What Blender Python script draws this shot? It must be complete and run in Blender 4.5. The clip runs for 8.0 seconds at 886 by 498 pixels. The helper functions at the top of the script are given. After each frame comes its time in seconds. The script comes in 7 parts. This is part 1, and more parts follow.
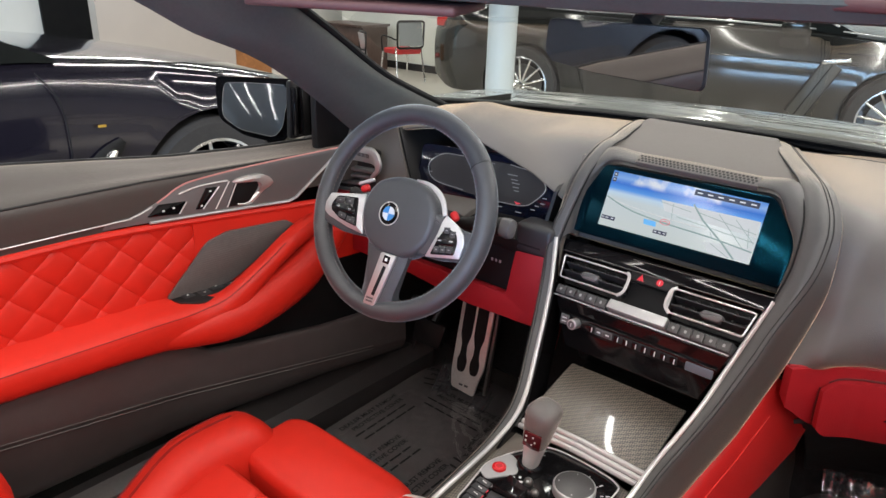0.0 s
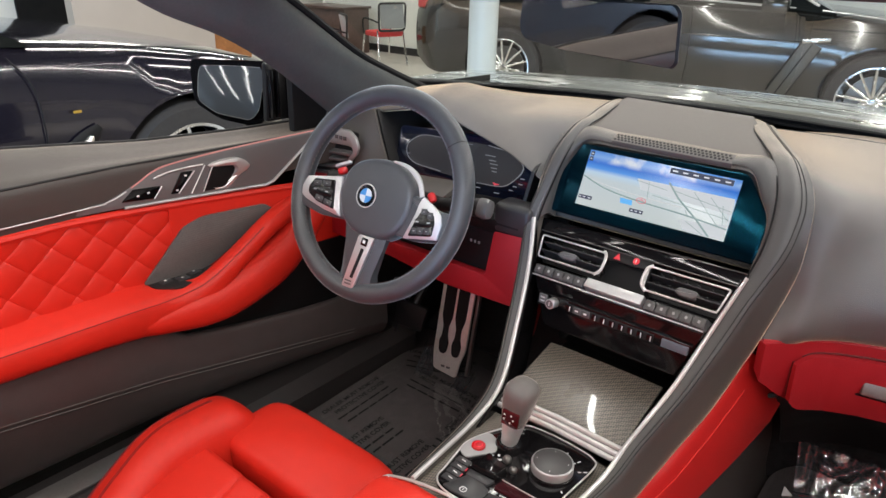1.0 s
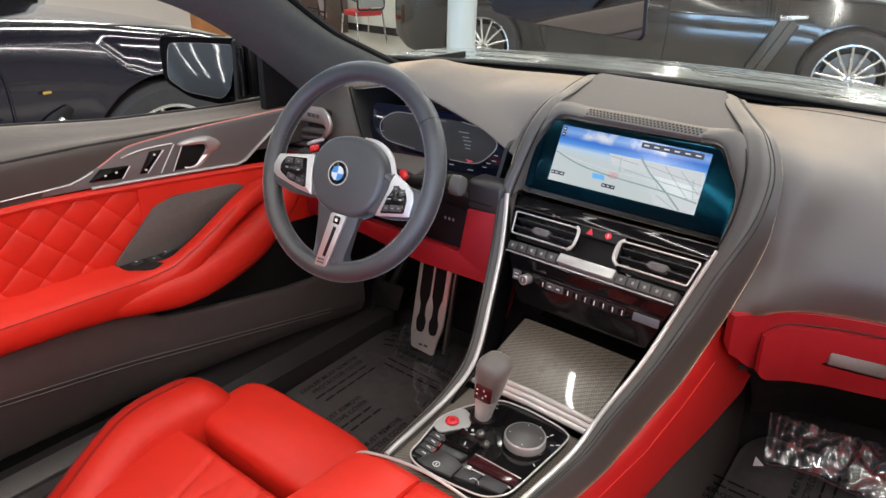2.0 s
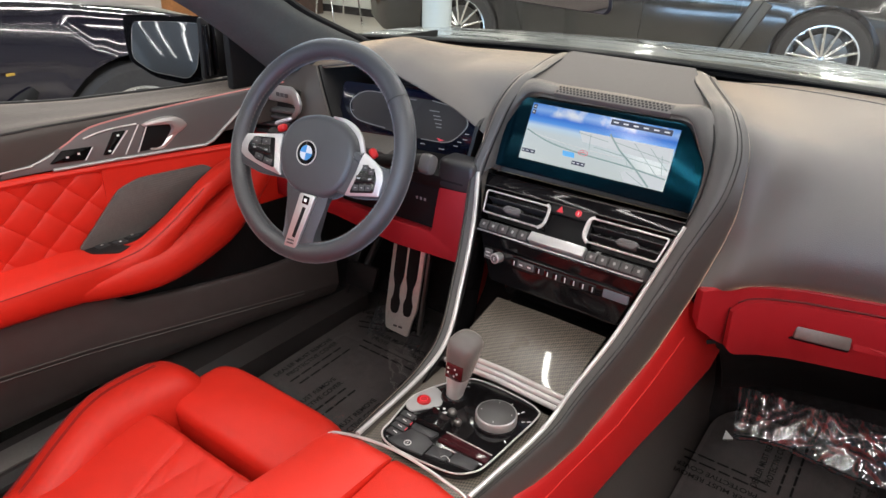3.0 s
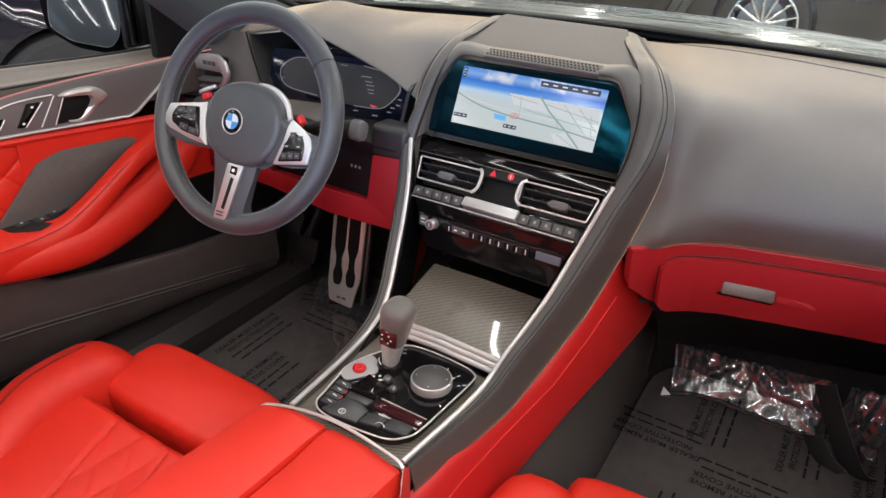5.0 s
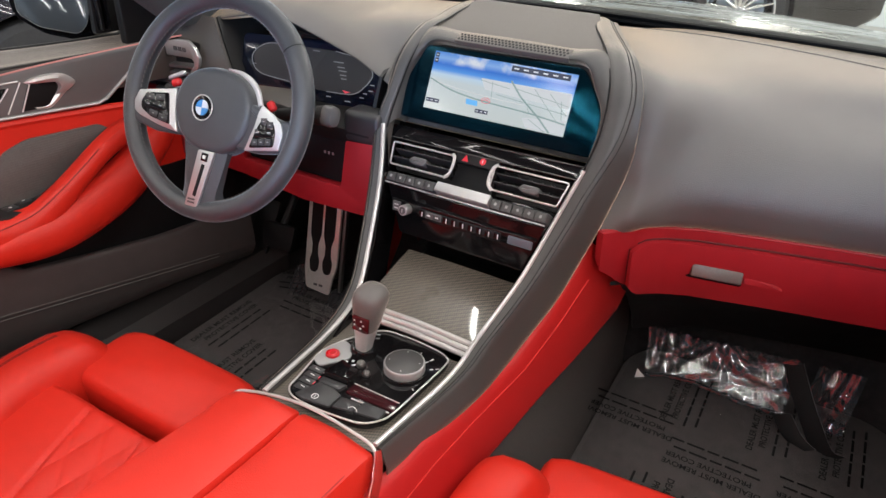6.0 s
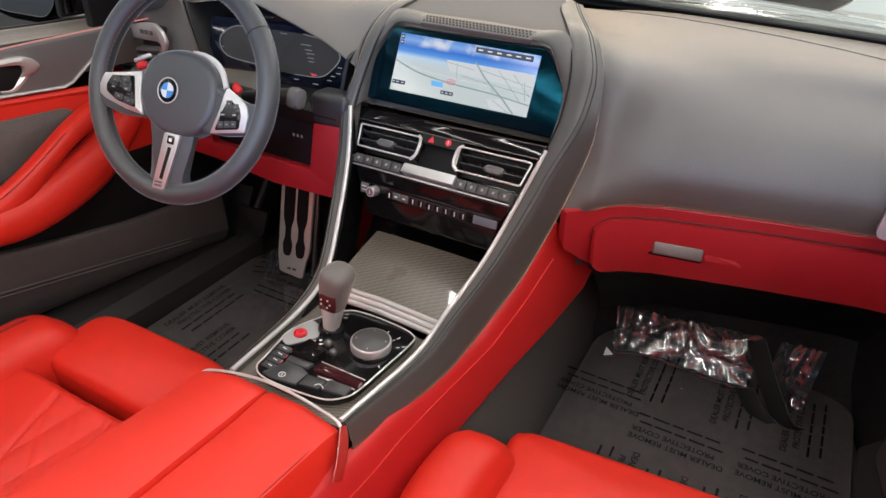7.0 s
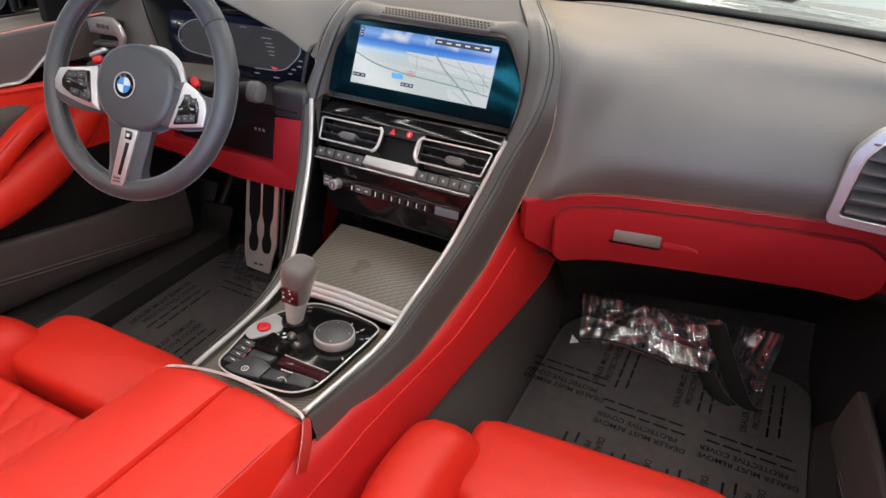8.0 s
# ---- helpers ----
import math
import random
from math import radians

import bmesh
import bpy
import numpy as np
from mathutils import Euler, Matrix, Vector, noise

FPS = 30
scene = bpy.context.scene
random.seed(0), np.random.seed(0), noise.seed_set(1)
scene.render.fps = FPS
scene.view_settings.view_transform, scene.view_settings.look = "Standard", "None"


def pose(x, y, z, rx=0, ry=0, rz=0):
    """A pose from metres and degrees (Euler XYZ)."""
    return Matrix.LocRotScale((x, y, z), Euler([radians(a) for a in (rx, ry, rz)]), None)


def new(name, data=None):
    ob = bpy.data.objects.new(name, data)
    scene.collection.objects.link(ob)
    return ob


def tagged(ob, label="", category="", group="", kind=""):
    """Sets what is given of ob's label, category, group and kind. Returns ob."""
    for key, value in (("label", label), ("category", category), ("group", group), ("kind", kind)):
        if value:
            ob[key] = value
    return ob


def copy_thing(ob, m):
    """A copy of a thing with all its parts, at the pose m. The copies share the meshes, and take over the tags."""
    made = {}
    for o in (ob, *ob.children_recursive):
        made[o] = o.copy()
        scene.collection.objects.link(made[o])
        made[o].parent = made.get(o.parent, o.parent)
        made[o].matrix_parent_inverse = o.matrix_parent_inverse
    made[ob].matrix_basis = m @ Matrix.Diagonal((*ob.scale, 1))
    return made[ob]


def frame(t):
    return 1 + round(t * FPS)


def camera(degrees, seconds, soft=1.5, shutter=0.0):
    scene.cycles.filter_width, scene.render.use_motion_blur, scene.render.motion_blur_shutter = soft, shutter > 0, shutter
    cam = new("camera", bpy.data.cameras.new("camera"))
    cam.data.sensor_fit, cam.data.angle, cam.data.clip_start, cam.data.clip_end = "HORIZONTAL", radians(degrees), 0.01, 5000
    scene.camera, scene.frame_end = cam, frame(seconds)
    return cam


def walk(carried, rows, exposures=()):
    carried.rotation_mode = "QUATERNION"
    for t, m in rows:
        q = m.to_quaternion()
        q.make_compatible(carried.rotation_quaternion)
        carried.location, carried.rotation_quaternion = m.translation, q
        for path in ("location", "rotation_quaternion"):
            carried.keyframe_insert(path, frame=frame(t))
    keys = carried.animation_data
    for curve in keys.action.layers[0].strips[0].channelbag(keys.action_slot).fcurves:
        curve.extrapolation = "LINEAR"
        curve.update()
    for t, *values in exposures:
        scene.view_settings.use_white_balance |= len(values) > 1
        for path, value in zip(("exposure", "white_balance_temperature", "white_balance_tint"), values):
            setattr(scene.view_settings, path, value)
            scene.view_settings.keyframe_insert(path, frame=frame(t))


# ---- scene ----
cam = camera(66.1, 8.0)
# seconds, eye, yaw to the left of ahead, pitch, lean
PATH = [
    (0.0, 0.3685, 0.0102, 1.3004, 40.22, -21.84, 1.93),
    (0.5, 0.3752, 0.0137, 1.2974, 39.59, -22.41, 1.78),
    (1.0, 0.3791, 0.0175, 1.2967, 38.89, -23.15, 1.66),
    (2.5, 0.3983, 0.0336, 1.2844, 36.42, -25.35, 1.72),
    (3.0, 0.4020, 0.0383, 1.2812, 35.39, -25.99, 1.84),
    (3.5, 0.4074, 0.0425, 1.2792, 34.29, -26.56, 1.95),
    (4.0, 0.4162, 0.0489, 1.2768, 33.19, -27.17, 1.93),
    (4.5, 0.4248, 0.0562, 1.2726, 32.23, -27.69, 1.89),
    (6.0, 0.4481, 0.0660, 1.2687, 29.76, -29.13, 2.17),
    (6.5, 0.4644, 0.0645, 1.2679, 29.04, -29.67, 2.25),
    (7.0, 0.4803, 0.0644, 1.2664, 28.20, -30.12, 2.38),
    (7.5, 0.4915, 0.0634, 1.2666, 27.16, -30.44, 2.39),
    (8.0, 0.5014, 0.0669, 1.2667, 25.82, -30.54, 2.55),
]
walk(cam, [(t, pose(x, y, z, 0, 0, yaw) @ pose(0, 0, 0, 90 + pitch) @ pose(0, 0, 0, 0, 0, lean)) for t, x, y, z, yaw, pitch, lean in PATH])

# ---- world, lamps ----
world = bpy.data.worlds.new("room_air")
scene.world = world
world.use_nodes = True
world.node_tree.nodes["Background"].inputs[0].default_value = (0.8, 0.85, 0.9, 1)
world.node_tree.nodes["Background"].inputs[1].default_value = 0.05


def strip_lamp(x, y, z, length, width, watts, color=(1.0, 0.957, 0.905)):
    data = bpy.data.lights.new("strip_light", "AREA")
    data.shape, data.size, data.size_y, data.energy, data.color = "RECTANGLE", width, length, watts, color
    ob = new("strip_light", data)
    ob.matrix_world = pose(x, y, z, 0, 0, 14)
    return ob


LAMP_X = ((-5.95, 230), (-4.2, 160), (-2.45, 155), (-0.70, 190), (1.05, 270), (2.8, 325), (4.55, 330))
for lx, lw in LAMP_X:
    strip_lamp(lx + 0.12, 0.5, 3.28, 14.0, 0.045, lw * 0.80)
# added blue fill lamp behind the car for unseen daylight; the wall is solid
front = bpy.data.lights.new("blue_fill_light", "AREA")
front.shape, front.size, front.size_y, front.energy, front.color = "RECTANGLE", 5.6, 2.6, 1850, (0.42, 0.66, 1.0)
new("blue_fill_light", front).matrix_world = pose(3.6, -11.9, 1.7, 90, 0, 0)

# ---- materials ----


def material(name, color, rough=0.5, metal=0.0, vary=0.15, scale=40.0, bump=0.0, bump_scale=300.0, coat=0.0, spec=0.5, sheen=0.0, sheen_tint=(1.0, 0.90, 0.80)):
    m = bpy.data.materials.new(name)
    m.use_nodes = True
    n, l = m.node_tree.nodes, m.node_tree.links
    b = n["Principled BSDF"]
    b.inputs["Metallic"].default_value = metal
    b.inputs["Coat Weight"].default_value = coat
    b.inputs["Coat Roughness"].default_value = 0.04
    b.inputs["Specular IOR Level"].default_value = spec
    b.inputs["Sheen Weight"].default_value = sheen
    b.inputs["Sheen Roughness"].default_value = 0.34
    b.inputs["Sheen Tint"].default_value = (*sheen_tint, 1)
    co = n.new("ShaderNodeTexCoord")
    big, fine = n.new("ShaderNodeTexNoise"), n.new("ShaderNodeTexNoise")
    big.inputs["Scale"].default_value, fine.inputs["Scale"].default_value = scale * 0.15, scale
    big.inputs["Detail"].default_value = fine.inputs["Detail"].default_value = 3
    add = n.new("ShaderNodeMath")
    add.operation = "ADD"
    for t in (big, fine):
        l.new(co.outputs["Object"], t.inputs["Vector"])
    l.new(big.outputs["Fac"], add.inputs[0])
    l.new(fine.outputs["Fac"], add.inputs[1])
    ramp = n.new("ShaderNodeMapRange")
    ramp.inputs["From Min"].default_value, ramp.inputs["From Max"].default_value = 0.6, 1.4
    ramp.inputs["To Min"].default_value, ramp.inputs["To Max"].default_value = 1 - vary, 1 + vary
    l.new(add.outputs[0], ramp.inputs["Value"])
    mul = n.new("ShaderNodeVectorMath")
    mul.operation = "SCALE"
    mul.inputs[0].default_value = color
    l.new(ramp.outputs[0], mul.inputs["Scale"])
    l.new(mul.outputs[0], b.inputs["Base Color"])
    rr = n.new("ShaderNodeMapRange")
    rr.inputs["From Min"].default_value, rr.inputs["From Max"].default_value = 0.3, 0.7
    rr.inputs["To Min"].default_value, rr.inputs["To Max"].default_value = max(0.02, rough * 0.85), min(1.0, rough * 1.15)
    l.new(big.outputs["Fac"], rr.inputs["Value"])
    l.new(rr.outputs[0], b.inputs["Roughness"])
    if bump:
        v = n.new("ShaderNodeTexVoronoi")
        v.inputs["Scale"].default_value = bump_scale
        l.new(co.outputs["Object"], v.inputs["Vector"])
        bp = n.new("ShaderNodeBump")
        bp.inputs["Strength"].default_value, bp.inputs["Distance"].default_value = bump, 0.0008
        l.new(v.outputs["Distance"], bp.inputs["Height"])
        l.new(bp.outputs[0], b.inputs["Normal"])
    return m


def glowing(name, color, strength):
    m = bpy.data.materials.new(name)
    m.use_nodes = True
    b = m.node_tree.nodes["Principled BSDF"]
    b.inputs["Base Color"].default_value = (0.01, 0.01, 0.01, 1)
    b.inputs["Roughness"].default_value = 0.3
    b.inputs["Emission Color"].default_value = (*color, 1)
    b.inputs["Emission Strength"].default_value = strength
    return m


def glass(name, color=(1, 1, 1), rough=0.0, alpha=0.12):
    m = bpy.data.materials.new(name)
    m.use_nodes = True
    n, l = m.node_tree.nodes, m.node_tree.links
    out, clear, gloss, mix, face = n["Material Output"], n.new("ShaderNodeBsdfTransparent"), n.new("ShaderNodeBsdfGlossy"), n.new("ShaderNodeMixShader"), n.new("ShaderNodeLayerWeight")
    power, scaled = n.new("ShaderNodeMath"), n.new("ShaderNodeMath")
    n.remove(n["Principled BSDF"])
    clear.inputs[0].default_value = (*color, 1)
    gloss.inputs["Roughness"].default_value = rough
    face.inputs["Blend"].default_value = 0.5
    power.operation, power.inputs[1].default_value = "POWER", 3.5
    scaled.operation, scaled.inputs[1].default_value, scaled.inputs[2].default_value = "MULTIPLY_ADD", 0.75, alpha
    l.new(face.outputs["Facing"], power.inputs[0])
    l.new(power.outputs[0], scaled.inputs[0])
    l.new(scaled.outputs[0], mix.inputs[0])
    l.new(clear.outputs[0], mix.inputs[1])
    l.new(gloss.outputs[0], mix.inputs[2])
    l.new(mix.outputs[0], out.inputs[0])
    return m


def carbon(name):
    m = material(name, (0.10, 0.09, 0.08), 0.32, 0.0, 0.1, 60, coat=0.6)
    n, l = m.node_tree.nodes, m.node_tree.links
    b = n["Principled BSDF"]
    co = n.new("ShaderNodeTexCoord")
    ch = n.new("ShaderNodeTexChecker")
    mp = n.new("ShaderNodeMapping")
    mp.inputs["Rotation"].default_value = (0, 0, radians(28))
    mp.inputs["Scale"].default_value = (1.0, 0.62, 1.0)
    l.new(co.outputs["Object"], mp.inputs["Vector"])
    l.new(mp.outputs[0], ch.inputs["Vector"])
    ch.inputs["Scale"].default_value = 420
    ch.inputs["Color1"].default_value = (0.175, 0.15, 0.12, 1)
    ch.inputs["Color2"].default_value = (0.05, 0.046, 0.042, 1)
    l.new(ch.outputs["Color"], b.inputs["Base Color"])
    return m


RED = material("red_leather", (0.60, 0.023, 0.012), 0.44, 0, 0.07, 30, 0.35, 700, spec=0.38)
STITCH = material("dark_red_stitching", (0.22, 0.006, 0.006), 0.7, 0, 0.1, 50)
# red leather darkened for the weaker, bluish light on glove box and knee panel
RED_SHADED = material("shaded_red_trim", (0.33, 0.011, 0.017), 0.5, 0, 0.07, 30, 0.35, 700, spec=0.4)
RED_DARK = material("red_grained_trim", (0.46, 0.014, 0.014), 0.5, 0, 0.07, 30, 0.35, 700, spec=0.4)
DASH = material("dark_grained_leather", (0.086, 0.080, 0.076), 0.50, 0, 0.06, 30, 0.30, 1000, spec=0.65, sheen=1.0, sheen_tint=(1.0, 0.74, 0.48))
# darker, duller copy of the dash leather for the less lit arches
ARCHL = material("shaded_arch_leather", (0.044, 0.043, 0.043), 0.46, 0, 0.10, 25, 0.25, 1100, spec=0.7, sheen=0.80, sheen_tint=(1.0, 0.80, 0.58))
SEAM = material("black_stitching", (0.018, 0.017, 0.017), 0.7, 0, 0.2, 300)
PANEL = material("grey_fabric_panel", (0.090, 0.084, 0.080), 0.65, 0, 0.03, 200, 0.4, 1600)
BLACKP = material("black_plastic", (0.012, 0.0115, 0.012), 0.5, 0, 0.2, 60, 0.2, 900, spec=0.3)
DOORLOW = material("dark_brown_door_plastic", (0.049, 0.041, 0.040), 0.5, 0, 0.12, 40, 0.25, 900)
GLOSSB = material("piano_black", (0.005, 0.0045, 0.005), 0.10, 0, 0.05, 40, spec=0.42)
CHROME = material("satin_chrome", (0.62, 0.61, 0.60), 0.36, 0.62, 0.05, 80)
SILVER = material("matte_silver", (0.54, 0.54, 0.54), 0.38, 0.75, 0.05, 120)
GUN = material("dark_metal_weave", (0.13, 0.125, 0.12), 0.38, 0.7, 0.15, 400)
CARBON = carbon("carbon_weave")
CARPET = material("dark_carpet", (0.068, 0.060, 0.056), 0.95, 0, 0.3, 500, 0.8, 1500)
MAT = material("dark_grey_carpet_mat", (0.096, 0.085, 0.084), 0.9, 0, 0.35, 400, 0.8, 1500)
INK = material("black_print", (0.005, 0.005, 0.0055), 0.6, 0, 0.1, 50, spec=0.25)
RIMLEATHER = material("perforated_black_leather", (0.034, 0.037, 0.042), 0.40, 0, 0.1, 60, 0.3, 1200, spec=0.68, sheen=0.48, sheen_tint=(0.80, 0.92, 1.0))
WALLN = material("pale_wall_paint", (0.80, 0.80, 0.74), 0.7, 0, 0.05, 3)
# carpet blackened to stand for the shade deep in the footwells
SHADECARPET = material("shade_black_carpet", (0.012, 0.011, 0.012), 0.95, 0, 0.3, 500, 0.6, 1500)
DIMPRINT = material("grey_print", (0.30, 0.30, 0.30), 0.5, 0, 0.0, 50)
KEYDARK = material("dark_key_plastic", (0.030, 0.030, 0.032), 0.35, 0, 0.1, 60)
# white paint darkened to stand for the weaker light on these walls
DIM_WHITE = material("dimmed_white_paint", (0.42, 0.39, 0.36), 0.7, 0, 0.06, 3)
FLOORT = material("polished_beige_tile", (0.52, 0.48, 0.42), 0.18, 0, 0.08, 6)
CEIL = material("ceiling_board", (0.022, 0.024, 0.026), 0.8, 0, 0.1, 8)
PAINTB = material("black_car_paint", (0.011, 0.010, 0.017), 0.13, 0.2, 0.08, 20, coat=0.8)
PAINTG = material("dark_grey_car_paint", (0.016, 0.0158, 0.0145), 0.12, 0.1, 0.05, 20, coat=0.35)
TYRE = material("tyre_rubber", (0.025, 0.024, 0.024), 0.75, 0, 0.2, 90)
ALLOY = material("alloy", (0.75, 0.75, 0.74), 0.25, 1.0, 0.05, 60)
COLUMNP = material("pale_blue_grey_paint", (0.55, 0.60, 0.61), 0.4, 0, 0.05, 5)
MIRROR = material("mirror_silver", (0.50, 0.475, 0.46), 0.02, 1.0, 0.0, 5)
WOOD = material("orange_wood", (0.35, 0.15, 0.05), 0.45, 0, 0.3, 25)
BROWN = material("dark_desk_wood", (0.075, 0.045, 0.035), 0.4, 0, 0.3, 25)
MESHG = material("grey_mesh_fabric", (0.30, 0.31, 0.31), 0.8, 0, 0.15, 300)
REDCLOTH = material("red_seat_cloth", (0.55, 0.03, 0.03), 0.85, 0, 0.1, 200)
PEDALM = material("brushed_pedal_steel", (0.60, 0.58, 0.55), 0.4, 0.6, 0.1, 200)
ICON = material("white_print", (0.65, 0.65, 0.65), 0.5, 0, 0.0, 50)
REDLAMP = glowing("red_light", (1.0, 0.02, 0.05), 0.8)
REDBTN = material("red_button", (0.48, 0.01, 0.012), 0.3, 0, 0.05, 50)
WSGLASS = glass("windshield_glass", (0.86, 0.90, 0.87), 0.0, 0.05)
FILM = glass("clear_plastic_film", (0.95, 0.95, 0.95), 0.06, 0.09)

# ---- builders ----


def bm_mesh(bm, name, smooth=True):
    me = bpy.data.meshes.new(name)
    bm.normal_update()
    bm.to_mesh(me)
    bm.free()
    if smooth:
        me.polygons.foreach_set("use_smooth", [True] * len(me.polygons))
        me.set_sharp_from_angle(angle=radians(38))
    return me


def part(name, bm, mat, parent=None, label="", smooth=True):
    me = bm if isinstance(bm, bpy.types.Mesh) else bm_mesh(bm, name, smooth)
    if not me.materials:
        me.materials.append(mat)
    ob = new(name, me)
    if parent is not None:
        ob.parent = parent
    if label:
        ob["label"] = label
    return ob


def thing(name, label, category, m=None, group="", kind=""):
    ob = new(name)
    ob.empty_display_size = 0.05
    if m is not None:
        ob.matrix_world = m
    return tagged(ob, label, category, group, kind)


def spline(pts, n, closed=False):
    """Catmull-Rom through control points, n steps a span."""
    p = [Vector(q) for q in pts]
    out, k = [], len(p)
    spans = k if closed else k - 1
    for i in range(spans):
        if closed:
            a, b, c, d = p[(i - 1) % k], p[i], p[(i + 1) % k], p[(i + 2) % k]
        else:
            b, c = p[i], p[i + 1]
            a = p[i - 1] if i else b * 2 - c
            d = p[i + 2] if i + 2 < k else c * 2 - b
        for j in range(n):
            t = j / n
            out.append(0.5 * ((2 * b) + (c - a) * t + (2 * a - 5 * b + 4 * c - d) * t * t + (3 * b - a - 3 * c + d) * t ** 3))
    if not closed:
        out.append(p[-1])
    return out


def loft(rings, ring_closed=True, caps=True, path_closed=False, bm=None):
    bm = bm or bmesh.new()
    vs = [[bm.verts.new(p) for p in r] for r in rings]
    k = len(vs)
    for i in range(k if path_closed else k - 1):
        a, b = vs[i], vs[(i + 1) % k]
        m = len(a)
        for j in range(m if ring_closed else m - 1):
            bm.faces.new((a[j], a[(j + 1) % m], b[(j + 1) % m], b[j]))
    if caps and ring_closed and not path_closed:
        bm.faces.new(vs[0][::-1])
        bm.faces.new(vs[-1])
    bmesh.ops.recalc_face_normals(bm, faces=bm.faces)
    return bm


def sheet(rings, thick, bm=None):
    """An open loft given thickness along its own normals."""
    bm = loft(rings, False, False, bm=bm)
    bmesh.ops.recalc_face_normals(bm, faces=bm.faces)
    bmesh.ops.solidify(bm, geom=bm.faces[:], thickness=thick)
    bmesh.ops.recalc_face_normals(bm, faces=bm.faces)
    return bm


def tube(pts, r, segs=10, closed=False, flat=1.0, up=(0, 0, 1), bm=None):
    """A round or flattened rod along points; r a number or a function of 0..1."""
    pts = [Vector(p) for p in pts]
    rings, n = [], len(pts)
    for i, p in enumerate(pts):
        a, b = pts[(i - 1) % n] if closed or i else p, pts[(i + 1) % n] if closed or i < n - 1 else p
        d = (b - a).normalized()
        s = d.cross(Vector(up))
        s = s.normalized() if s.length > 1e-5 else Vector((1, 0, 0))
        u = s.cross(d).normalized()
        rad = r(i / max(1, n - 1)) if callable(r) else r
        rings.append([p + s * (rad * math.cos(q)) + u * (rad * flat * math.sin(q)) for q in (2 * math.pi * j / segs for j in range(segs))])
    return loft(rings, True, True, closed, bm)


def rbox(sx, sy, sz, bevel=0.004, segs=2, m=None, bm=None):
    own = bmesh.new()
    bmesh.ops.create_cube(own, size=1.0)
    bmesh.ops.scale(own, vec=(sx, sy, sz), verts=own.verts)
    if bevel:
        bmesh.ops.bevel(own, geom=own.edges[:], offset=bevel, segments=segs, affect="EDGES", profile=0.5)
    if m is not None:
        own.transform(m)
    return join(bm, own)


def join(bm, own):
    if bm is None:
        return own
    tmp = bpy.data.meshes.new("tmp")
    own.to_mesh(tmp)
    own.free()
    bm.from_mesh(tmp)
    bpy.data.meshes.remove(tmp)
    return bm


def prism(poly, depth, m=None, bevel=0.0, segs=2, bm=None):
    """A flat outline in x, y, given depth along z, its rims rounded."""
    own = bmesh.new()
    vs = [own.verts.new((x, y, 0)) for x, y in poly]
    f = own.faces.new(vs)
    ext = bmesh.ops.extrude_face_region(own, geom=[f])
    bmesh.ops.translate(own, vec=(0, 0, depth), verts=[v for v in ext["geom"] if isinstance(v, bmesh.types.BMVert)])
    bmesh.ops.recalc_face_normals(own, faces=own.faces)
    if bevel:
        rim = [e for e in own.edges if len({round(v.co.z, 5) for v in e.verts}) == 1]
        bmesh.ops.bevel(own, geom=rim, offset=bevel, segments=segs, affect="EDGES", profile=0.5)
    if m is not None:
        own.transform(m)
    return join(bm, own)


def rod(r, h, segs=24, bevel=0.0, m=None, bm=None, r2=None):
    own = bmesh.new()
    bmesh.ops.create_cone(own, cap_ends=True, segments=segs, radius1=r, radius2=r if r2 is None else r2, depth=h)
    if bevel:
        rim = [e for e in own.edges if len(e.link_faces) == 2 and any(len(f.verts) > 4 for f in e.link_faces)]
        bmesh.ops.bevel(own, geom=rim, offset=bevel, segments=2, affect="EDGES", profile=0.5)
    if m is not None:
        own.transform(m)
    return join(bm, own)


def round_poly(pts, r, n=4):
    """An outline with its corners rounded."""
    out, k = [], len(pts)
    for i in range(k):
        p, a, b = (Vector((*pts[j % k], 0)) for j in (i, i - 1, i + 1))
        da, db = (a - p), (b - p)
        rr = min(r, da.length * 0.45, db.length * 0.45)
        s, e = p + da.normalized() * rr, p + db.normalized() * rr
        for j in range(n + 1):
            t = j / n
            q = s * (1 - t) ** 2 + p * 2 * t * (1 - t) + e * t * t
            out.append((q.x, q.y))
    return out


def frame_of(origin, xdir, ydir):
    """A pose whose x runs along xdir and whose z is square to xdir and ydir."""
    x = Vector(xdir).normalized()
    z = x.cross(Vector(ydir)).normalized()
    y = z.cross(x)
    m = Matrix((x, y, z)).transposed().to_4x4()
    m.translation = origin
    return m


def eased(table, x):
    """Table look-up along a smooth curve through the rows."""
    pts = spline([(a, b, 0) for a, b in table], 6)
    return float(np.interp(x, [p.x for p in pts], [p.y for p in pts]))


def lerp(table, x):
    """Smooth table look-up: rows of x, value."""
    xs, vs = zip(*table)
    return float(np.interp(x, xs, vs))


def wall_box(name, lo, hi, mat, label):
    bm = rbox(hi[0] - lo[0], hi[1] - lo[1], hi[2] - lo[2], 0, m=Matrix.Translation([(a + b) / 2 for a, b in zip(lo, hi)]))
    return tagged(part(name, bm, mat, smooth=False), label, "wall" if "wall" in name else name, kind="structure")


# ---- the showroom ----
wall_box("floor", (-9.2, -12.2, -0.2), (7.2, 9.2, 0.0), FLOORT, "polished beige tile floor of the showroom")
wall_box("ceiling", (-9.2, -12.2, 3.4), (7.2, 9.2, 3.6), CEIL, "dark grey ceiling board above the showroom")
wall_box("wall_north", (-9.2, 8.6, 0.0), (7.2, 8.8, 3.4), WALLN, "plain white painted wall behind the desk")
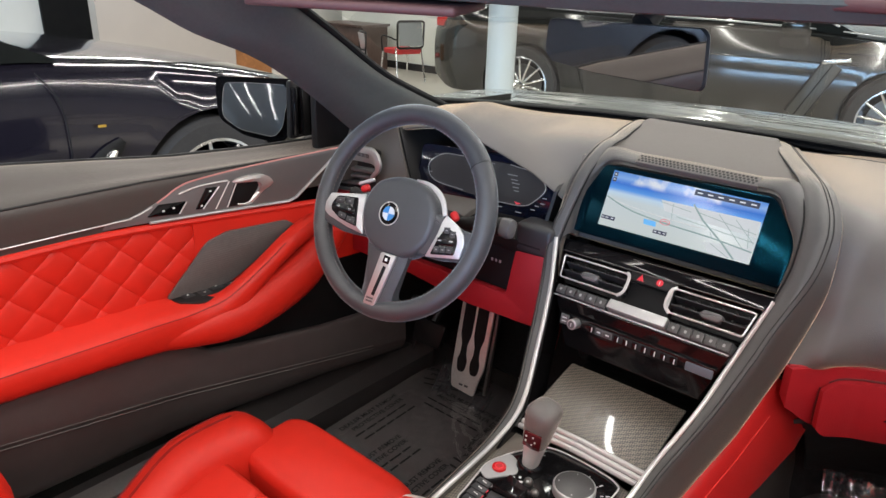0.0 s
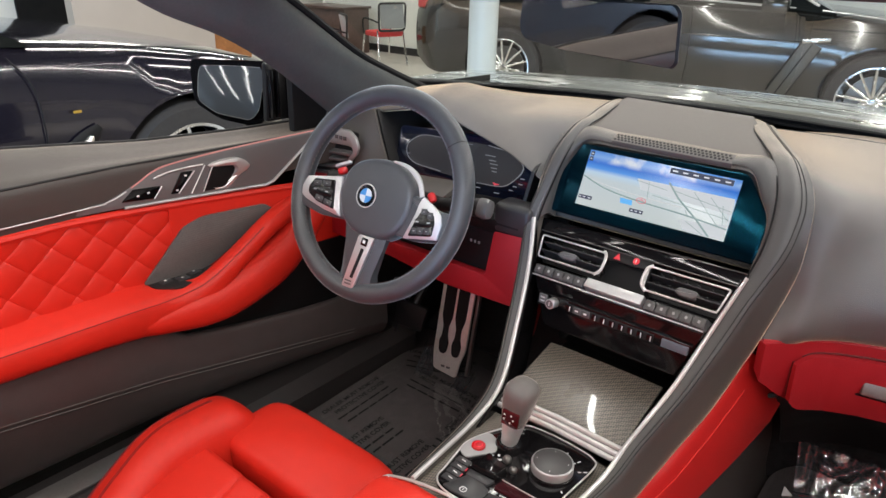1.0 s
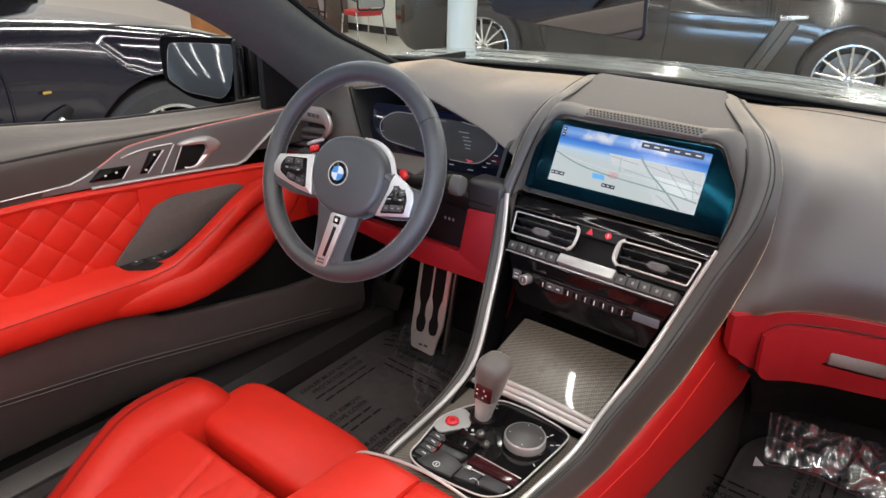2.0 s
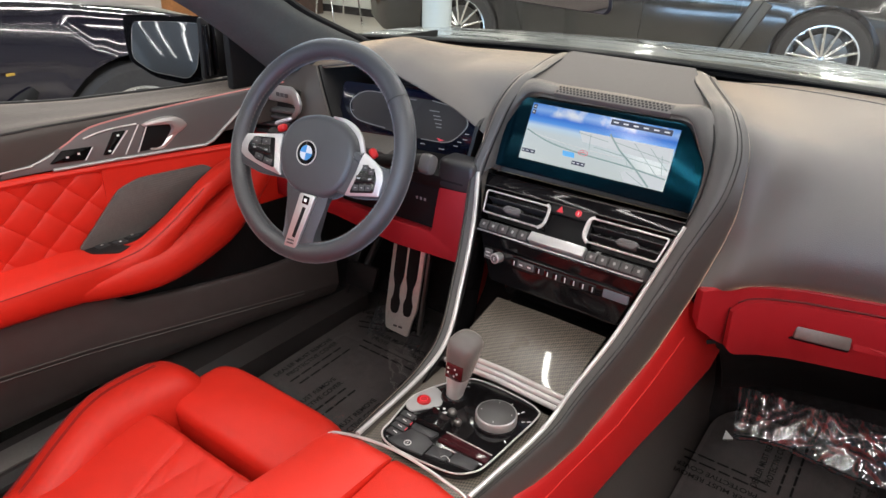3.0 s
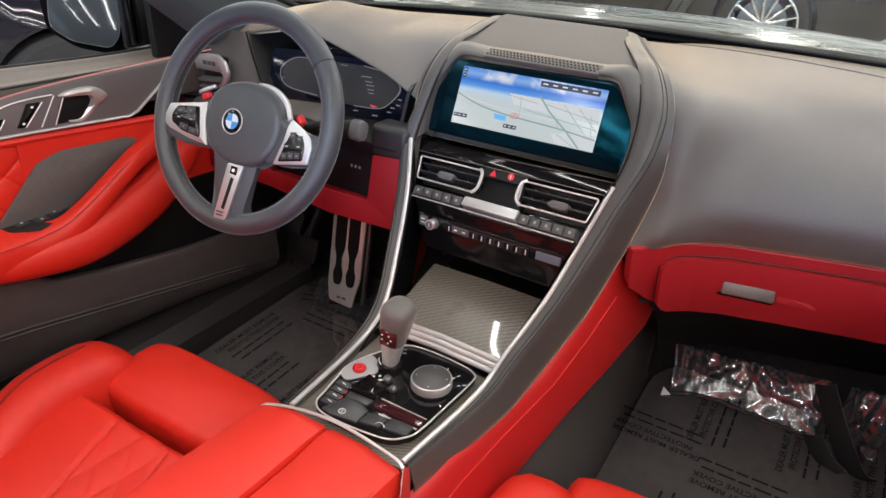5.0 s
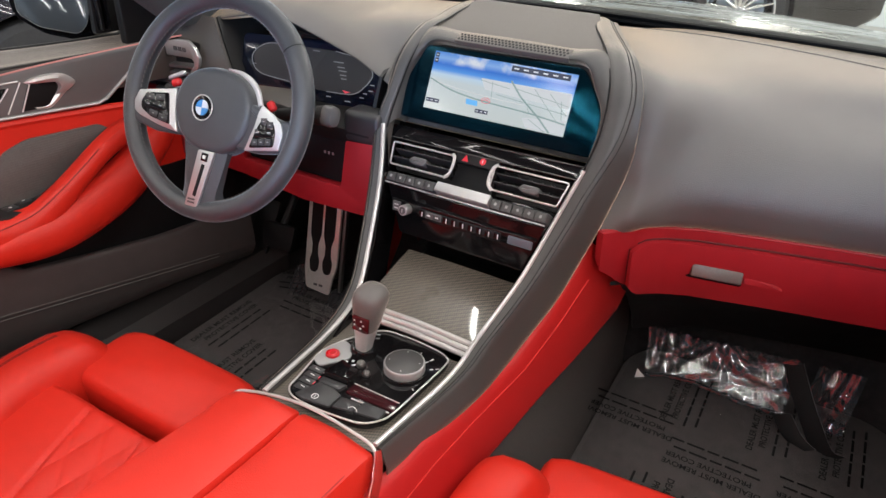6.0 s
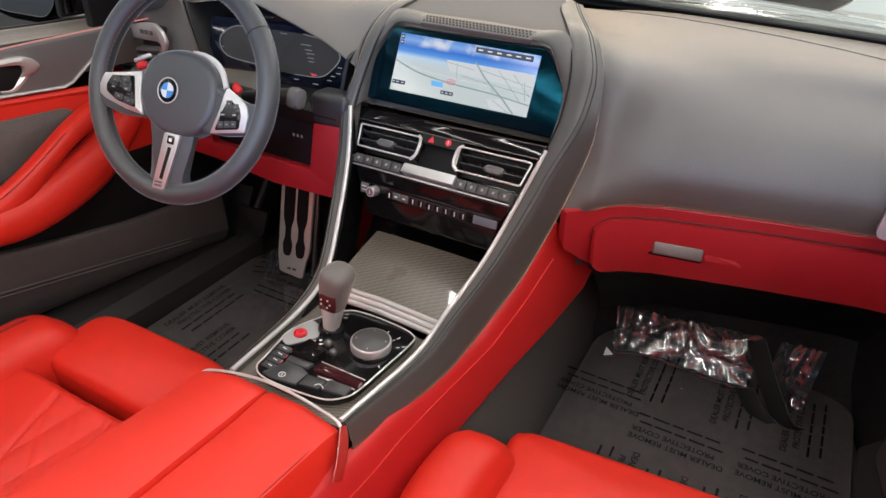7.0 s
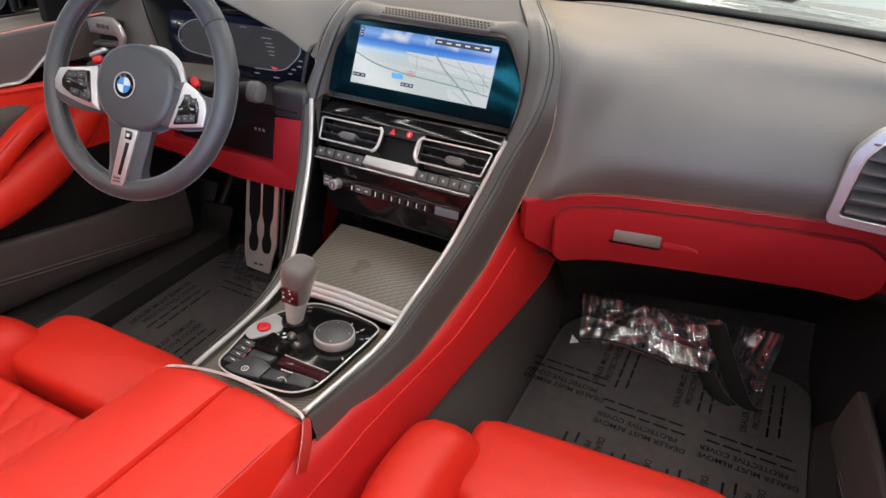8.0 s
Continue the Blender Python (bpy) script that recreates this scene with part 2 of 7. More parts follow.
# unseen wall, dark and glossy so the mirrors reflect darkness
wall_box("wall_south", (-9.2, -12.2, 0.0), (7.2, -12.0, 3.4), GLOSSB, "dark gloss wall closing the unseen back of the showroom")
wall_box("wall_east", (7.0, -12.0, 0.0), (7.2, 8.6, 3.4), DIM_WHITE, "plain white painted wall of the showroom")
wall_box("wall_west", (-9.2, -12.0, 0.0), (-9.0, 8.6, 3.4), WALLN, "plain white painted outer wall of the showroom")
# glowing pane added on the solid wall to go with the blue fill lamp
pane = wall_box("blue_pane", (0.8, -11.985, 0.4), (6.4, -11.955, 3.0), glowing("blue_fill_pane", (0.42, 0.66, 1.0), 0.8), "glowing blue pane added on the unseen south wall for fill")
tagged(pane, "glowing blue pane added on the unseen south wall for fill", "window", kind="structure")
for k in range(5):
    part("mullion", rbox(0.06, 0.05, 2.7, 0.004, m=pose(0.8 + 1.4 * k, -11.93, 1.7)), BLACKP, pane)

# ---- shell of the convertible ----
floor_pan = part("car_floor", rbox(1.66, 1.9, 0.06, 0.01, m=Matrix.Translation((0.04, 0.55, 0.33))), CARPET)
tagged(floor_pan, "dark carpeted floor pan of the convertible", "car floor", kind="structure")


def lip_y(x):
    return lerp([(0.10, 0.99), (0.19, 0.955), (0.214, 0.937), (0.245, 0.975), (0.29, 1.01), (0.332, 1.030), (0.41, 1.052), (0.492, 1.073), (0.628, 1.105), (0.80, 1.12)], x)


def glass_y(x):
    return 1.375 - (0.16 if x > 0 else 0.50) * x * x


# driver's and passenger's parts of the dashboard
dashboard = thing("dashboard", "dark leather dashboard with stitched arches round its screen", "dashboard", pose(0, 1.0, 0.9))


def dash_part(name, bm, mat, label=""):
    ob = part(name, bm, mat, dashboard, label)
    ob.matrix_parent_inverse = pose(0, 1.0, 0.9).inverted()
    return ob




TRIM = [(0.088, 0.548, 0.660), (0.100, 0.70, 0.661), (0.106, 0.775, 0.688), (0.130, 0.845, 0.752), (0.150, 0.90, 0.826), (0.171, 0.940, 0.900)]
ARCH_R = TRIM + [(0.180, 0.965, 0.950), (0.174, 1.00, 1.010), (0.148, 1.05, 1.043), (0.115, 1.12, 1.047), (0.078, 1.20, 1.047), (0.030, 1.32, 1.041), (0.012, 1.375, 1.026)]
ARCH_L = TRIM[:5] + [(0.166, 0.940, 0.900), (0.162, 0.965, 0.950), (0.154, 1.00, 1.010), (0.149, 1.05, 1.043), (0.159, 1.12, 1.047), (0.178, 1.20, 1.048), (0.206, 1.31, 1.042), (0.216, 1.365, 1.026)]


def arch_width(t, side):
    return lerp([(0, 0.020), (0.12, 0.036), (0.25, 0.045), (0.34, 0.053), (0.41, 0.050), (0.50, 0.047), (1.0, 0.045)] if side > 0 else [(0, 0.020), (0.12, 0.036), (0.38, 0.040), (0.50, 0.033), (1.0, 0.036)], t)


def arch_drop(t):
    return lerp([(0, 0.032), (0.083, 0.036), (0.167, 0.055), (0.25, 0.062), (0.333, 0.044), (0.417, 0.040), (0.46, 0.034), (0.56, 0.010), (1.0, 0.006)], t)


def arch_frames(side, curve, n=6):
    """Points along an arch with the direction that stands off its surface, and how far along they are."""
    path = spline([(side * a, b, c) for a, b, c in curve], n)
    out = []
    for i, p in enumerate(path):
        d = (path[min(i + 1, len(path) - 1)] - path[max(i - 1, 0)]).normalized()
        up = Vector((side, 0, 0)).cross(d) * side
        out.append((p, up if up.z > 0 else -up, i / (len(path) - 1)))
    return out


FRAMES_R = arch_frames(1, ARCH_R)


def arch_edge(k):
    """Outer edge of the passenger's arch at the k-th of its control points."""
    p, up, t = FRAMES_R[min(len(FRAMES_R) - 1, round(k * 6))]
    return p + Vector((arch_width(t, 1) - 0.004, 0, 0)) - up * (arch_drop(t) + 0.002)


PAD_EDGE = [arch_edge(k) for k in (4.17, 4.34, 4.5, 5.0, 5.9, 7.3, 9.0, 10.8, 11.7, 12.0)]


def pad_section(x):
    """Section of the passenger's pad from its lower lip to the windshield, away from the arch."""
    y0, y1 = lip_y(max(x, 0.245)), glass_y(x)
    return [(y0 + 0.05, 0.815), (y0 + 0.004, 0.819), (y0 - 0.013, 0.845), (y0 - 0.016, 0.885), (y0 + 0.016, 0.945), (y0 + 0.072, 0.986), (y0 * 0.55 + y1 * 0.45, 1.014), (y0 * 0.2 + y1 * 0.8, 1.031), (y1, 1.038), (y1 + 0.05, 1.02)]


def pad_row(u):
    """One line of the pad from lip to glass: it leaves the arch flush and settles into the plain section."""
    pts = []
    for k, a in enumerate(PAD_EDGE):
        x = a.x + (0.80 - a.x) * u
        y, z = pad_section(x)[k]
        ya, za = pad_section(a.x)[k]
        w = math.exp(-((x - a.x) / (0.075 if k < 4 else 0.10)) ** 2)
        pts.append((x, y + (a.y - ya) * w, z + (a.z - za) * w))
    return spline(pts, 5)


PAD = [pad_row((i / 48) ** 1.35) for i in range(49)]
dash_part("passenger_pad", sheet(PAD, 0.004), DASH)
seam = []
for row in PAD[3:45]:
    for a, b in zip(row[28:44], row[29:45]):
        ya, yb = (lerp([(0.06, 1.342), (0.32, 1.318), (0.42, 1.30), (0.50, 1.28), (0.576, 1.255), (0.64, 1.228), (0.70, 1.19)], q.x) for q in (a, b))
        if a.y < ya and b.y >= yb:
            f = (ya - a.y) / max(1e-6, (ya - a.y) + (b.y - yb))
            seam.append(a.lerp(b, f) + Vector((0, 0, 0.0004)))
dash_part("seam", tube(seam, 0.0009, 5), PANEL)

# middle panel between the arches


def middle_edge(y, side):
    """Where the grey panel ends under an arch."""
    if side > 0:
        return lerp([(1.04, 0.155), (1.12, 0.122), (1.21, 0.082), (1.33, 0.036), (1.42, 0.010)], y)
    return -lerp([(1.04, 0.150), (1.12, 0.163), (1.20, 0.182), (1.31, 0.210), (1.42, 0.225)], y)


rows = []
for y, z in [(p.y, p.z) for p in spline([(0, 1.045, 1.036), (0, 1.09, 1.043), (0, 1.2, 1.047), (0, 1.34, 1.045), (0, 1.41, 1.02)], 5)]:
    x0, x1 = middle_edge(y, -1), middle_edge(y, 1)
    rows.append([(x0 + (x1 - x0) * k / 12, y, z) for k in range(13)])
dash_part("middle_pad", sheet(rows, 0.004), material("grey_dash_panel", (0.092, 0.082, 0.072), 0.6, 0, 0.01, 5000), "flat grey fabric panel behind the screen")

# driver's hood: from the lip over the instruments to the windshield


def hood_lip(x):
    return lerp([(-0.80, 0.985), (-0.66, 0.995), (-0.56, 1.020), (-0.47, 1.038), (-0.40, 1.030), (-0.33, 1.010), (-0.26, 0.988), (-0.20, 0.958), (-0.165, 0.935)], x)


rings = []
for i in range(41):
    x = -0.80 + 0.635 * i / 40
    z0, y1 = hood_lip(x), glass_y(x)
    sec = [(1.05, z0 - 0.012), (0.995, z0 - 0.006), (1.0, z0 + 0.004), (1.04, z0 + 0.022), (1.12, max(z0 + 0.03, 1.038)), (y1 - 0.05, 1.041), (y1 + 0.02, 1.02)]
    rings.append([(x, p.y, p.z) for p in spline([(0, a, b) for a, b in sec], 5)])
dash_part("driver_hood", sheet(rings, 0.004), DASH)


def band(side, curve):
    """The stitched leather band beside the chrome trim, running up into an arch."""
    rings = []
    for p, up, t in arch_frames(side, curve):
        s, w, dr = Vector((side, 0, 0)), arch_width(t, side), arch_drop(t)
        sec = [-up * 0.02, Vector(), s * (w * 0.25) + up * 0.0032, s * (w * 0.5) + up * 0.0028, s * (w * 0.8) - up * dr * 0.45, s * w - up * dr, s * (w * 0.55) - up * (dr + 0.03)]
        rings.append([p + v for v in spline(sec, 3)])
    return sheet(rings, 0.003)


for side, curve in ((1, ARCH_R), (-1, ARCH_L)):
    dash_part("arch", band(side, curve), ARCHL, "stitched leather arch")
    for off, high in ((0.36, 0.66), (0.48, 0.78)):
        pts = []
        for p, up, t in arch_frames(side, curve, 8):
            f = lerp([(0.0, off), (0.38, off), (0.56, high), (1.0, high)], t)
            w, dr = arch_width(t, side), arch_drop(t)
            h = lerp([(0.0, 0.0), (0.25, 0.0032), (0.5, 0.0028), (0.8, -dr * 0.45), (1.0, -dr)], f)
            pts.append(p + Vector((side * w * f, 0, 0)) + up * (h + 0.0006 + (0.0012 if t < 0.5 else 0.0)))
        dash_part("seam", tube(pts, 0.0008, 5), SEAM, "dark stitched seam")
    groove = spline([(side * (a - 0.001), b, c) for a, b, c in curve[5:]], 8)
    dash_part("arch_groove", tube(groove, 0.0014, 6), INK)
# leather surround between the arches and the screen
O = [(-0.166, 0.94, 0.90), (-0.162, 0.965, 0.95), (-0.154, 1.0, 1.010), (-0.148, 1.045, 1.044), (-0.09, 1.056, 1.042), (0.0, 1.058, 1.043), (0.09, 1.056, 1.042), (0.146, 1.045, 1.046), (0.174, 1.0, 1.010), (0.180, 0.965, 0.95), (0.171, 0.94, 0.90)]
I = [(-0.156, 0.962, 0.910), (-0.157, 0.985, 0.965), (-0.149, 1.002, 1.000), (-0.130, 1.016, 1.030), (-0.08, 1.018, 1.032), (0.0, 1.019, 1.033), (0.08, 1.019, 1.034), (0.127, 1.018, 1.033), (0.152, 1.003, 1.002), (0.172, 0.984, 0.968), (0.170, 0.962, 0.912)]
rows = []
for o, n_ in zip(spline(O, 6), spline(I, 6)):
    mid = (o + n_) / 2 + Vector((0, -0.002, 0.003))
    rows.append(spline([o, mid, n_, n_ + Vector((0, 0.02, -0.012))], 4))
dash_part("screen_surround", sheet(rows, 0.003), ARCHL, "leather round the screen, darkened like the arches")

# ---- centre console ----
console = thing("center_console", "carbon-trimmed center console with chrome edges and red sides", "console", pose(0, 0.7, 0.4))


def con(name, bm, mat, label="", parent=None):
    ob = part(name, bm, mat, parent or console, label)
    ob.matrix_parent_inverse = (parent or console).matrix_world.inverted()
    return ob


bpy.context.view_layer.update()
for side in (1, -1):
    path = spline([(side * (a + 0.001), b, c + 0.004) for a, b, c in TRIM], 6)
    con("chrome_edge", tube(path, 0.0036, 8, flat=0.9), CHROME, "bright chrome edge strip")
# carbon deck from the armrest to the chrome strip
deck = [[(-(0.087 + 0.012 * (y - 0.55) / 0.2), y, 0.654), (0.087 + 0.012 * (y - 0.55) / 0.2, y, 0.654)] for y in (0.545, 0.6, 0.66, 0.72, 0.75)]
con("carbon_deck", sheet(deck, 0.01), CARBON, "carbon weave deck")
lid = []
for i in range(9):
    y = 0.755 + 0.15 * i / 8
    z = 0.664 + 0.045 * (i / 8) ** 0.8
    hw = 0.098 + 0.0 * i
    lid.append([(x, y, z + 0.0015 * (1 - (x / 0.1) ** 2)) for x in np.linspace(-hw, hw, 11)])
con("storage_lid", sheet(lid, 0.006), CARBON, "rolled-shut carbon weave lid")
for y, z, w in ((0.7745, 0.6725, 0.0042), (0.766, 0.6685, 0.0044), (0.7575, 0.6645, 0.0042)):
    con("chrome_strip", tube([(-0.098, y, z), (0, y, z + 0.004), (0.1, y, z)], w, 8), CHROME)
# red side panels and carpet skirt
for side in (1, -1):
    rings = []
    for a, b, c, a2, b2, c2 in [(0.098, 0.10, 0.59, 0.150, 0.12, 0.40), (0.103, 0.45, 0.594, 0.156, 0.46, 0.42), (0.113, 0.525, 0.608, 0.158, 0.54, 0.440), (0.119, 0.56, 0.613, 0.159, 0.58, 0.455), (0.125, 0.61, 0.622, 0.159, 0.63, 0.480), (0.131, 0.70, 0.612, 0.158, 0.735, 0.528), (0.143, 0.77, 0.622, 0.170, 0.81, 0.544), (0.154, 0.82, 0.634, 0.182, 0.88, 0.560), (0.172, 0.885, 0.684, 0.205, 0.98, 0.590), (0.190, 0.935, 0.745, 0.225, 1.06, 0.625), (0.198, 0.960, 0.785, 0.235, 1.10, 0.68)]:
        rings.append([(side * q.x, q.y, q.z) for q in spline([(a - 0.014, b, c + 0.015), (a, b, c), (a * 0.6 + a2 * 0.4 + 0.003, b * 0.6 + b2 * 0.4, c * 0.6 + c2 * 0.4), (a2, b2, c2), (a2 - 0.004, b2, c2 - 0.012)], 4)])
    con("red_side", sheet(rings, 0.004), RED_DARK, "red leather side panel")
    con("side_seam", tube([(side * (r[6][0] * side + 0.0008), r[6][1], r[6][2]) for r in rings[1:10]], 0.0011, 5), material("pale_red_piping", (0.56, 0.024, 0.018), 0.5, 0, 0.05, 60))
    rings = []
    for b, tuck in ((0.1, 0.05), (0.56, 0.05), (0.66, 0.012), (0.75, 0.0), (0.9, 0.0), (1.1, 0.0), (1.45, 0.0)):
        rings.append([(side * (a - tuck), b, c) for a, c in ((0.125, 0.60), (0.145, 0.54), (0.175, 0.46), (0.205, 0.38), (0.23, 0.345))])
    con("carpet_skirt", sheet(rings, 0.004), CARPET, "dark carpet skirt")

# armrest
armrest = thing("armrest", "red leather armrest split lengthwise with chrome front edge", "armrest", pose(0, 0.3, 0.6))
bpy.context.view_layer.update()


def arm_half(x0, x_end, spread=0.0, taper=0.0):
    rings = []
    for y, k in ((0.10, 1), (0.3, 1), (0.48, 1), (0.515, 1), (0.530, 0.8), (0.537, 0.35)):
        z1 = 0.662 + 0.03 * max(0.0, (0.54 - y)) * 1.2 - (1 - k) * 0.008
        r = lerp([(0.48, 0.014), (0.52, 0.007)], y)
        xa, x1 = x0 - spread * max(0.0, 0.54 - y), x_end - taper * max(0.0, 0.54 - y)
        bow = 0.012 * (1 - k) * (1 if spread else 0)
        sec = [(xa + bow, 0.56), (xa + bow, z1 - r), (xa + bow + r * 0.3, z1 - r * 0.3), (xa + bow + r, z1), ((xa + x1) / 2, z1 + 0.003), (x1 - r, z1), (x1 - r * 0.3, z1 - r * 0.3), (x1, z1 - r), (x1 + (0.012 if taper else 0.0), 0.575)]
        rings.append([(a, y + 0.012 * (1 - ((a + 0.015) / 0.12) ** 2) * (1 if y > 0.5 else 0), c) for a, c in sec])
    return loft(rings)


con("lid_half", arm_half(-0.129, -0.0285, 0.06), RED, parent=armrest)
con("lid_half", arm_half(-0.0270, 0.094, 0.0, 0.03), RED, parent=armrest)
con("chrome_front", tube(spline([(-0.126, 0.530, 0.657), (-0.115, 0.535, 0.662), (-0.079, 0.5435, 0.667), (-0.033, 0.5495, 0.670), (0.0135, 0.550, 0.670), (0.062, 0.546, 0.669), (0.088, 0.5425, 0.667), (0.098, 0.538, 0.657), (0.1015, 0.533, 0.635)], 5), 0.0022, 8, flat=0.8), CHROME, "bright chrome edge", armrest)
con("chrome_drop", sheet([[(0.0985, 0.552, 0.659), (0.0985, 0.537, 0.668)], [(0.1070, 0.537, 0.629), (0.1070, 0.519, 0.643)], [(0.1130, 0.517, 0.603), (0.1130, 0.499, 0.617)]], 0.002), ALLOY, "flat metal strip", armrest)
con("seam", tube([(0.0870, 0.520, 0.6596), (0.0862, 0.50, 0.6606), (0.0838, 0.42, 0.6634), (0.0808, 0.32, 0.6670), (0.0772, 0.20, 0.6713)], 0.0007, 5), STITCH, "", armrest)
con("base", rbox(0.14, 0.46, 0.16, 0.01, m=Matrix.Translation((-0.030, 0.28, 0.52))), RED_DARK, "", armrest)

# screen
SCREEN = frame_of((0.003, 0.992, 0.975), (1, 0.0, 0), (0, 0.036, 0.083))
display = thing("infotainment_display", "wide glossy infotainment screen showing a pale map", "screen", SCREEN)
panel = round_poly([(-0.138, 0.053), (0.126, 0.056), (0.171, -0.003), (0.169, -0.066), (-0.162, -0.066), (-0.166, -0.012)], 0.008)
SCRGLASS = material("dark_teal_screen_glass", (0.0004, 0.0030, 0.0055), 0.20, 0, 0.05, 20, spec=0.6)
SCRGLASS.node_tree.nodes["Principled BSDF"].inputs["Specular Tint"].default_value = (0.06, 0.62, 1.0, 1)
part("panel", prism(panel, 0.012, pose(0, 0, -0.012), 0.002), SCRGLASS, display, "black glass panel")


def map_material():
    m = bpy.data.materials.new("lit_map")
    m.use_nodes = True
    n, l = m.node_tree.nodes, m.node_tree.links
    b = n["Principled BSDF"]
    co, sep = n.new("ShaderNodeTexCoord"), n.new("ShaderNodeSeparateXYZ")
    l.new(co.outputs["Object"], sep.inputs[0])
    ramp = n.new("ShaderNodeValToRGB")
    mr = n.new("ShaderNodeMapRange")
    mr.inputs["From Min"].default_value, mr.inputs["From Max"].default_value = -0.045, 0.045
    l.new(sep.outputs["Y"], mr.inputs["Value"])
    l.new(mr.outputs[0], ramp.inputs[0])
    e = ramp.color_ramp.elements
    e[0].position, e[0].color = 0.0, (0.62, 0.68, 0.68, 1)
    e[1].position, e[1].color = 1.0, (0.10, 0.30, 0.80, 1)
    for pos, col in ((0.52, (0.60, 0.68, 0.72, 1)), (0.62, (0.55, 0.72, 0.88, 1)), (0.70, (0.10, 0.34, 0.86, 1)), (0.80, (0.03, 0.18, 0.72, 1)), (0.9, (0.25, 0.45, 0.85, 1))):
        q = e.new(pos)
        q.color = col
    cloud = n.new("ShaderNodeTexNoise")
    cloud.inputs["Scale"].default_value, cloud.inputs["Detail"].default_value = 22, 4
    l.new(co.outputs["Object"], cloud.inputs["Vector"])
    cm = n.new("ShaderNodeMapRange")
    cm.inputs["From Min"].default_value, cm.inputs["From Max"].default_value = 0.5, 0.62
    l.new(cloud.outputs["Fac"], cm.inputs["Value"])
    top = n.new("ShaderNodeMapRange")
    top.inputs["From Min"].default_value, top.inputs["From Max"].default_value = 0.026, 0.034
    l.new(sep.outputs["Y"], top.inputs["Value"])
    both = n.new("ShaderNodeMath")
    both.operation = "MULTIPLY"
    l.new(cm.outputs[0], both.inputs[0])
    l.new(top.outputs[0], both.inputs[1])
    mix = n.new("ShaderNodeMix")
    mix.data_type = "RGBA"
    l.new(both.outputs[0], mix.inputs["Factor"])
    l.new(ramp.outputs[0], mix.inputs["A"])
    mix.inputs["B"].default_value = (0.75, 0.8, 0.9, 1)
    l.new(mix.outputs["Result"], b.inputs["Emission Color"])
    b.inputs["Emission Strength"].default_value = 0.84
    b.inputs["Base Color"].default_value = (0.01, 0.01, 0.01, 1)
    b.inputs["Roughness"].default_value = 0.12
    return m


part("map", rbox(0.240, 0.0905, 0.002, 0, m=pose(0, 0.0, 0.0005)), map_material(), display, "lit pale map with blue sky", False)

# ---- steering wheel ----
WHEEL = pose(-0.383, 0.757, 0.936) @ pose(0, 0, 0, 0, 0, 5) @ pose(0, 0, 0, 66) @ pose(0.009, 0.008, -0.015)
RIM_R = 0.1645
wheel = thing("steering_wheel", "black leather three-spoke steering wheel with silver spokes", "steering wheel", WHEEL)
part("rim", tube([(RIM_R * math.cos(a), RIM_R * math.sin(a), 0) for a in (2 * math.pi * i / 96 for i in range(96))], 0.0168, 16, True), RIMLEATHER, wheel, "perforated black leather rim")
hub = [(p.x, p.y) for p in spline([(-0.067, -0.012, 0), (-0.061, 0.026, 0), (-0.038, 0.048, 0), (0.004, 0.058, 0), (0.047, 0.050, 0), (0.076, 0.026, 0), (0.083, -0.012, 0), (0.071, -0.048, 0), (0.038, -0.072, 0), (-0.012, -0.072, 0), (-0.050, -0.050, 0)], 5, True)]
part("hub", prism(hub, 0.040, pose(0, 0, -0.024), 0.012, 4), RIMLEATHER, wheel, "padded airbag cover")

# hood outside
# paint lightened and rippled to imitate the streaky reflections on the hood
HOODP = material("lightened_hood_paint", (0.20, 0.19, 0.165), 0.27, 0.4, 0.3, 14, coat=1.0)
hn, hl = HOODP.node_tree.nodes, HOODP.node_tree.links
wave, wco, wmap, wb_ = hn.new("ShaderNodeTexNoise"), hn.new("ShaderNodeTexCoord"), hn.new("ShaderNodeMapping"), hn.new("ShaderNodeBump")
wmap.inputs["Scale"].default_value = (2.2, 13.0, 6.0)
wave.inputs["Scale"].default_value, wave.inputs["Detail"].default_value = 1.5, 4
wb_.inputs["Strength"].default_value, wb_.inputs["Distance"].default_value = 0.8, 0.014
hl.new(wco.outputs["Object"], wmap.inputs["Vector"])
hl.new(wmap.outputs[0], wave.inputs["Vector"])
hl.new(wave.outputs["Fac"], wb_.inputs["Height"])
hl.new(wb_.outputs[0], hn["Principled BSDF"].inputs["Normal"])
hl.new(wb_.outputs[0], hn["Principled BSDF"].inputs["Coat Normal"])
rings = []
for i in range(25):
    x = -0.9 + 1.8 * i / 24
    rings.append([(x, p.y, p.z) for p in spline([(0, glass_y(x) + 0.13, 1.015 - 0.03 * x * x), (0, 1.7, 1.026 - 0.05 * x * x), (0, 2.0, 0.988 - 0.08 * x * x), (0, 2.4, 0.918 - 0.1 * x * x), (0, 2.75, 0.82 - 0.1 * x * x), (0, 2.9, 0.6)], 6)])
hood = part("car_hood", sheet(rings, 0.01), HOODP)
tagged(hood, "glossy dark grey hood of the convertible", "car hood", kind="structure")

# ---- middle stack: vents, climate controls ----
STACK = frame_of((0, 0.91, 0.845), (1, -0.08, 0.04), (0, 0.593, 0.805))
stack = thing("climate_panel", "gloss black climate control panel with silver switches", "control panel", STACK)
SWITCHG = material("dim_grey_switch", (0.055, 0.053, 0.053), 0.35, 0, 0.1, 60)
GREYBTN = material("grey_switch_plastic", (0.10, 0.098, 0.10), 0.35, 0, 0.1, 60)
part("backing", prism([(-0.178, 0.074), (0.176, 0.074), (0.143, -0.035), (-0.138, -0.035)], 0.01, pose(0, 0, -0.045)), GLOSSB, stack, "", False)
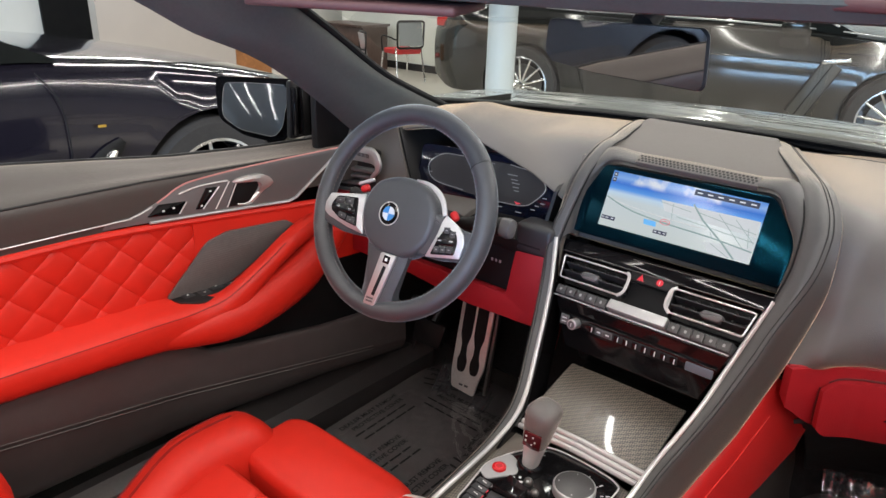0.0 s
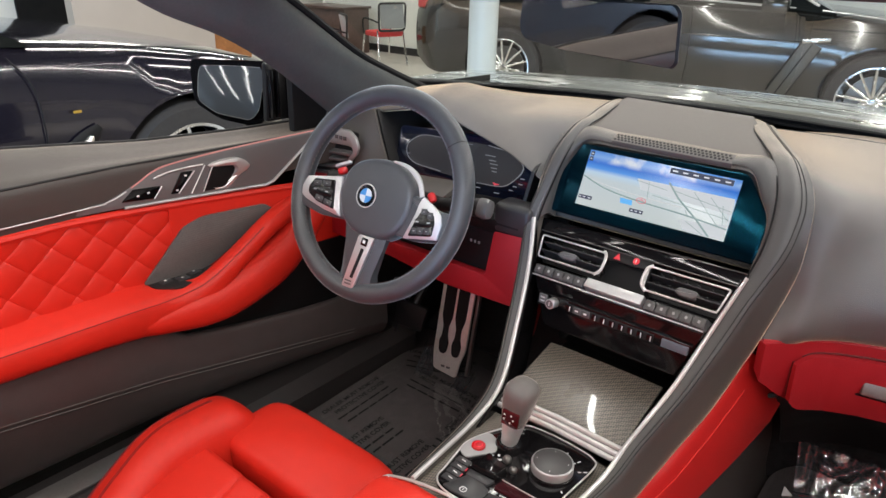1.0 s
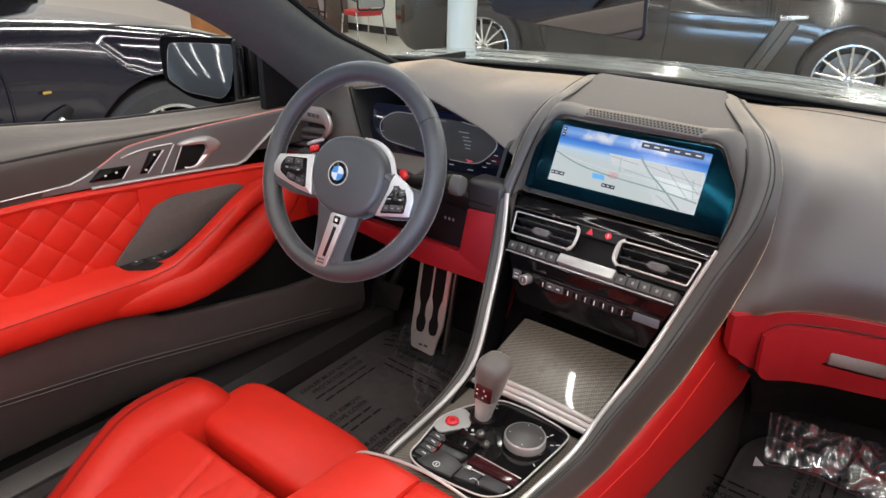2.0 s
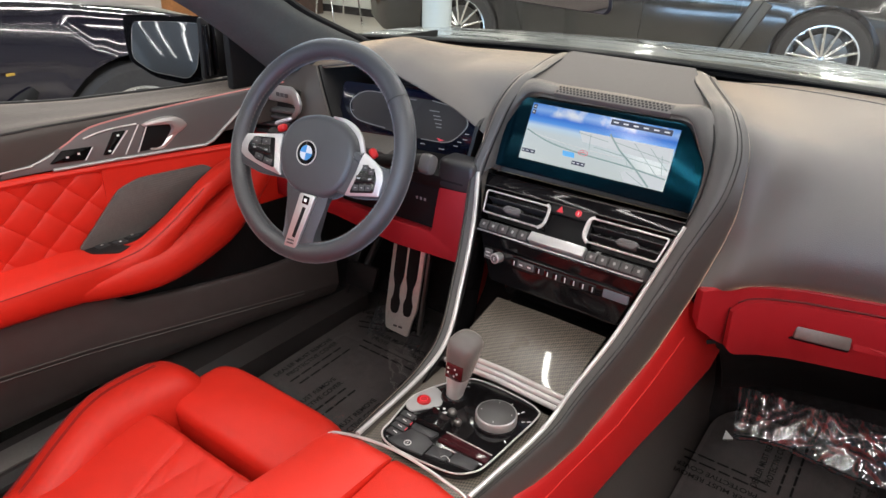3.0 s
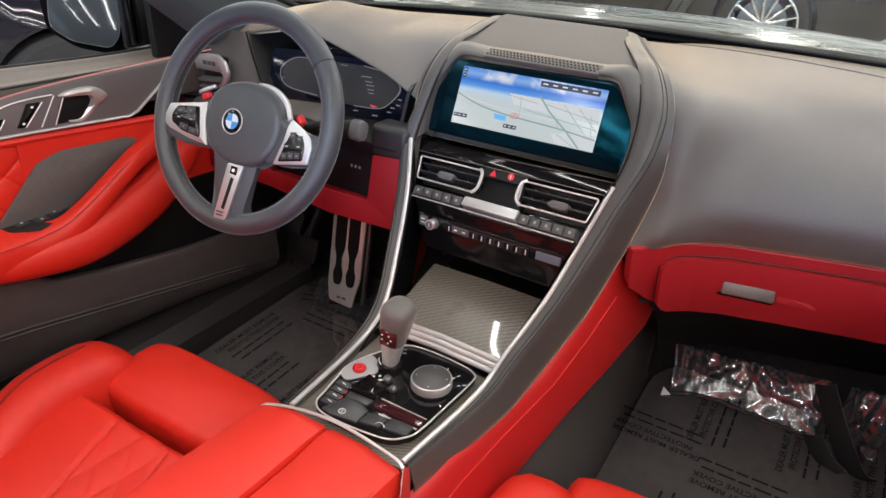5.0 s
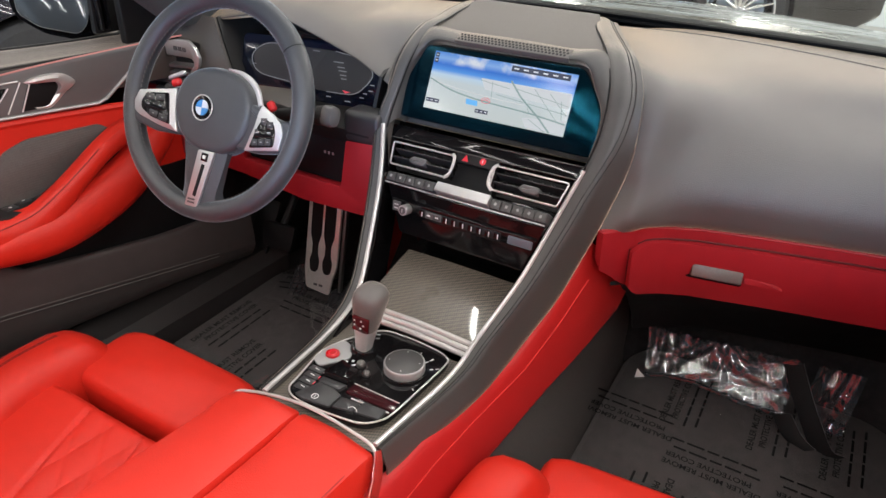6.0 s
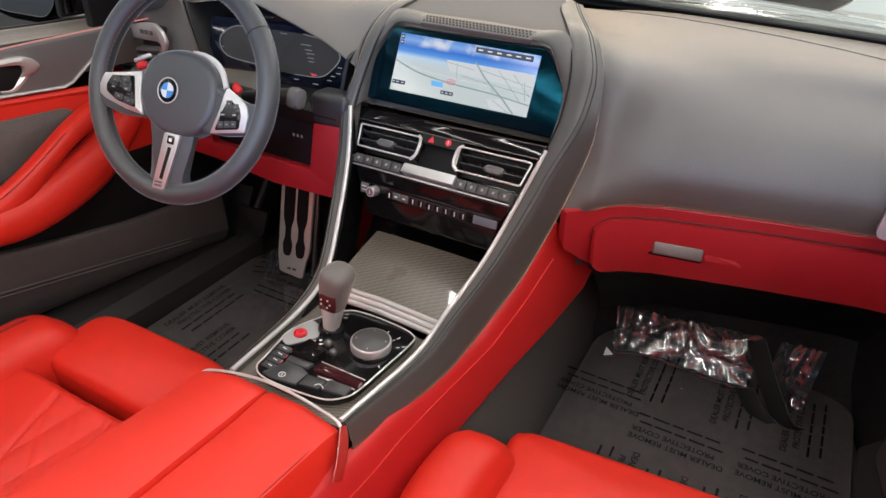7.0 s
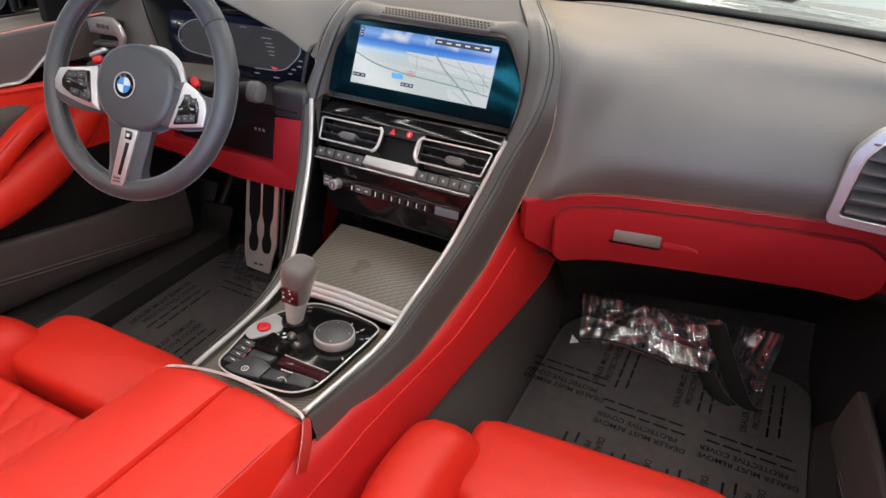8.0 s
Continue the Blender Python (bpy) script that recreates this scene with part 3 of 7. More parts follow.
part("top_strip", prism(round_poly([(-0.176, 0.074), (0.174, 0.074), (0.166, 0.050), (-0.168, 0.050)], 0.004), 0.035, pose(0, 0, -0.036), 0.003), GLOSSB, stack)
part("chrome_line", tube([(-0.168, 0.0515, 0.001), (0.166, 0.0515, 0.001)], 0.0008, 6), GUN, stack)
part("chrome_line", tube([(-0.04, 0.069, 0.0015), (0.172, 0.072, 0.0005)], 0.0008, 6), GUN, stack)
LOWP = pose(0, -0.026, 0, 27) @ pose(0, 0.026, 0)
part("lower_panel", prism(round_poly([(-0.146, -0.026), (0.146, -0.026), (0.118, -0.104), (-0.114, -0.104)], 0.005), 0.035, LOWP @ pose(0, 0, -0.040), 0.003), GLOSSB, stack, "gloss black panel")
# switch ledge left and right of the silver strip
for x0, x1, n in ((-0.146, -0.051, 5), (0.052, 0.146, 5)):
    ledge = part("switch_ledge", rbox(x1 - x0, 0.017, 0.028, 0.002, m=pose((x0 + x1) / 2, -0.013, -0.012)), KEYDARK, stack, "dark grey switch ledge")
    for k in range(n):
        x = x0 + (x1 - x0) * (k + 0.5) / n
        part("switch", rbox((x1 - x0) / n - 0.0025, 0.0135, 0.004, 0.001, m=pose(x, -0.013, 0.0025)), SWITCHG, ledge)
        part("mark", rbox(0.0036, 0.0042, 0.0006, 0, m=pose(x, -0.0125, 0.0046, 0, 0, 20 * (k % 3 - 1))), DIMPRINT, ledge, "", False)
part("silver_strip", rbox(0.098, 0.0165, 0.03, 0.002, m=pose(0.0, -0.0125, -0.009, -14)), SILVER, stack, "bright brushed silver strip")
part("chrome_line", tube([(-0.146, -0.0235, 0.002), (0.146, -0.0235, 0.002)], 0.0011, 6), CHROME, stack)
# middle block with the warning switch
# near-black block stands for the shaded recess between the vents
mid = part("middle_block", prism(round_poly([(-0.031, 0.050), (0.036, 0.050), (0.040, -0.003), (-0.036, -0.003)], 0.004), 0.026, pose(0, 0, -0.040), 0.002), INK, stack)
part("switch_bezel", rbox(0.078, 0.016, 0.006, 0.002, m=pose(0.002, 0.0445, -0.004)), BLACKP, stack)
part("hazard_mark", prism([(-0.0225, 0.040), (-0.0115, 0.040), (-0.017, 0.050)], 0.001, pose(0, 0, -0.001)), REDLAMP, stack, "red warning triangle", False)
part("lock_mark", rod(0.0052, 0.001, 20, m=pose(0.014, 0.0455, -0.0005)), REDLAMP, stack, "round red light", False)
part("mark", rbox(0.0012, 0.005, 0.0006, 0, m=pose(0.014, 0.0455, 0.0003)), ICON, stack, "", False)
# climate bar, on the steeper lower panel
LOWT = LOWP
bar = part("climate_bar", prism(round_poly([(-0.131, -0.046), (0.136, -0.048), (0.131, -0.066), (-0.127, -0.071)], 0.003), 0.006, LOWT @ pose(0, 0, -0.005), 0.0015), GLOSSB, stack, "gloss black switch bar")
part("key_backing", rbox(0.150, 0.0125, 0.003, 0.001, m=LOWT @ pose(0.004, -0.0575, 0.002)), BLACKP, bar)
for k in range(10):
    x = -0.066 + 0.0155 * k
    if k in (1, 2):
        part("key_rim", rbox(0.0148, 0.0112, 0.0022, 0.001, m=LOWT @ pose(x, -0.0575, 0.0038)), GREYBTN, bar)
        part("key", rbox(0.0125, 0.0085, 0.003, 0.001, m=LOWT @ pose(x, -0.0575, 0.0040)), SWITCHG, bar)
        part("mark", rbox(0.0060, 0.0022, 0.0005, 0, m=LOWT @ pose(x, -0.0575, 0.0057)), ICON, bar, "", False)
    else:
        part("key", rbox(0.0085, 0.010, 0.004, 0.001, m=LOWT @ pose(x, -0.0575, 0.0040)), GLOSSB, bar)
        part("mark", rbox(0.0014, 0.0075, 0.0005, 0, m=LOWT @ pose(x + 0.003, -0.0575, 0.0063)), ICON, bar, "", False)
part("end_switch", rbox(0.040, 0.0125, 0.005, 0.0015, m=LOWT @ pose(0.112, -0.0575, 0.002)), material("blue_grey_switch", (0.11, 0.13, 0.16), 0.3, 0, 0.05, 60), bar)
part("end_switch", rbox(0.016, 0.0165, 0.004, 0.0015, m=LOWT @ pose(-0.117, -0.058, 0.0015)), GREYBTN, bar)
for dz in (-0.003, 0.003):
    part("mark", rbox(0.008, 0.0016, 0.0005, 0, m=LOWT @ pose(-0.117, -0.058 + dz, 0.0038)), ICON, bar, "", False)
knob = part("volume_knob", rod(0.0085, 0.016, 28, 0.0012, m=LOWT @ pose(-0.095, -0.058, 0.008)), SILVER, stack, "knurled silver knob")
part("cap", rod(0.0062, 0.001, 24, m=LOWT @ pose(-0.095, -0.058, 0.0163)), GREYBTN, knob)
part("mark", rbox(0.0012, 0.006, 0.0006, 0, m=LOWT @ pose(-0.095, -0.058, 0.0170)), ICON, knob, "", False)


SLATG = material("dark_vent_plastic", (0.022, 0.022, 0.024), 0.42, 0, 0.1, 60)


def stack_vent(x0, x1, inner):
    """One of the two middle vents; inner is the side of its raised chrome bar."""
    v = thing("air_vent", "rectangular air vent with chrome frame and black slats", "air vent", STACK, "middle air vents")
    part("recess", rbox(x1 - x0, 0.042, 0.006, 0, m=pose((x0 + x1) / 2, 0.026, -0.031)), BLACKP, v, "", False)
    ring = round_poly([(x0, 0.044), (x1, 0.044), (x1 - 0.007 * (1 if inner < 0 else 0.3), 0.0075), (x0 + 0.007 * (1 if inner > 0 else 0.3), 0.0075)], 0.004)
    part("frame", tube([(a, b, 0.001) for a, b in ring], 0.0015, 8, True), CHROME, v, "bright chrome frame")
    for k in range(2):
        y = 0.0185 + 0.0135 * k
        part("slat", rbox(x1 - x0 - 0.008, 0.0026, 0.020, 0.0010, m=pose((x0 + x1) / 2, y, -0.011, -16)), SLATG, v)
    for k in range(6):
        part("fin", rbox(0.0016, 0.032, 0.012, 0.0004, m=pose(x0 + (x1 - x0) * (k + 0.7) / 6.4, 0.026, -0.022)), SLATG, v)
    xm = (x0 + x1) / 2 - inner * 0.004
    tab = round_poly([(-0.018, -0.002), (-0.012, 0.0065), (0.014, 0.0065), (0.018, 0.001), (0.012, -0.0065), (-0.010, -0.0065)], 0.003)
    part("tab", prism(tab, 0.016, pose(xm, 0.0215, -0.014), 0.003, 3), GREYBTN, v, "grey thumb tab")
    xe = x1 if inner > 0 else x0
    part("raised_bar", tube(spline([(xe - inner * 0.006, 0.046, 0.002), (xe + inner * 0.001, 0.038, 0.004), (xe + inner * 0.001, 0.016, 0.004), (xe - inner * 0.008, 0.006, 0.002)], 4), 0.0028, 8, flat=0.7), CHROME, v, "raised chrome bar")
    return v


stack_vent(-0.157, -0.034, 1)
stack_vent(0.038, 0.160, -1)

# cubby under the stack
con("cubby_back", rbox(0.23, 0.01, 0.12, 0.003, m=pose(0, 0.945, 0.745, 20)), GLOSSB)
con("cubby_socket", rod(0.012, 0.01, 20, m=pose(0.07, 0.93, 0.755, 110)), BLACKP)
con("cubby_floor", rbox(0.24, 0.22, 0.01, 0.003, m=pose(0, 0.90, 0.655)), BLACKP)
# red plate stands for the red reflection inside the glossy cubby
con("cubby_reflection", rbox(0.12, 0.008, 0.035, 0.002, m=pose(0.02, 0.932, 0.735, 25)), RED_DARK)
for side in (1, -1):
    rings = [[(side * (a - 0.006), b, c - 0.006), (side * (a - 0.006), b + 0.03, c - 0.09)] for a, b, c in TRIM[1:]]
    con("inner_cheek", sheet(rings, 0.004), GLOSSB)

# details of the lit map
ROAD = glowing("grey_green_map_road", (0.25, 0.36, 0.36), 0.9)
ROADL = glowing("pale_map_road", (0.72, 0.74, 0.76), 0.84)
LAND = glowing("pale_map_block", (0.66, 0.70, 0.74), 0.84)
WATER = glowing("blue_map_patch", (0.10, 0.42, 0.85), 1.0)
DARKUI = glowing("dark_map_box", (0.02, 0.03, 0.07), 1.0)
UIW = glowing("white_map_mark", (0.7, 0.75, 0.8), 1.0)
UIR = glowing("red_map_mark", (0.7, 0.05, 0.08), 1.0)


def on_map(name, pts, w, mat, z=0.0022):
    part(name, tube([(x, y, z) for x, y in pts], w, 6, flat=0.1, up=(0, 0, 1)), mat, display)


part("map_block", prism([(-0.03, 0.016), (0.118, 0.017), (0.119, -0.006), (-0.02, 0.0)], 0.0003, pose(0, 0, 0.0016)), LAND, display, "", False)
part("map_block", prism([(0.05, -0.03), (0.119, -0.022), (0.119, -0.044), (0.06, -0.044)], 0.0003, pose(0, 0, 0.0016)), LAND, display, "", False)
on_map("map_road", spline([(-0.118, 0.002), (-0.08, -0.010), (-0.04, -0.016), (0.0, -0.019), (0.06, -0.022), (0.119, -0.028)], 4), 0.0011, ROAD)
on_map("map_road", spline([(-0.118, 0.000), (-0.07, -0.006), (-0.02, -0.010), (0.05, -0.012)], 4), 0.0006, ROADL)
on_map("map_road", [(0.020, 0.020), (0.040, 0.000), (0.075, -0.025), (0.098, -0.044)], 0.0013, ROAD, 0.0026)
for a, b in (((-0.010, 0.014), (-0.006, -0.012)), ((0.03, 0.010), (0.118, -0.002)), ((0.0, -0.004), (0.118, -0.014)), ((0.06, 0.014), (0.105, -0.026)), ((0.085, 0.012), (0.118, -0.016)), ((0.055, -0.014), (0.06, -0.022)), ((0.105, 0.004), (0.112, -0.024)), ((-0.03, 0.013), (0.02, 0.008)), ((0.06, -0.03), (0.09, -0.044))):
    on_map("map_road", [a, b], 0.0004, ROAD)
part("map_water", prism([(-0.048, -0.019), (-0.028, -0.019), (-0.026, -0.027), (-0.046, -0.027)], 0.0003, pose(0, 0, 0.002)), WATER, display, "", False)
part("map_arrow", prism([(-0.022, -0.018), (-0.014, -0.014), (-0.006, -0.018), (-0.014, -0.0155)], 0.0003, pose(0, 0, 0.0024)), UIR, display, "", False)
part("map_arrow_ring", tube([(-0.014 + 0.0075 * math.cos(a), -0.0165 + 0.0042 * math.sin(a), 0.0024) for a in (2 * math.pi * i / 24 for i in range(24))], 0.0004, 5, True), UIR, display)
for x, y, w, h, n in ((0.062, 0.0385, 0.094, 0.0085, 6), (-0.018, -0.034, 0.022, 0.0058, 3), (-0.104, -0.0315, 0.018, 0.006, 2), (-0.1155, 0.0395, 0.006, 0.007, 1), (-0.1155, 0.031, 0.006, 0.007, 1), (-0.1155, -0.0315, 0.006, 0.006, 1)):
    box = part("map_label_box", rbox(w, h, 0.0006, 0, m=pose(x + 0.001, y, 0.0024)), DARKUI, display, "dark box with unreadable marks", False)
    for k in range(n):
        part("mark", rbox(w / n * 0.5, h * 0.22, 0.0004, 0, m=pose(x + 0.001 - w / 2 + w * (k + 0.5) / n, y, 0.0029)), UIW, box, "", False)
# perforated strip behind the screen
grille = dash_part("speaker_strip", rbox(0.190, 0.022, 0.010, 0.002, m=pose(0.006, 1.029, 1.0360, 26)), DASH, "perforated speaker strip")
for r in range(3):
    for c in range(31):
        x = -0.090 + 0.0059 * c + (0.003 if r % 2 else 0)
        hole = part("hole", HOLE if (r or c) else (HOLE := bm_mesh(rod(0.0020, 0.0006, 10), "hole")), INK, grille)
        hole.matrix_basis = pose(0.006, 1.029, 1.0360, 26) @ pose(x, (r - 1) * 0.0056, 0.0051)
dash_part("screen_back", rbox(0.40, 0.02, 0.14, 0.004, m=pose(0, 1.03, 0.955, -23)), DASH)

# ---- controls on the console ----
OVAL = spline([(x, y + 0.65, 0.667) for x, y in [(-0.069, -0.058), (-0.065, -0.080), (-0.048, -0.092), (-0.014, -0.094), (0.027, -0.090), (0.054, -0.084), (0.070, -0.070), (0.078, -0.050), (0.082, 0.010), (0.0845, 0.072), (0.076, 0.087), (0.051, 0.093), (0.002, 0.095), (-0.037, 0.087), (-0.062, 0.050), (-0.078, 0.005), (-0.075, -0.025)]], 5, True)
con("control_plate", prism([(p.x, p.y) for p in OVAL], 0.010, pose(0, 0, 0.656), 0.002), GLOSSB, "gloss black control plate")
con("plate_ring", tube(OVAL, 0.0012, 8, True), CHROME, "bright chrome ring")
con("start_surround", prism(round_poly([(-0.078, 0.632), (-0.060, 0.623), (-0.033, 0.660), (-0.046, 0.682), (-0.066, 0.690), (-0.077, 0.662)], 0.008), 0.003, pose(0, 0, 0.6655), 0.001), DIMPRINT, "dull silver surround")
start = con("start_button", rod(0.0098, 0.004, 28, 0.001, m=pose(-0.0591, 0.6527, 0.670)), REDBTN, "round red start button")
con("mark", tube([(-0.0591 + 0.0055 * math.cos(a), 0.6527 + 0.0055 * math.sin(a), 0.6722) for a in (2 * math.pi * i / 20 for i in range(20))], 0.0006, 5, True), REDLAMP, "", start)
for k in range(4):
    yk = 0.579 + 0.0125 * k
    con("mode_key", rbox(0.022, 0.0108, 0.003, 0.0008, m=pose(-0.0510 - 0.0022 * k, yk, 0.6665)), KEYDARK)
    con("mark", rbox(0.007, 0.0012, 0.0005, 0, m=pose(-0.0500 - 0.0022 * k, yk, 0.6683, 0, 0, -8)), ICON)
    con("mark", rbox(0.0010, 0.0060, 0.0005, 0, m=pose(-0.0405 - 0.0012 * k, yk, 0.6683, 0, 0, 6)), REDLAMP if k in (1, 2) else DIMPRINT)
    con("mark", rbox(0.0060, 0.0012, 0.0005, 0, m=pose(-0.052 - 0.004 * k + 0.030 * (k > 1), 0.704 + 0.008 * k, 0.6665, 0, 0, 30)), DIMPRINT)
for k in range(6):
    a = radians(-38 + 26 * k)
    for rr, ln in ((0.0385, 0.0045), (0.0465, 0.0055)):
        if math.hypot(rr, 0) * math.sin(a) + 0.6773 < 0.738 and 0.044 + rr * math.cos(a) < 0.080:
            con("mark", rbox(ln, 0.0013, 0.0005, 0, m=pose(0.044 + rr * math.cos(a), 0.6773 + rr * math.sin(a), 0.6665, 0, 0, math.degrees(a))), ICON)
con("park_key", prism(round_poly([(-0.050, 0.563), (-0.034, 0.560), (0.004, 0.566), (0.004, 0.592), (-0.034, 0.604), (-0.042, 0.580)], 0.002), 0.004, pose(0, 0, 0.665), 0.0008), KEYDARK, "parking brake key")
con("mark", tube([(-0.0231 + 0.0045 * math.cos(a), 0.5716 + 0.0045 * math.sin(a), 0.6694) for a in (2 * math.pi * i / 18 for i in range(18))], 0.0006, 5, True), ICON)
con("mark", rbox(0.001, 0.004, 0.0005, 0, m=pose(-0.0231, 0.5716, 0.6694)), ICON)
for x0_, x1_, y0_ in ((0.006, 0.034, 0.569), (0.036, 0.070, 0.576)):
    con("long_key", prism(round_poly([(x0_, y0_), (x1_, y0_ + 0.006), (x1_, y0_ + 0.024), (x0_, y0_ + 0.021)], 0.002), 0.004, pose(0, 0, 0.665), 0.0008), KEYDARK)
con("mark", tube(spline([(0.026, 0.577, 0.6694), (0.030, 0.582, 0.6694), (0.037, 0.580, 0.6694), (0.040, 0.577, 0.6694)], 4), 0.0005, 5), ICON)
con("slot", prism(round_poly([(0.004, 0.619), (0.074, 0.619), (0.078, 0.603), (0.004, 0.600)], 0.002), 0.006, pose(0, 0, 0.6625), 0.001), material("dark_red_slot", (0.03, 0.006, 0.008), 0.1, 0, 0.05, 40), "dark reddish slot")
con("slot_edge", tube([(0.004, 0.6205, 0.668), (0.075, 0.6205, 0.668)], 0.0008, 6), CHROME)
con("slot_edge", tube([(0.018, 0.5945, 0.668), (0.074, 0.5985, 0.668)], 0.0010, 6), CHROME)
con("raised_block", prism(round_poly([(-0.040, 0.609), (-0.001, 0.612), (0.001, 0.636), (-0.034, 0.644)], 0.003), 0.016, pose(0, 0, 0.662), 0.002), GLOSSB, "raised gloss black block")
con("block_front", prism(round_poly([(-0.038, 0.596), (-0.004, 0.597), (-0.001, 0.611), (-0.040, 0.608)], 0.002), 0.008, pose(0, 0, 0.662), 0.001), KEYDARK)
for a, b, r_ in ((-0.0125, 0.6558, 0.0066), (0.0055, 0.6437, 0.0056)):
    bead = bmesh.new()
    bmesh.ops.create_uvsphere(bead, u_segments=20, v_segments=10, radius=r_, matrix=pose(a, b, 0.669))
    con("polished_bead", bead, GUN)
for k in range(6):
    con("mark", rbox(0.0034, 0.0036, 0.0005, 0, m=pose(-0.036 + 0.0065 * (k % 3) + 0.002 * (k // 3), 0.650 - 0.006 * (k % 2) + 0.008 * (k // 3), 0.6668, 0, 0, 20)), ICON)

lever = thing("gear_lever", "short gear lever with dark leather top and silver body", "gear lever", pose(-0.031, 0.686, 0.664, -2, 7, 0))
part("boot", rod(0.019, 0.010, 28, 0.003, m=pose(0, 0, 0.004)), GLOSSB, lever)
part("collar", tube([(0.0165 * math.cos(a), 0.0165 * math.sin(a), 0.009) for a in (2 * math.pi * i / 28 for i in range(28))], 0.0016, 6, True), GLOSSB, lever)


def lever_ring(w, d, z, cx=0.0, cy=0.0, n=24):
    return [(cx + w * math.copysign(abs(math.cos(a)) ** 0.75, math.cos(a)), cy + d * math.copysign(abs(math.sin(a)) ** 0.75, math.sin(a)), z) for a in (2 * math.pi * i / n for i in range(n))]


LEVERG = material("grey_lever_leather", (0.105, 0.096, 0.09), 0.45, 0, 0.1, 60, 0.3, 1200, sheen=0.4)
part("body", loft([lever_ring(0.0105, 0.012, 0.008), lever_ring(0.0118, 0.0132, 0.02), lever_ring(0.0150, 0.0162, 0.042), lever_ring(0.0165, 0.0178, 0.052)]), CHROME, lever, "bright silver lever body")
part("grip", loft([lever_ring(0.0160, 0.0172, 0.046), lever_ring(0.0172, 0.0184, 0.052), lever_ring(0.0192, 0.0202, 0.066), lever_ring(0.0212, 0.0222, 0.080, 0, 0.001), lever_ring(0.0226, 0.0240, 0.092, 0, 0.002), lever_ring(0.0220, 0.0236, 0.100, 0, 0.003), lever_ring(0.018, 0.020, 0.106, 0, 0.004), lever_ring(0.010, 0.012, 0.110, 0, 0.005), lever_ring(0.002, 0.002, 0.111, 0, 0.005)]), LEVERG, lever, "smooth grey leather grip")
win = part("shift_window", rbox(0.025, 0.004, 0.026, 0.0015, m=pose(0.003, -0.0198, 0.0620, 8, 0, 10)), material("dark_red_window", (0.06, 0.006, 0.008), 0.08, 0, 0.05, 40), lever, "dark red indicator window")
for k, (a, b) in enumerate(((-0.006, 0.070), (-0.006, 0.062), (0.006, 0.071), (0.010, 0.064), (0.005, 0.058))):
    part("mark", rbox(0.0022, 0.0006, 0.0026, 0, m=pose(a * 0.8, -0.0222 + 0.16 * (a - 0.003) - 0.14 * (b - 0.064), b - 0.002, 8, 0, 10)), ICON, win, "", False)

dial = thing("control_dial", "round control dial with satin silver rim", "control dial", pose(0.044, 0.679, 0.665))
part("base_ring", rod(0.0305, 0.006, 40, 0.002, m=pose(0, 0, 0.003)), GLOSSB, dial)
part("rim", rod(0.0285, 0.014, 48, 0.002, m=pose(0, 0, 0.011)), SILVER, dial, "knurled satin silver rim")
part("top", rod(0.0262, 0.002, 40, 0.0006, m=pose(0, 0, 0.0175)), SWITCHG, dial, "dark grey touch surface")
for a in range(0, 360, 90):
    part("dot", rod(0.0007, 0.0006, 8, m=pose(0.021 * math.cos(radians(a + 20)), 0.021 * math.sin(radians(a + 20)), 0.0187)), ICON, dial, "", False)

# ---- the wheel's hub, spokes and buttons ----
TRIML = [(-0.1426, 0.0016), (-0.1503, -0.0168), (-0.1478, -0.0309), (-0.1367, -0.0374), (-0.090, -0.0479), (-0.0525, -0.0523), (-0.0633, -0.0195), (-0.0661, 0.0145)]
PADL = [(-0.1253, 0.0003), (-0.1346, -0.0153), (-0.1325, -0.0267), (-0.1099, -0.0376), (-0.0694, -0.0436), (-0.0797, 0.0055)]
TRIMR = [(0.0955, 0.0032), (0.0926, -0.0159), (0.0804, -0.0571), (0.1423, -0.0461), (0.1444, -0.0207), (0.1398, -0.0082), (0.1254, 0.0028), (0.1002, 0.0147)]
PADR = [(0.1058, -0.0029), (0.0963, -0.0238), (0.0889, -0.0514), (0.1324, -0.0428), (0.1323, -0.0219), (0.1268, -0.0095)]
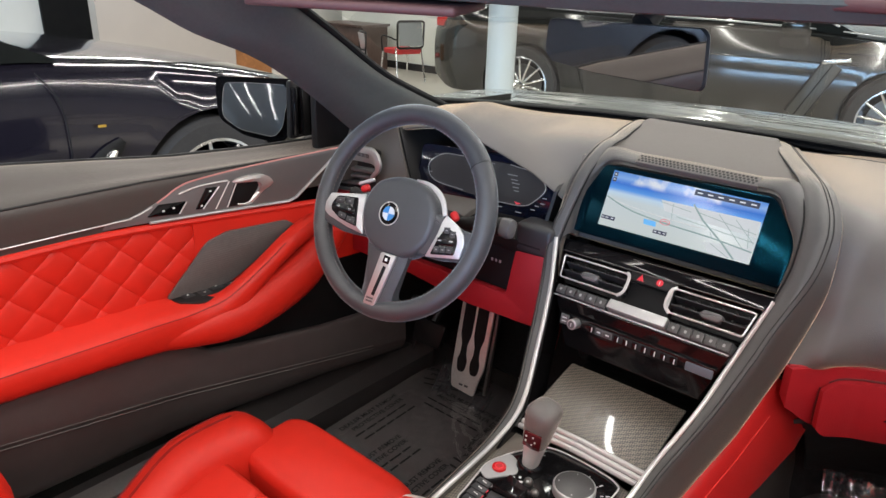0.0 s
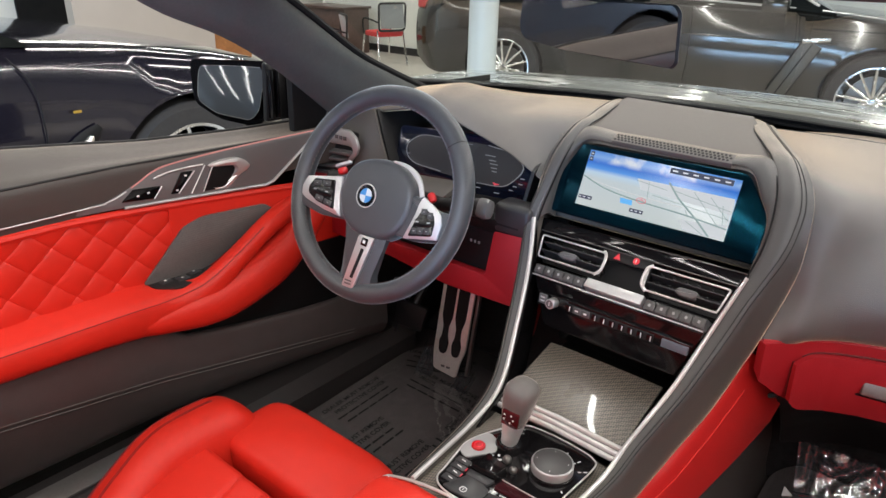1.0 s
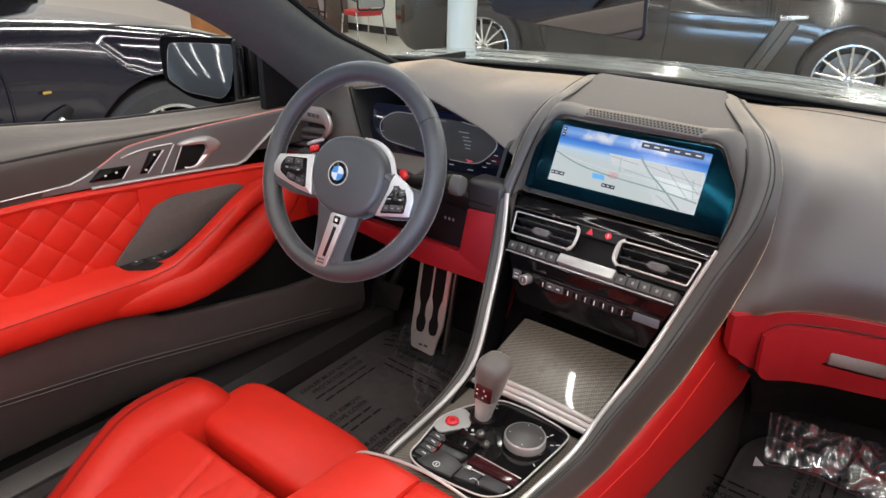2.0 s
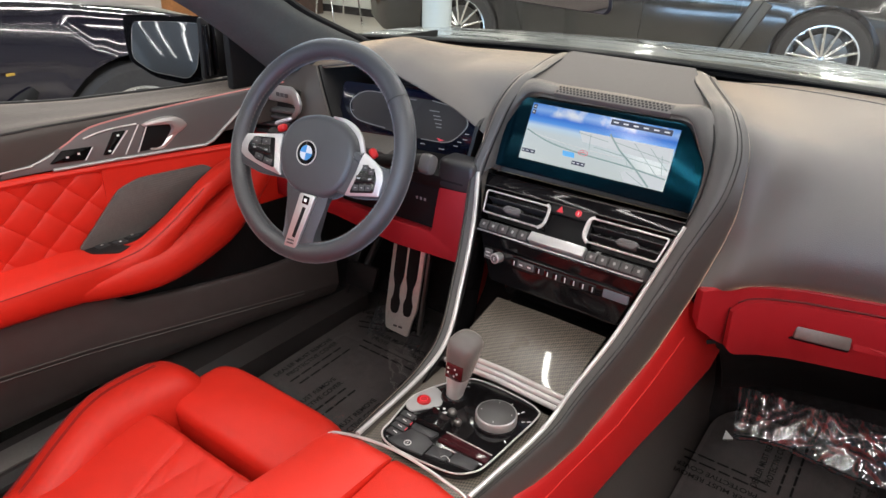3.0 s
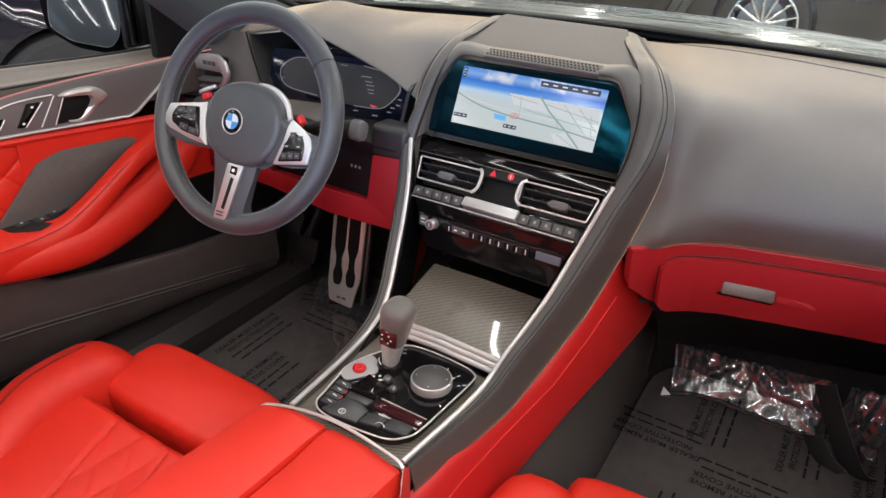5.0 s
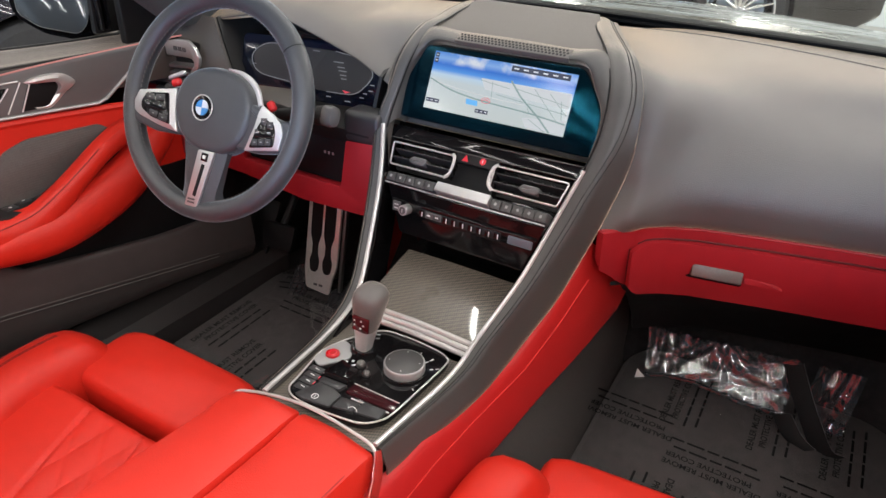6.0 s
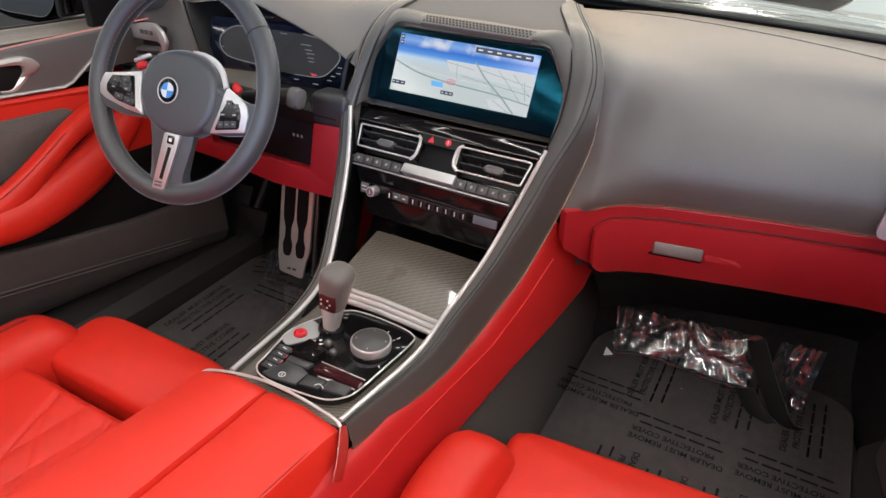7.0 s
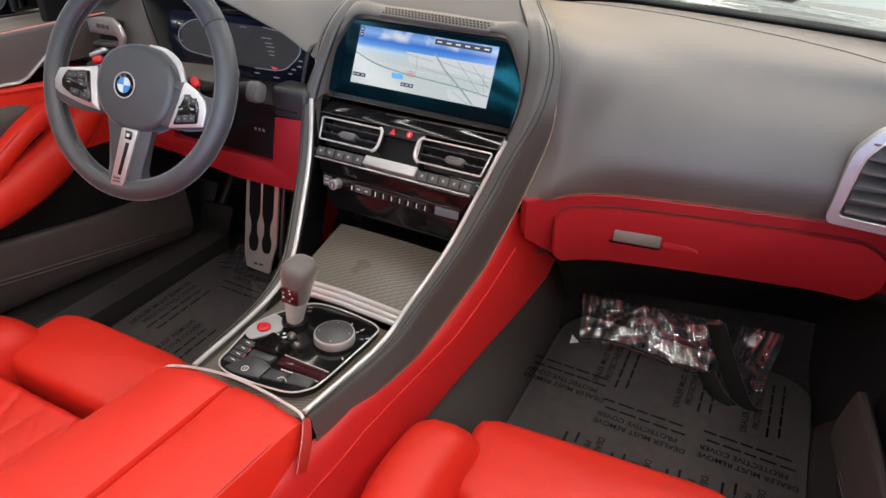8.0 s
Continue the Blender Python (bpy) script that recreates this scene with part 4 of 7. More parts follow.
for sd in (1, -1):
    flip = (lambda pts: pts) if sd > 0 else (lambda pts: [(-x, y) for x, y in pts][::-1])
    part("spoke", prism(flip(round_poly([(0.04, 0.03), (0.088, 0.010), (0.132, -0.002), (0.168, -0.002), (0.168, -0.045), (0.10, -0.058), (0.04, -0.055)], 0.008)), 0.018, pose(0, 0, -0.0075), 0.005, 3), RIMLEATHER, wheel, "leather spoke")
    edge, face_ = (TRIMR, PADR) if sd > 0 else (TRIML, PADL)
    part("spoke_trim", prism(round_poly(edge, 0.0025), 0.004, pose(0, 0, 0.0090), 0.0012, 2), SILVER, wheel, "silver spoke trim")
    if sd > 0:
        outer = spline([(0.0278, 0.0588, 0), (0.0517, 0.0578, 0), (0.0746, 0.0493, 0), (0.0898, 0.0356, 0), (0.1002, 0.0147, 0)], 6)
        inner = spline([(0.0285, 0.0556, 0), (0.054, 0.0512, 0), (0.0731, 0.0405, 0), (0.0848, 0.0288, 0), (0.0935, 0.0110, 0)], 6)
        part("crescent_trim", loft([[(a.x, a.y, 0.009), (a.x, a.y, 0.0125), ((a.x + b.x) / 2, (a.y + b.y) / 2, 0.0134), (b.x, b.y, 0.0125), (b.x, b.y, 0.009)] for a, b in zip(outer, inner)]), SILVER, wheel, "silver crescent beside the hub")
    pad = part("switch_pad", prism(round_poly(face_, 0.004), 0.003, pose(0, 0, 0.0112), 0.001), GLOSSB, wheel, "black switch pad")
    cx = sd * sum(p[0] for p in face_) / len(face_)
    ways = ((-0.009, 0.001), (0.0125, 0.0035), (0.003, -0.0235), (0.0235, -0.0275)) if sd < 0 else ((-0.005, -0.001), (0.007, -0.0045), (-0.015, -0.0335), (-0.0035, -0.0315), (0.008, -0.0295))
    for dx, dy in ways:
        w = 0.0185 if sd < 0 else 0.0108
        place = pose(sd * cx + dx, -0.0075 + dy, 0.0136, 0, 0, 8 if sd > 0 or dy > -0.01 else -8)
        part("switch", rbox(w, 0.0100, 0.0016, 0.0006, m=place), KEYDARK, pad)
        part("mark", rbox(0.0034, 0.0012, 0.0005, 0, m=place @ pose(0, 0, 0.0009)), DIMPRINT, pad, "", False)
    roller = pose(sd * cx + (-0.001 if sd > 0 else 0.005), -0.0255 if sd > 0 else -0.0185, 0.0140, 0, 0, 8 if sd > 0 else 0)
    part("thumb_roller", rbox(0.046 if sd < 0 else 0.033, 0.0115, 0.003, 0.0013, 3, m=roller), GLOSSB, pad, "gloss black thumb roller")
    for dx in (-0.014, 0.012):
        part("mark", rbox(0.006, 0.0022, 0.0006, 0.0002, m=roller @ pose(dx * (1 if sd < 0 else 0.8), 0.001, 0.0016)), DIMPRINT, pad, "", False)
    m = pose(0.106, 0.016, -0.002, 0, 0, -50) if sd > 0 else pose(-0.083, 0.024, -0.002, 0, 0, 24)
    part("mode_button", rbox(0.017, 0.0125, 0.011, 0.0045, 3, m=m), REDBTN, wheel, "small red button")
    if sd < 0:
        part("stem", rbox(0.034, 0.007, 0.008, 0.003, m=pose(-0.086, 0.0355, -0.004, 0, 0, 24)), SILVER, wheel)
    part("shift_paddle", prism(flip(round_poly([(0.06, 0.02), (0.085, 0.016), (0.095, -0.002), (0.092, -0.02), (0.06, -0.02)], 0.008)), 0.005, pose(0, 0, -0.035), 0.0015), BLACKP, wheel, "dark shift paddle")
part("lower_spoke", loft([[(a, -0.045, c) for a, c in ((-0.052, -0.01), (-0.046, 0.006), (-0.010, 0.012), (0.032, 0.012), (0.050, 0.008), (0.055, 0.0))], [(a, -0.085, c) for a, c in ((-0.040, -0.004), (-0.034, 0.006), (-0.006, 0.013), (0.030, 0.013), (0.046, 0.007), (0.044, -0.004))], [(a, -0.130, c) for a, c in ((-0.032, -0.010), (-0.028, 0.005), (-0.012, 0.012), (0.018, 0.012), (0.036, 0.005), (0.036, -0.010))], [(a, -0.163, c) for a, c in ((-0.044, -0.012), (-0.030, 0.004), (-0.013, 0.011), (0.012, 0.011), (0.034, 0.003), (0.050, -0.012))]]), RIMLEATHER, wheel, "leather lower spoke")
LOWM = frame_of((0.001, -0.060, 0.014), (1, 0, 0), (0, 0.1, 0.003))
trim = part("lower_trim", prism(round_poly([(-0.001, -0.010), (0.031, -0.010), (0.011, -0.100), (-0.013, -0.100)], 0.004), 0.006, LOWM @ pose(0, 0, -0.001), 0.0015), SILVER, wheel, "silver lower trim")
part("slot", rbox(0.0065, 0.052, 0.002, 0.0008, m=LOWM @ pose(0.0085, -0.057, 0.0048, 0, 0, -11)), INK, trim)
part("key", rbox(0.013, 0.013, 0.002, 0.001, m=LOWM @ pose(0.0140, -0.020, 0.0052, 0, 0, -4)), GLOSSB, trim)
part("mark", rbox(0.005, 0.005, 0.0006, 0, m=LOWM @ pose(0.0140, -0.020, 0.0065)), ICON, trim, "", False)
for k in range(2):
    part("badge_bar", rbox(0.014, 0.003, 0.0012, 0.0005, m=LOWM @ pose(-0.0005, -0.088 - 0.005 * k, 0.0054)), GREYBTN, trim)
emblem = part("emblem", rod(0.0195, 0.003, 40, 0.0008, m=pose(-0.006, -0.007, 0.0160)), GLOSSB, wheel, "round black badge with blue and white quarters")
part("ring", tube([(-0.006 + 0.0192 * math.cos(a), -0.007 + 0.0192 * math.sin(a), 0.0176) for a in (2 * math.pi * i / 40 for i in range(40))], 0.0010, 6, True), CHROME, emblem)
BLUE = material("badge_blue", (0.03, 0.20, 0.48), 0.3, 0, 0.02, 40)
BWHITE = material("badge_white", (0.55, 0.60, 0.64), 0.3, 0, 0.02, 40)
for q in range(4):
    fan = [(0, 0)] + [(0.0118 * math.cos(radians(90 * q + a)), 0.0118 * math.sin(radians(90 * q + a))) for a in range(0, 91, 15)]
    part("quarter", prism(fan, 0.0012, pose(-0.006, -0.007, 0.0178)), BLUE if q % 2 else BWHITE, emblem, "", False)
# stitching along the rim's inner side
st = bmesh.new()
for i in range(120):
    a = 2 * math.pi * i / 120
    rbox(0.0046, 0.0013, 0.0014, 0, m=pose(0.1483 * math.cos(a), 0.1483 * math.sin(a), 0.0055, 0, 0, math.degrees(a) + 90 + 22), bm=st)
part("stitching", st, material("brown_grey_thread", (0.11, 0.10, 0.095), 0.7, 0, 0.1, 60), wheel, "dull cross stitching", False)
for a in (38,):
    part("seam", tube([(RIM_R * math.cos(radians(a)) + 0.0172 * math.cos(b) * math.cos(radians(a)), RIM_R * math.sin(radians(a)) + 0.0172 * math.cos(b) * math.sin(radians(a)), 0.0172 * math.sin(b)) for b in (2 * math.pi * i / 20 for i in range(20))], 0.0007, 5, True), BLACKP, wheel)

column = thing("steering_column", "black plastic steering column cover with stalks", "steering column", WHEEL)
part("shroud", loft([[(0.045 * math.cos(a), 0.04 * math.sin(a) - 0.012, z) for a in (2 * math.pi * i / 24 for i in range(24))] for z in (-0.24, -0.12, -0.05, -0.03)]), BLACKP, column)
part("stalk", tube([(0.03, 0.0, -0.07), (0.10, 0.014, -0.072), (0.158, 0.021, -0.070)], lambda t: 0.008 + 0.008 * t, 12), BLACKP, column, "right-hand stalk")
part("stalk_tip", loft([lever_ring(0.015, 0.016, 0.0), lever_ring(0.016, 0.017, 0.009), lever_ring(0.014, 0.015, 0.017), lever_ring(0.008, 0.009, 0.020)]), GREYBTN, column, "grey stalk tip").matrix_basis = pose(0.157, 0.021, -0.07, 0, 90, 0)
part("stalk", tube([(-0.03, 0.0, -0.07), (-0.10, 0.008, -0.072), (-0.165, 0.012, -0.070)], lambda t: 0.007 + 0.006 * t, 12), BLACKP, column, "left-hand stalk")

# ---- instrument cluster ----
CLUSTER = frame_of((-0.375, 1.0, 0.945), (1, 0.12, 0), (0, 0.3, 0.95))
cluster = thing("instrument_cluster", "dark digital instrument cluster behind the steering wheel", "instrument cluster", CLUSTER)
part("glass", prism(round_poly([(-0.150, 0.050), (0.12, 0.056), (0.150, 0.030), (0.150, -0.055), (-0.12, -0.045), (-0.150, -0.03)], 0.012), 0.01, pose(0, 0, -0.010), 0.001), material("navy_display_glass", (0.004, 0.006, 0.016), 0.12, 0, 0.05, 20, coat=0.5), cluster, "dark display glass")
# faint grey glow paints in glare on the display's left part
lit = part("glare_area", prism(round_poly([(-0.126, 0.014), (-0.100, 0.038), (-0.02, 0.040), (0.05, 0.040), (0.108, 0.032), (0.129, 0.012), (0.115, -0.016), (0.092, -0.030), (0.03, -0.031), (-0.05, -0.026), (-0.112, -0.018)], 0.012), 0.0006, pose(0, 0, 0.0004)), glowing("grey_glare_glow", (0.010, 0.010, 0.015), 1.0), cluster, "display face with grey glare painted in", False)
# darker sheet covers the right part, where the painted glare ends
part("glare_free_dial", prism(round_poly([(0.034, 0.0395), (0.06, 0.0395), (0.107, 0.0315), (0.1275, 0.012), (0.114, -0.0155), (0.0915, -0.0295), (0.03, -0.0305), (-0.012, -0.0285)], 0.006), 0.0004, pose(0, 0, 0.0008)), glowing("navy_display", (0.0035, 0.0036, 0.0075), 1.0), cluster, "navy right-hand dial, left out of the painted glare", False)
LINE = glowing("pale_display_line", (0.30, 0.31, 0.34), 0.6)
part("dial_line", tube(spline([(-0.05, 0.039, 0.0016), (-0.098, 0.036, 0.0016), (-0.126, 0.012, 0.0016), (-0.108, -0.016, 0.0016), (-0.04, -0.024, 0.0016)], 5), 0.0008, 5), LINE, lit)
part("dial_line", tube(spline([(0.05, 0.040, 0.0016), (0.104, 0.032, 0.0016), (0.128, 0.010, 0.0016), (0.112, -0.016, 0.0016), (0.09, -0.029, 0.0016), (0.04, -0.031, 0.0016)], 5), 0.0008, 5), LINE, lit)
for x, y, w in ((0.058, 0.022, 0.026), (0.064, 0.014, 0.018), (0.068, 0.008, 0.020), (0.070, 0.001, 0.016), (0.072, -0.005, 0.013), (0.01, 0.036, 0.018), (0.045, -0.039, 0.012), (0.085, -0.042, 0.014), (0.118, -0.024, 0.010), (0.128, -0.018, 0.010), (0.130, -0.008, 0.010), (0.112, -0.032, 0.010), (0.075, 0.047, 0.03), (-0.118, -0.002, 0.006)):
    part("mark", rbox(w * 0.8, 0.0016, 0.0005, 0, m=pose(x, y, 0.0018)), LINE, lit, "", False)
part("red_mark", prism([(0.072, -0.024), (0.088, -0.026), (0.078, -0.029)], 0.0006, pose(0, 0, 0.0016)), UIR, lit, "", False)
part("top_box", rbox(0.062, 0.012, 0.014, 0.003, m=pose(-0.005, 0.060, 0.004)), GLOSSB, cluster)

# driver's lower dashboard
dash_part("cavity_back", rbox(0.62, 0.02, 0.18, 0.004, m=pose(-0.49, 1.11, 0.915, -18)), BLACKP)
FACE = ((1.012, 0.988, -0.586), (0.976, 0.972, -0.558), (0.93, 0.958, -0.526), (0.86, 0.945, -0.490))
dash_part("cavity_side", sheet([[(xr, y, z) for z, y, xr in FACE], [(xr + 0.03, 1.11, z) for z, y, xr in FACE]], 0.006), BLACKP)
dash_part("cavity_side", sheet([[(-0.215, 0.955, 0.82), (-0.21, 0.965, 0.90), (-0.205, 0.985, 0.965)], [(-0.23, 1.10, 0.82), (-0.23, 1.10, 0.90), (-0.23, 1.10, 1.0)]], 0.006), BLACKP)
dash_part("driver_face", sheet([[(-0.80 + (xr + 0.80) * k / 8, y, z) for z, y, xr in FACE] for k in range(9)], 0.006), DASH)
dash_part("sill_plate", rbox(0.36, 0.14, 0.03, 0.006, m=pose(-0.37, 1.0, 0.883, 12)), INK)
dash_part("cluster_shelf", rbox(0.17, 0.10, 0.02, 0.006, m=pose(-0.45, 0.985, 0.899, 16)), DASH, "tan leather shelf under the instruments")
dash_part("side_block", rbox(0.075, 0.05, 0.055, 0.010, 3, m=pose(-0.212, 0.955, 0.888)), SLATG)
knee = [(-0.78, 0.875), (-0.50, 0.865), (-0.495, 0.772), (-0.262, 0.772), (-0.247, 0.862), (-0.183, 0.868), (-0.178, 0.728), (-0.35, 0.722), (-0.50, 0.738), (-0.78, 0.745)]
dash_part("knee_panel", prism(round_poly(knee, 0.006), 0.02, pose(0, 0.952, 0.0, 90), 0.004), RED_SHADED, "red leather knee panel")
dash_part("switch_box", rbox(0.25, 0.05, 0.13, 0.006, m=pose(-0.37, 0.975, 0.825)), INK, "black switch box")
for k in range(3):
    dash_part("mark", rbox(0.004, 0.0008, 0.005, 0, m=pose(-0.307 + 0.009 * k, 0.9495, 0.822)), DIMPRINT)
dash_part("under_panel", rbox(1.5, 0.34, 0.02, 0.004, m=pose(0, 1.31, 0.690, -4)), BLACKP)

# driver's side vent
lv = thing("air_vent", "side air vent with silver top bracket", "air vent", pose(-0.66, 0.945, 0.93))
part("recess", rbox(0.125, 0.02, 0.10, 0.008, m=pose(-0.010, 0.012, -0.012, -12)), BLACKP, lv)
part("bracket", prism(round_poly([(-0.060, 0.010), (-0.020, 0.036), (0.020, 0.0455), (0.0535, 0.0476), (0.0712, 0.0351), (0.0789, 0.0166), (0.0727, 0.0), (0.0536, -0.017), (0.0476, -0.0124), (0.0637, 0.0051), (0.0613, 0.0136), (0.0487, 0.0148)], 0.005), 0.008, pose(0, -0.006, 0, 90), 0.002), SILVER, lv, "matte silver bracket with badge bars")
for k in range(3):
    part("badge_bar", rbox(0.010, 0.001, 0.008, 0.0004, m=pose(0.018 + 0.012 * k, -0.0145, 0.029)), GREYBTN, lv)
for x0, z0, x1, z1 in ((-0.045, -0.0065, 0.0602, 0.0011), (-0.060, -0.0220, 0.0500, -0.0125), (-0.062, -0.0400, 0.034, -0.0290), (-0.062, -0.0560, 0.020, -0.0450)):
    slope = math.degrees(math.atan2(z1 - z0, x1 - x0))
    part("slat", rbox(x1 - x0, 0.018, 0.0065, 0.0022, 2, m=pose((x0 + x1) / 2, -0.004, (z0 + z1) / 2 - 0.003) @ pose(0, 0, 0, 0, -slope) @ pose(0, 0, 0, 10)), GREYBTN, lv)

# ---- glove box ----
GUNL = material("brushed_grey_metal", (0.17, 0.16, 0.145), 0.5, 0.7, 0.12, 300)
glove = thing("glovebox", "closed red leather glove box with metal handle", "glove box", pose(0.45, 1.05, 0.75))
bpy.context.view_layer.update()


def gl(name, bm, mat, label=""):
    ob = part(name, bm, mat, glove, label)
    ob.matrix_parent_inverse = pose(0.45, 1.05, 0.75).inverted()
    return ob


def face_rows(x0, x1, z_low, z_top, off, n=90):
    rows = []
    for i in range(n + 1):
        x = x0 + (x1 - x0) * i / n
        za, zb = z_low(x), z_top(x)
        rows.append([(x, lip_y(x) + off + 0.035 * ((zb - z) / 0.12) ** 2, z) for z in np.linspace(za, zb, 9)])
    return rows


def glove_low(x):
    return 0.700 + 0.06 * max(0.0, (0.262 - x) / 0.05) ** 2


gl("surround", sheet(face_rows(0.208, 0.80, glove_low, lambda x: 0.818, 0.006), 0.006), RED_SHADED, "red leather surround")


def lid_low(x):
    return 0.702 + 0.05 * max(0.0, (0.262 - x) / 0.016) ** 2 * 0.5 + 0.04 * max(0.0, (x - 0.685) / 0.03) ** 2


def lid_top(x):
    return 0.800 - 0.02 * max(0.0, (0.272 - x) / 0.026) ** 2 - 0.03 * max(0.0, (x - 0.66) / 0.055) ** 2


gl("lid", sheet(face_rows(0.249, 0.714, lid_low, lid_top, -0.004), 0.009), RED_SHADED, "red leather lid")
gl("lid_gap", tube([(x_, lip_y(x_) - 0.001 + 0.035 * ((0.80 - z_) / 0.12) ** 2, z_) for x_, z_ in ((0.690, 0.703), (0.704, 0.722), (0.713, 0.748), (0.716, 0.765), (0.712, 0.780))], 0.0030, 6), INK)
LIDGAP = material("dark_red_gap", (0.10, 0.004, 0.005), 0.7, 0, 0.1, 50)
gl("lid_groove", tube([(x_, lip_y(x_) - 0.0005, lid_top(x_) + 0.0006) for x_ in np.linspace(0.256, 0.70, 50)], 0.0014, 6), LIDGAP)
gl("lid_groove", tube([(0.2485, lip_y(0.2485) - 0.0005 + 0.035 * ((0.79 - z_) / 0.12) ** 2, z_) for z_ in np.linspace(0.722, 0.785, 12)], 0.0024, 6), LIDGAP)
gl("top_bead", tube([(x, lip_y(x) + 0.003, 0.8175) for x in np.linspace(0.21, 0.80, 40)], 0.0035, 8), RED_SHADED)
HX = frame_of((0.364, lip_y(0.366) + 0.006, 0.757), (0.070, 0.020, -0.004), (0, 0.15, 1))
hd = gl("handle", rbox(0.074, 0.029, 0.012, 0.003, 2, m=HX @ pose(0, 0, 0.0125, -12)), GUNL, "brushed metal handle")
# black plate is set low and left to paint in the handle's shadow
gl("handle_recess", rbox(0.084, 0.036, 0.004, 0.003, m=HX @ pose(-0.003, -0.001, 0.0095)), INK, "black plate for the recess and shadow round the handle")
# silver bead imitates the highlight along the handle's top
gl("handle_glint", tube([HX @ Vector((x_, 0.0148, 0.0155)) for x_ in (-0.034, 0.034)], 0.0010, 6), SILVER, "silver bead for the upper edge's highlight")
lock = part("lock", rod(0.0042, 0.002, 20, m=HX @ pose(-0.012, -0.004, 0.0215)), GUN, hd)
lock.matrix_parent_inverse = pose(0.45, 1.05, 0.75).inverted()
gl("scoop", prism(round_poly([(0.040, 0.004), (0.075, 0.006), (0.098, -0.013), (0.040, -0.013)], 0.006), 0.004, HX @ pose(0, 0, 0.0105), 0.0018), RED_SHADED, "scooped finger recess")

# near-black sheet puts the under-dash shade into its colour
gl("knee_cover", sheet([[(x, lip_y(min(x, 0.78)) + a, z) for a, z in ((0.035, 0.715), (0.09, 0.690), (0.17, 0.62), (0.24, 0.54), (0.27, 0.49))] for x in np.linspace(0.225, 0.80, 12)], 0.006), INK, "lower cover, blackened for the shade under the dash")

# passenger's side vent
pv = thing("air_vent", "corner air vent with bright metal surround", "air vent", pose(0.69, 1.085, 0.90))
outer = [(-0.082, -0.066), (-0.076, 0.040), (-0.052, 0.075), (0.0, 0.092), (0.075, 0.092), (0.09, -0.066)]
inner = [(-0.070, -0.054), (-0.062, 0.034), (-0.045, 0.062), (0.0, 0.074), (0.065, 0.074), (0.078, -0.054)]
ring = bmesh.new()
ro, ri = round_poly(outer, 0.012), round_poly(inner, 0.010)
loft([[(a, -0.012, b) for a, b in ro], [(a, -0.016, b) for a, b in ro], [(a, -0.016, b) for a, b in ri], [(a, 0.004, b) for a, b in ri], [(a, 0.006, b) for a, b in ro]], True, False, True, ring)
part("surround", ring, SILVER, pv, "bright metal surround")
part("inner_ring", tube([(a * 0.985, -0.0165, b * 0.985) for a, b in ri], 0.0016, 6, True), CHROME, pv)
part("recess", rbox(0.125, 0.01, 0.115, 0.004, m=pose(0.006, 0.02, 0.004)), INK, pv)
for k in range(6):
    part("slat", rbox(0.128 + 0.002 * k, 0.030, 0.005, 0.002, m=pose(0.006, -0.002, 0.058 - 0.020 * k, 14)), GREYBTN, pv)
part("tab", rbox(0.026, 0.014, 0.012, 0.003, m=pose(0.035, -0.016, -0.018)), SILVER, pv)

# ---- seats ----


def cushion(w, d, h, r, crown=0.015, n=22, power=6.0):
    """A padded block with rounded rims, standing on z 0."""
    def ring(inset, z, lift=0.0):
        out = []
        for j in range(n * 2):
            a = 2 * math.pi * j / (n * 2)
            c, s = math.cos(a), math.sin(a)
            rr = (abs(c) ** power + abs(s) ** power) ** (-1 / power)
            out.append((rr * c * (w / 2 - inset), rr * s * (d / 2 - inset), z))
        return out
    rings = [ring(0.006, 0.0), ring(0.0, h * 0.4), ring(0.0, h - r)]
    for k in range(1, 7):
        a = k / 6 * math.pi / 2
        rings.append(ring(r * (1 - math.cos(a)), h - r + r * math.sin(a)))
    for k in (0.75, 0.5, 0.25, 0.02):
        rings.append([(x * k, y * k, h + crown * (1 - k * k)) for x, y, z in ring(r, h)])
    return loft(rings)


def diamonds(u, v, pitch_u, pitch_v, depth):
    """Height of a quilted surface whose seams run along two diagonals."""
    p, q = u / pitch_u + v / pitch_v, u / pitch_u - v / pitch_v
    return depth * (abs(math.sin(math.pi * p)) * abs(math.sin(math.pi * q))) ** 0.30


def quilted_seat(w, d, h, mirror):
    """Seat cushion: a slanting quilted strip between two seams, smooth leather beside it."""
    rows, n, m = [], 100, 130
    for i in range(m + 1):
        y = -d / 2 + d * i / m
        lo, hi = -0.024 + 0.36 * (0.19 - y), 0.093 + 0.37 * (0.19 - y)
        row = []
        for j in range(n + 1):
            x = -w / 2 + w * j / n
            edge = min(1.0, (w / 2 - abs(x)) / 0.03, (d / 2 - abs(y)) / 0.02 if y < 0 else (d / 2 - y) / 0.02)
            q = x * mirror
            z = h - 0.022 * (1 - edge) ** 2
            if lo < q < hi:
                u, v = q - 0.36 * (0.19 - y), y + 0.006 * math.sin(q * 70)
                z += diamonds(u, v, 0.056, 0.112, 0.0045)
            else:
                z += 0.0048
            for s_ in (lo, hi):
                z -= 0.0042 * math.exp(-((q - s_) / 0.0035) ** 2)
            row.append((x, y, z))
        rows.append(row)
    return sheet(rows, 0.03)


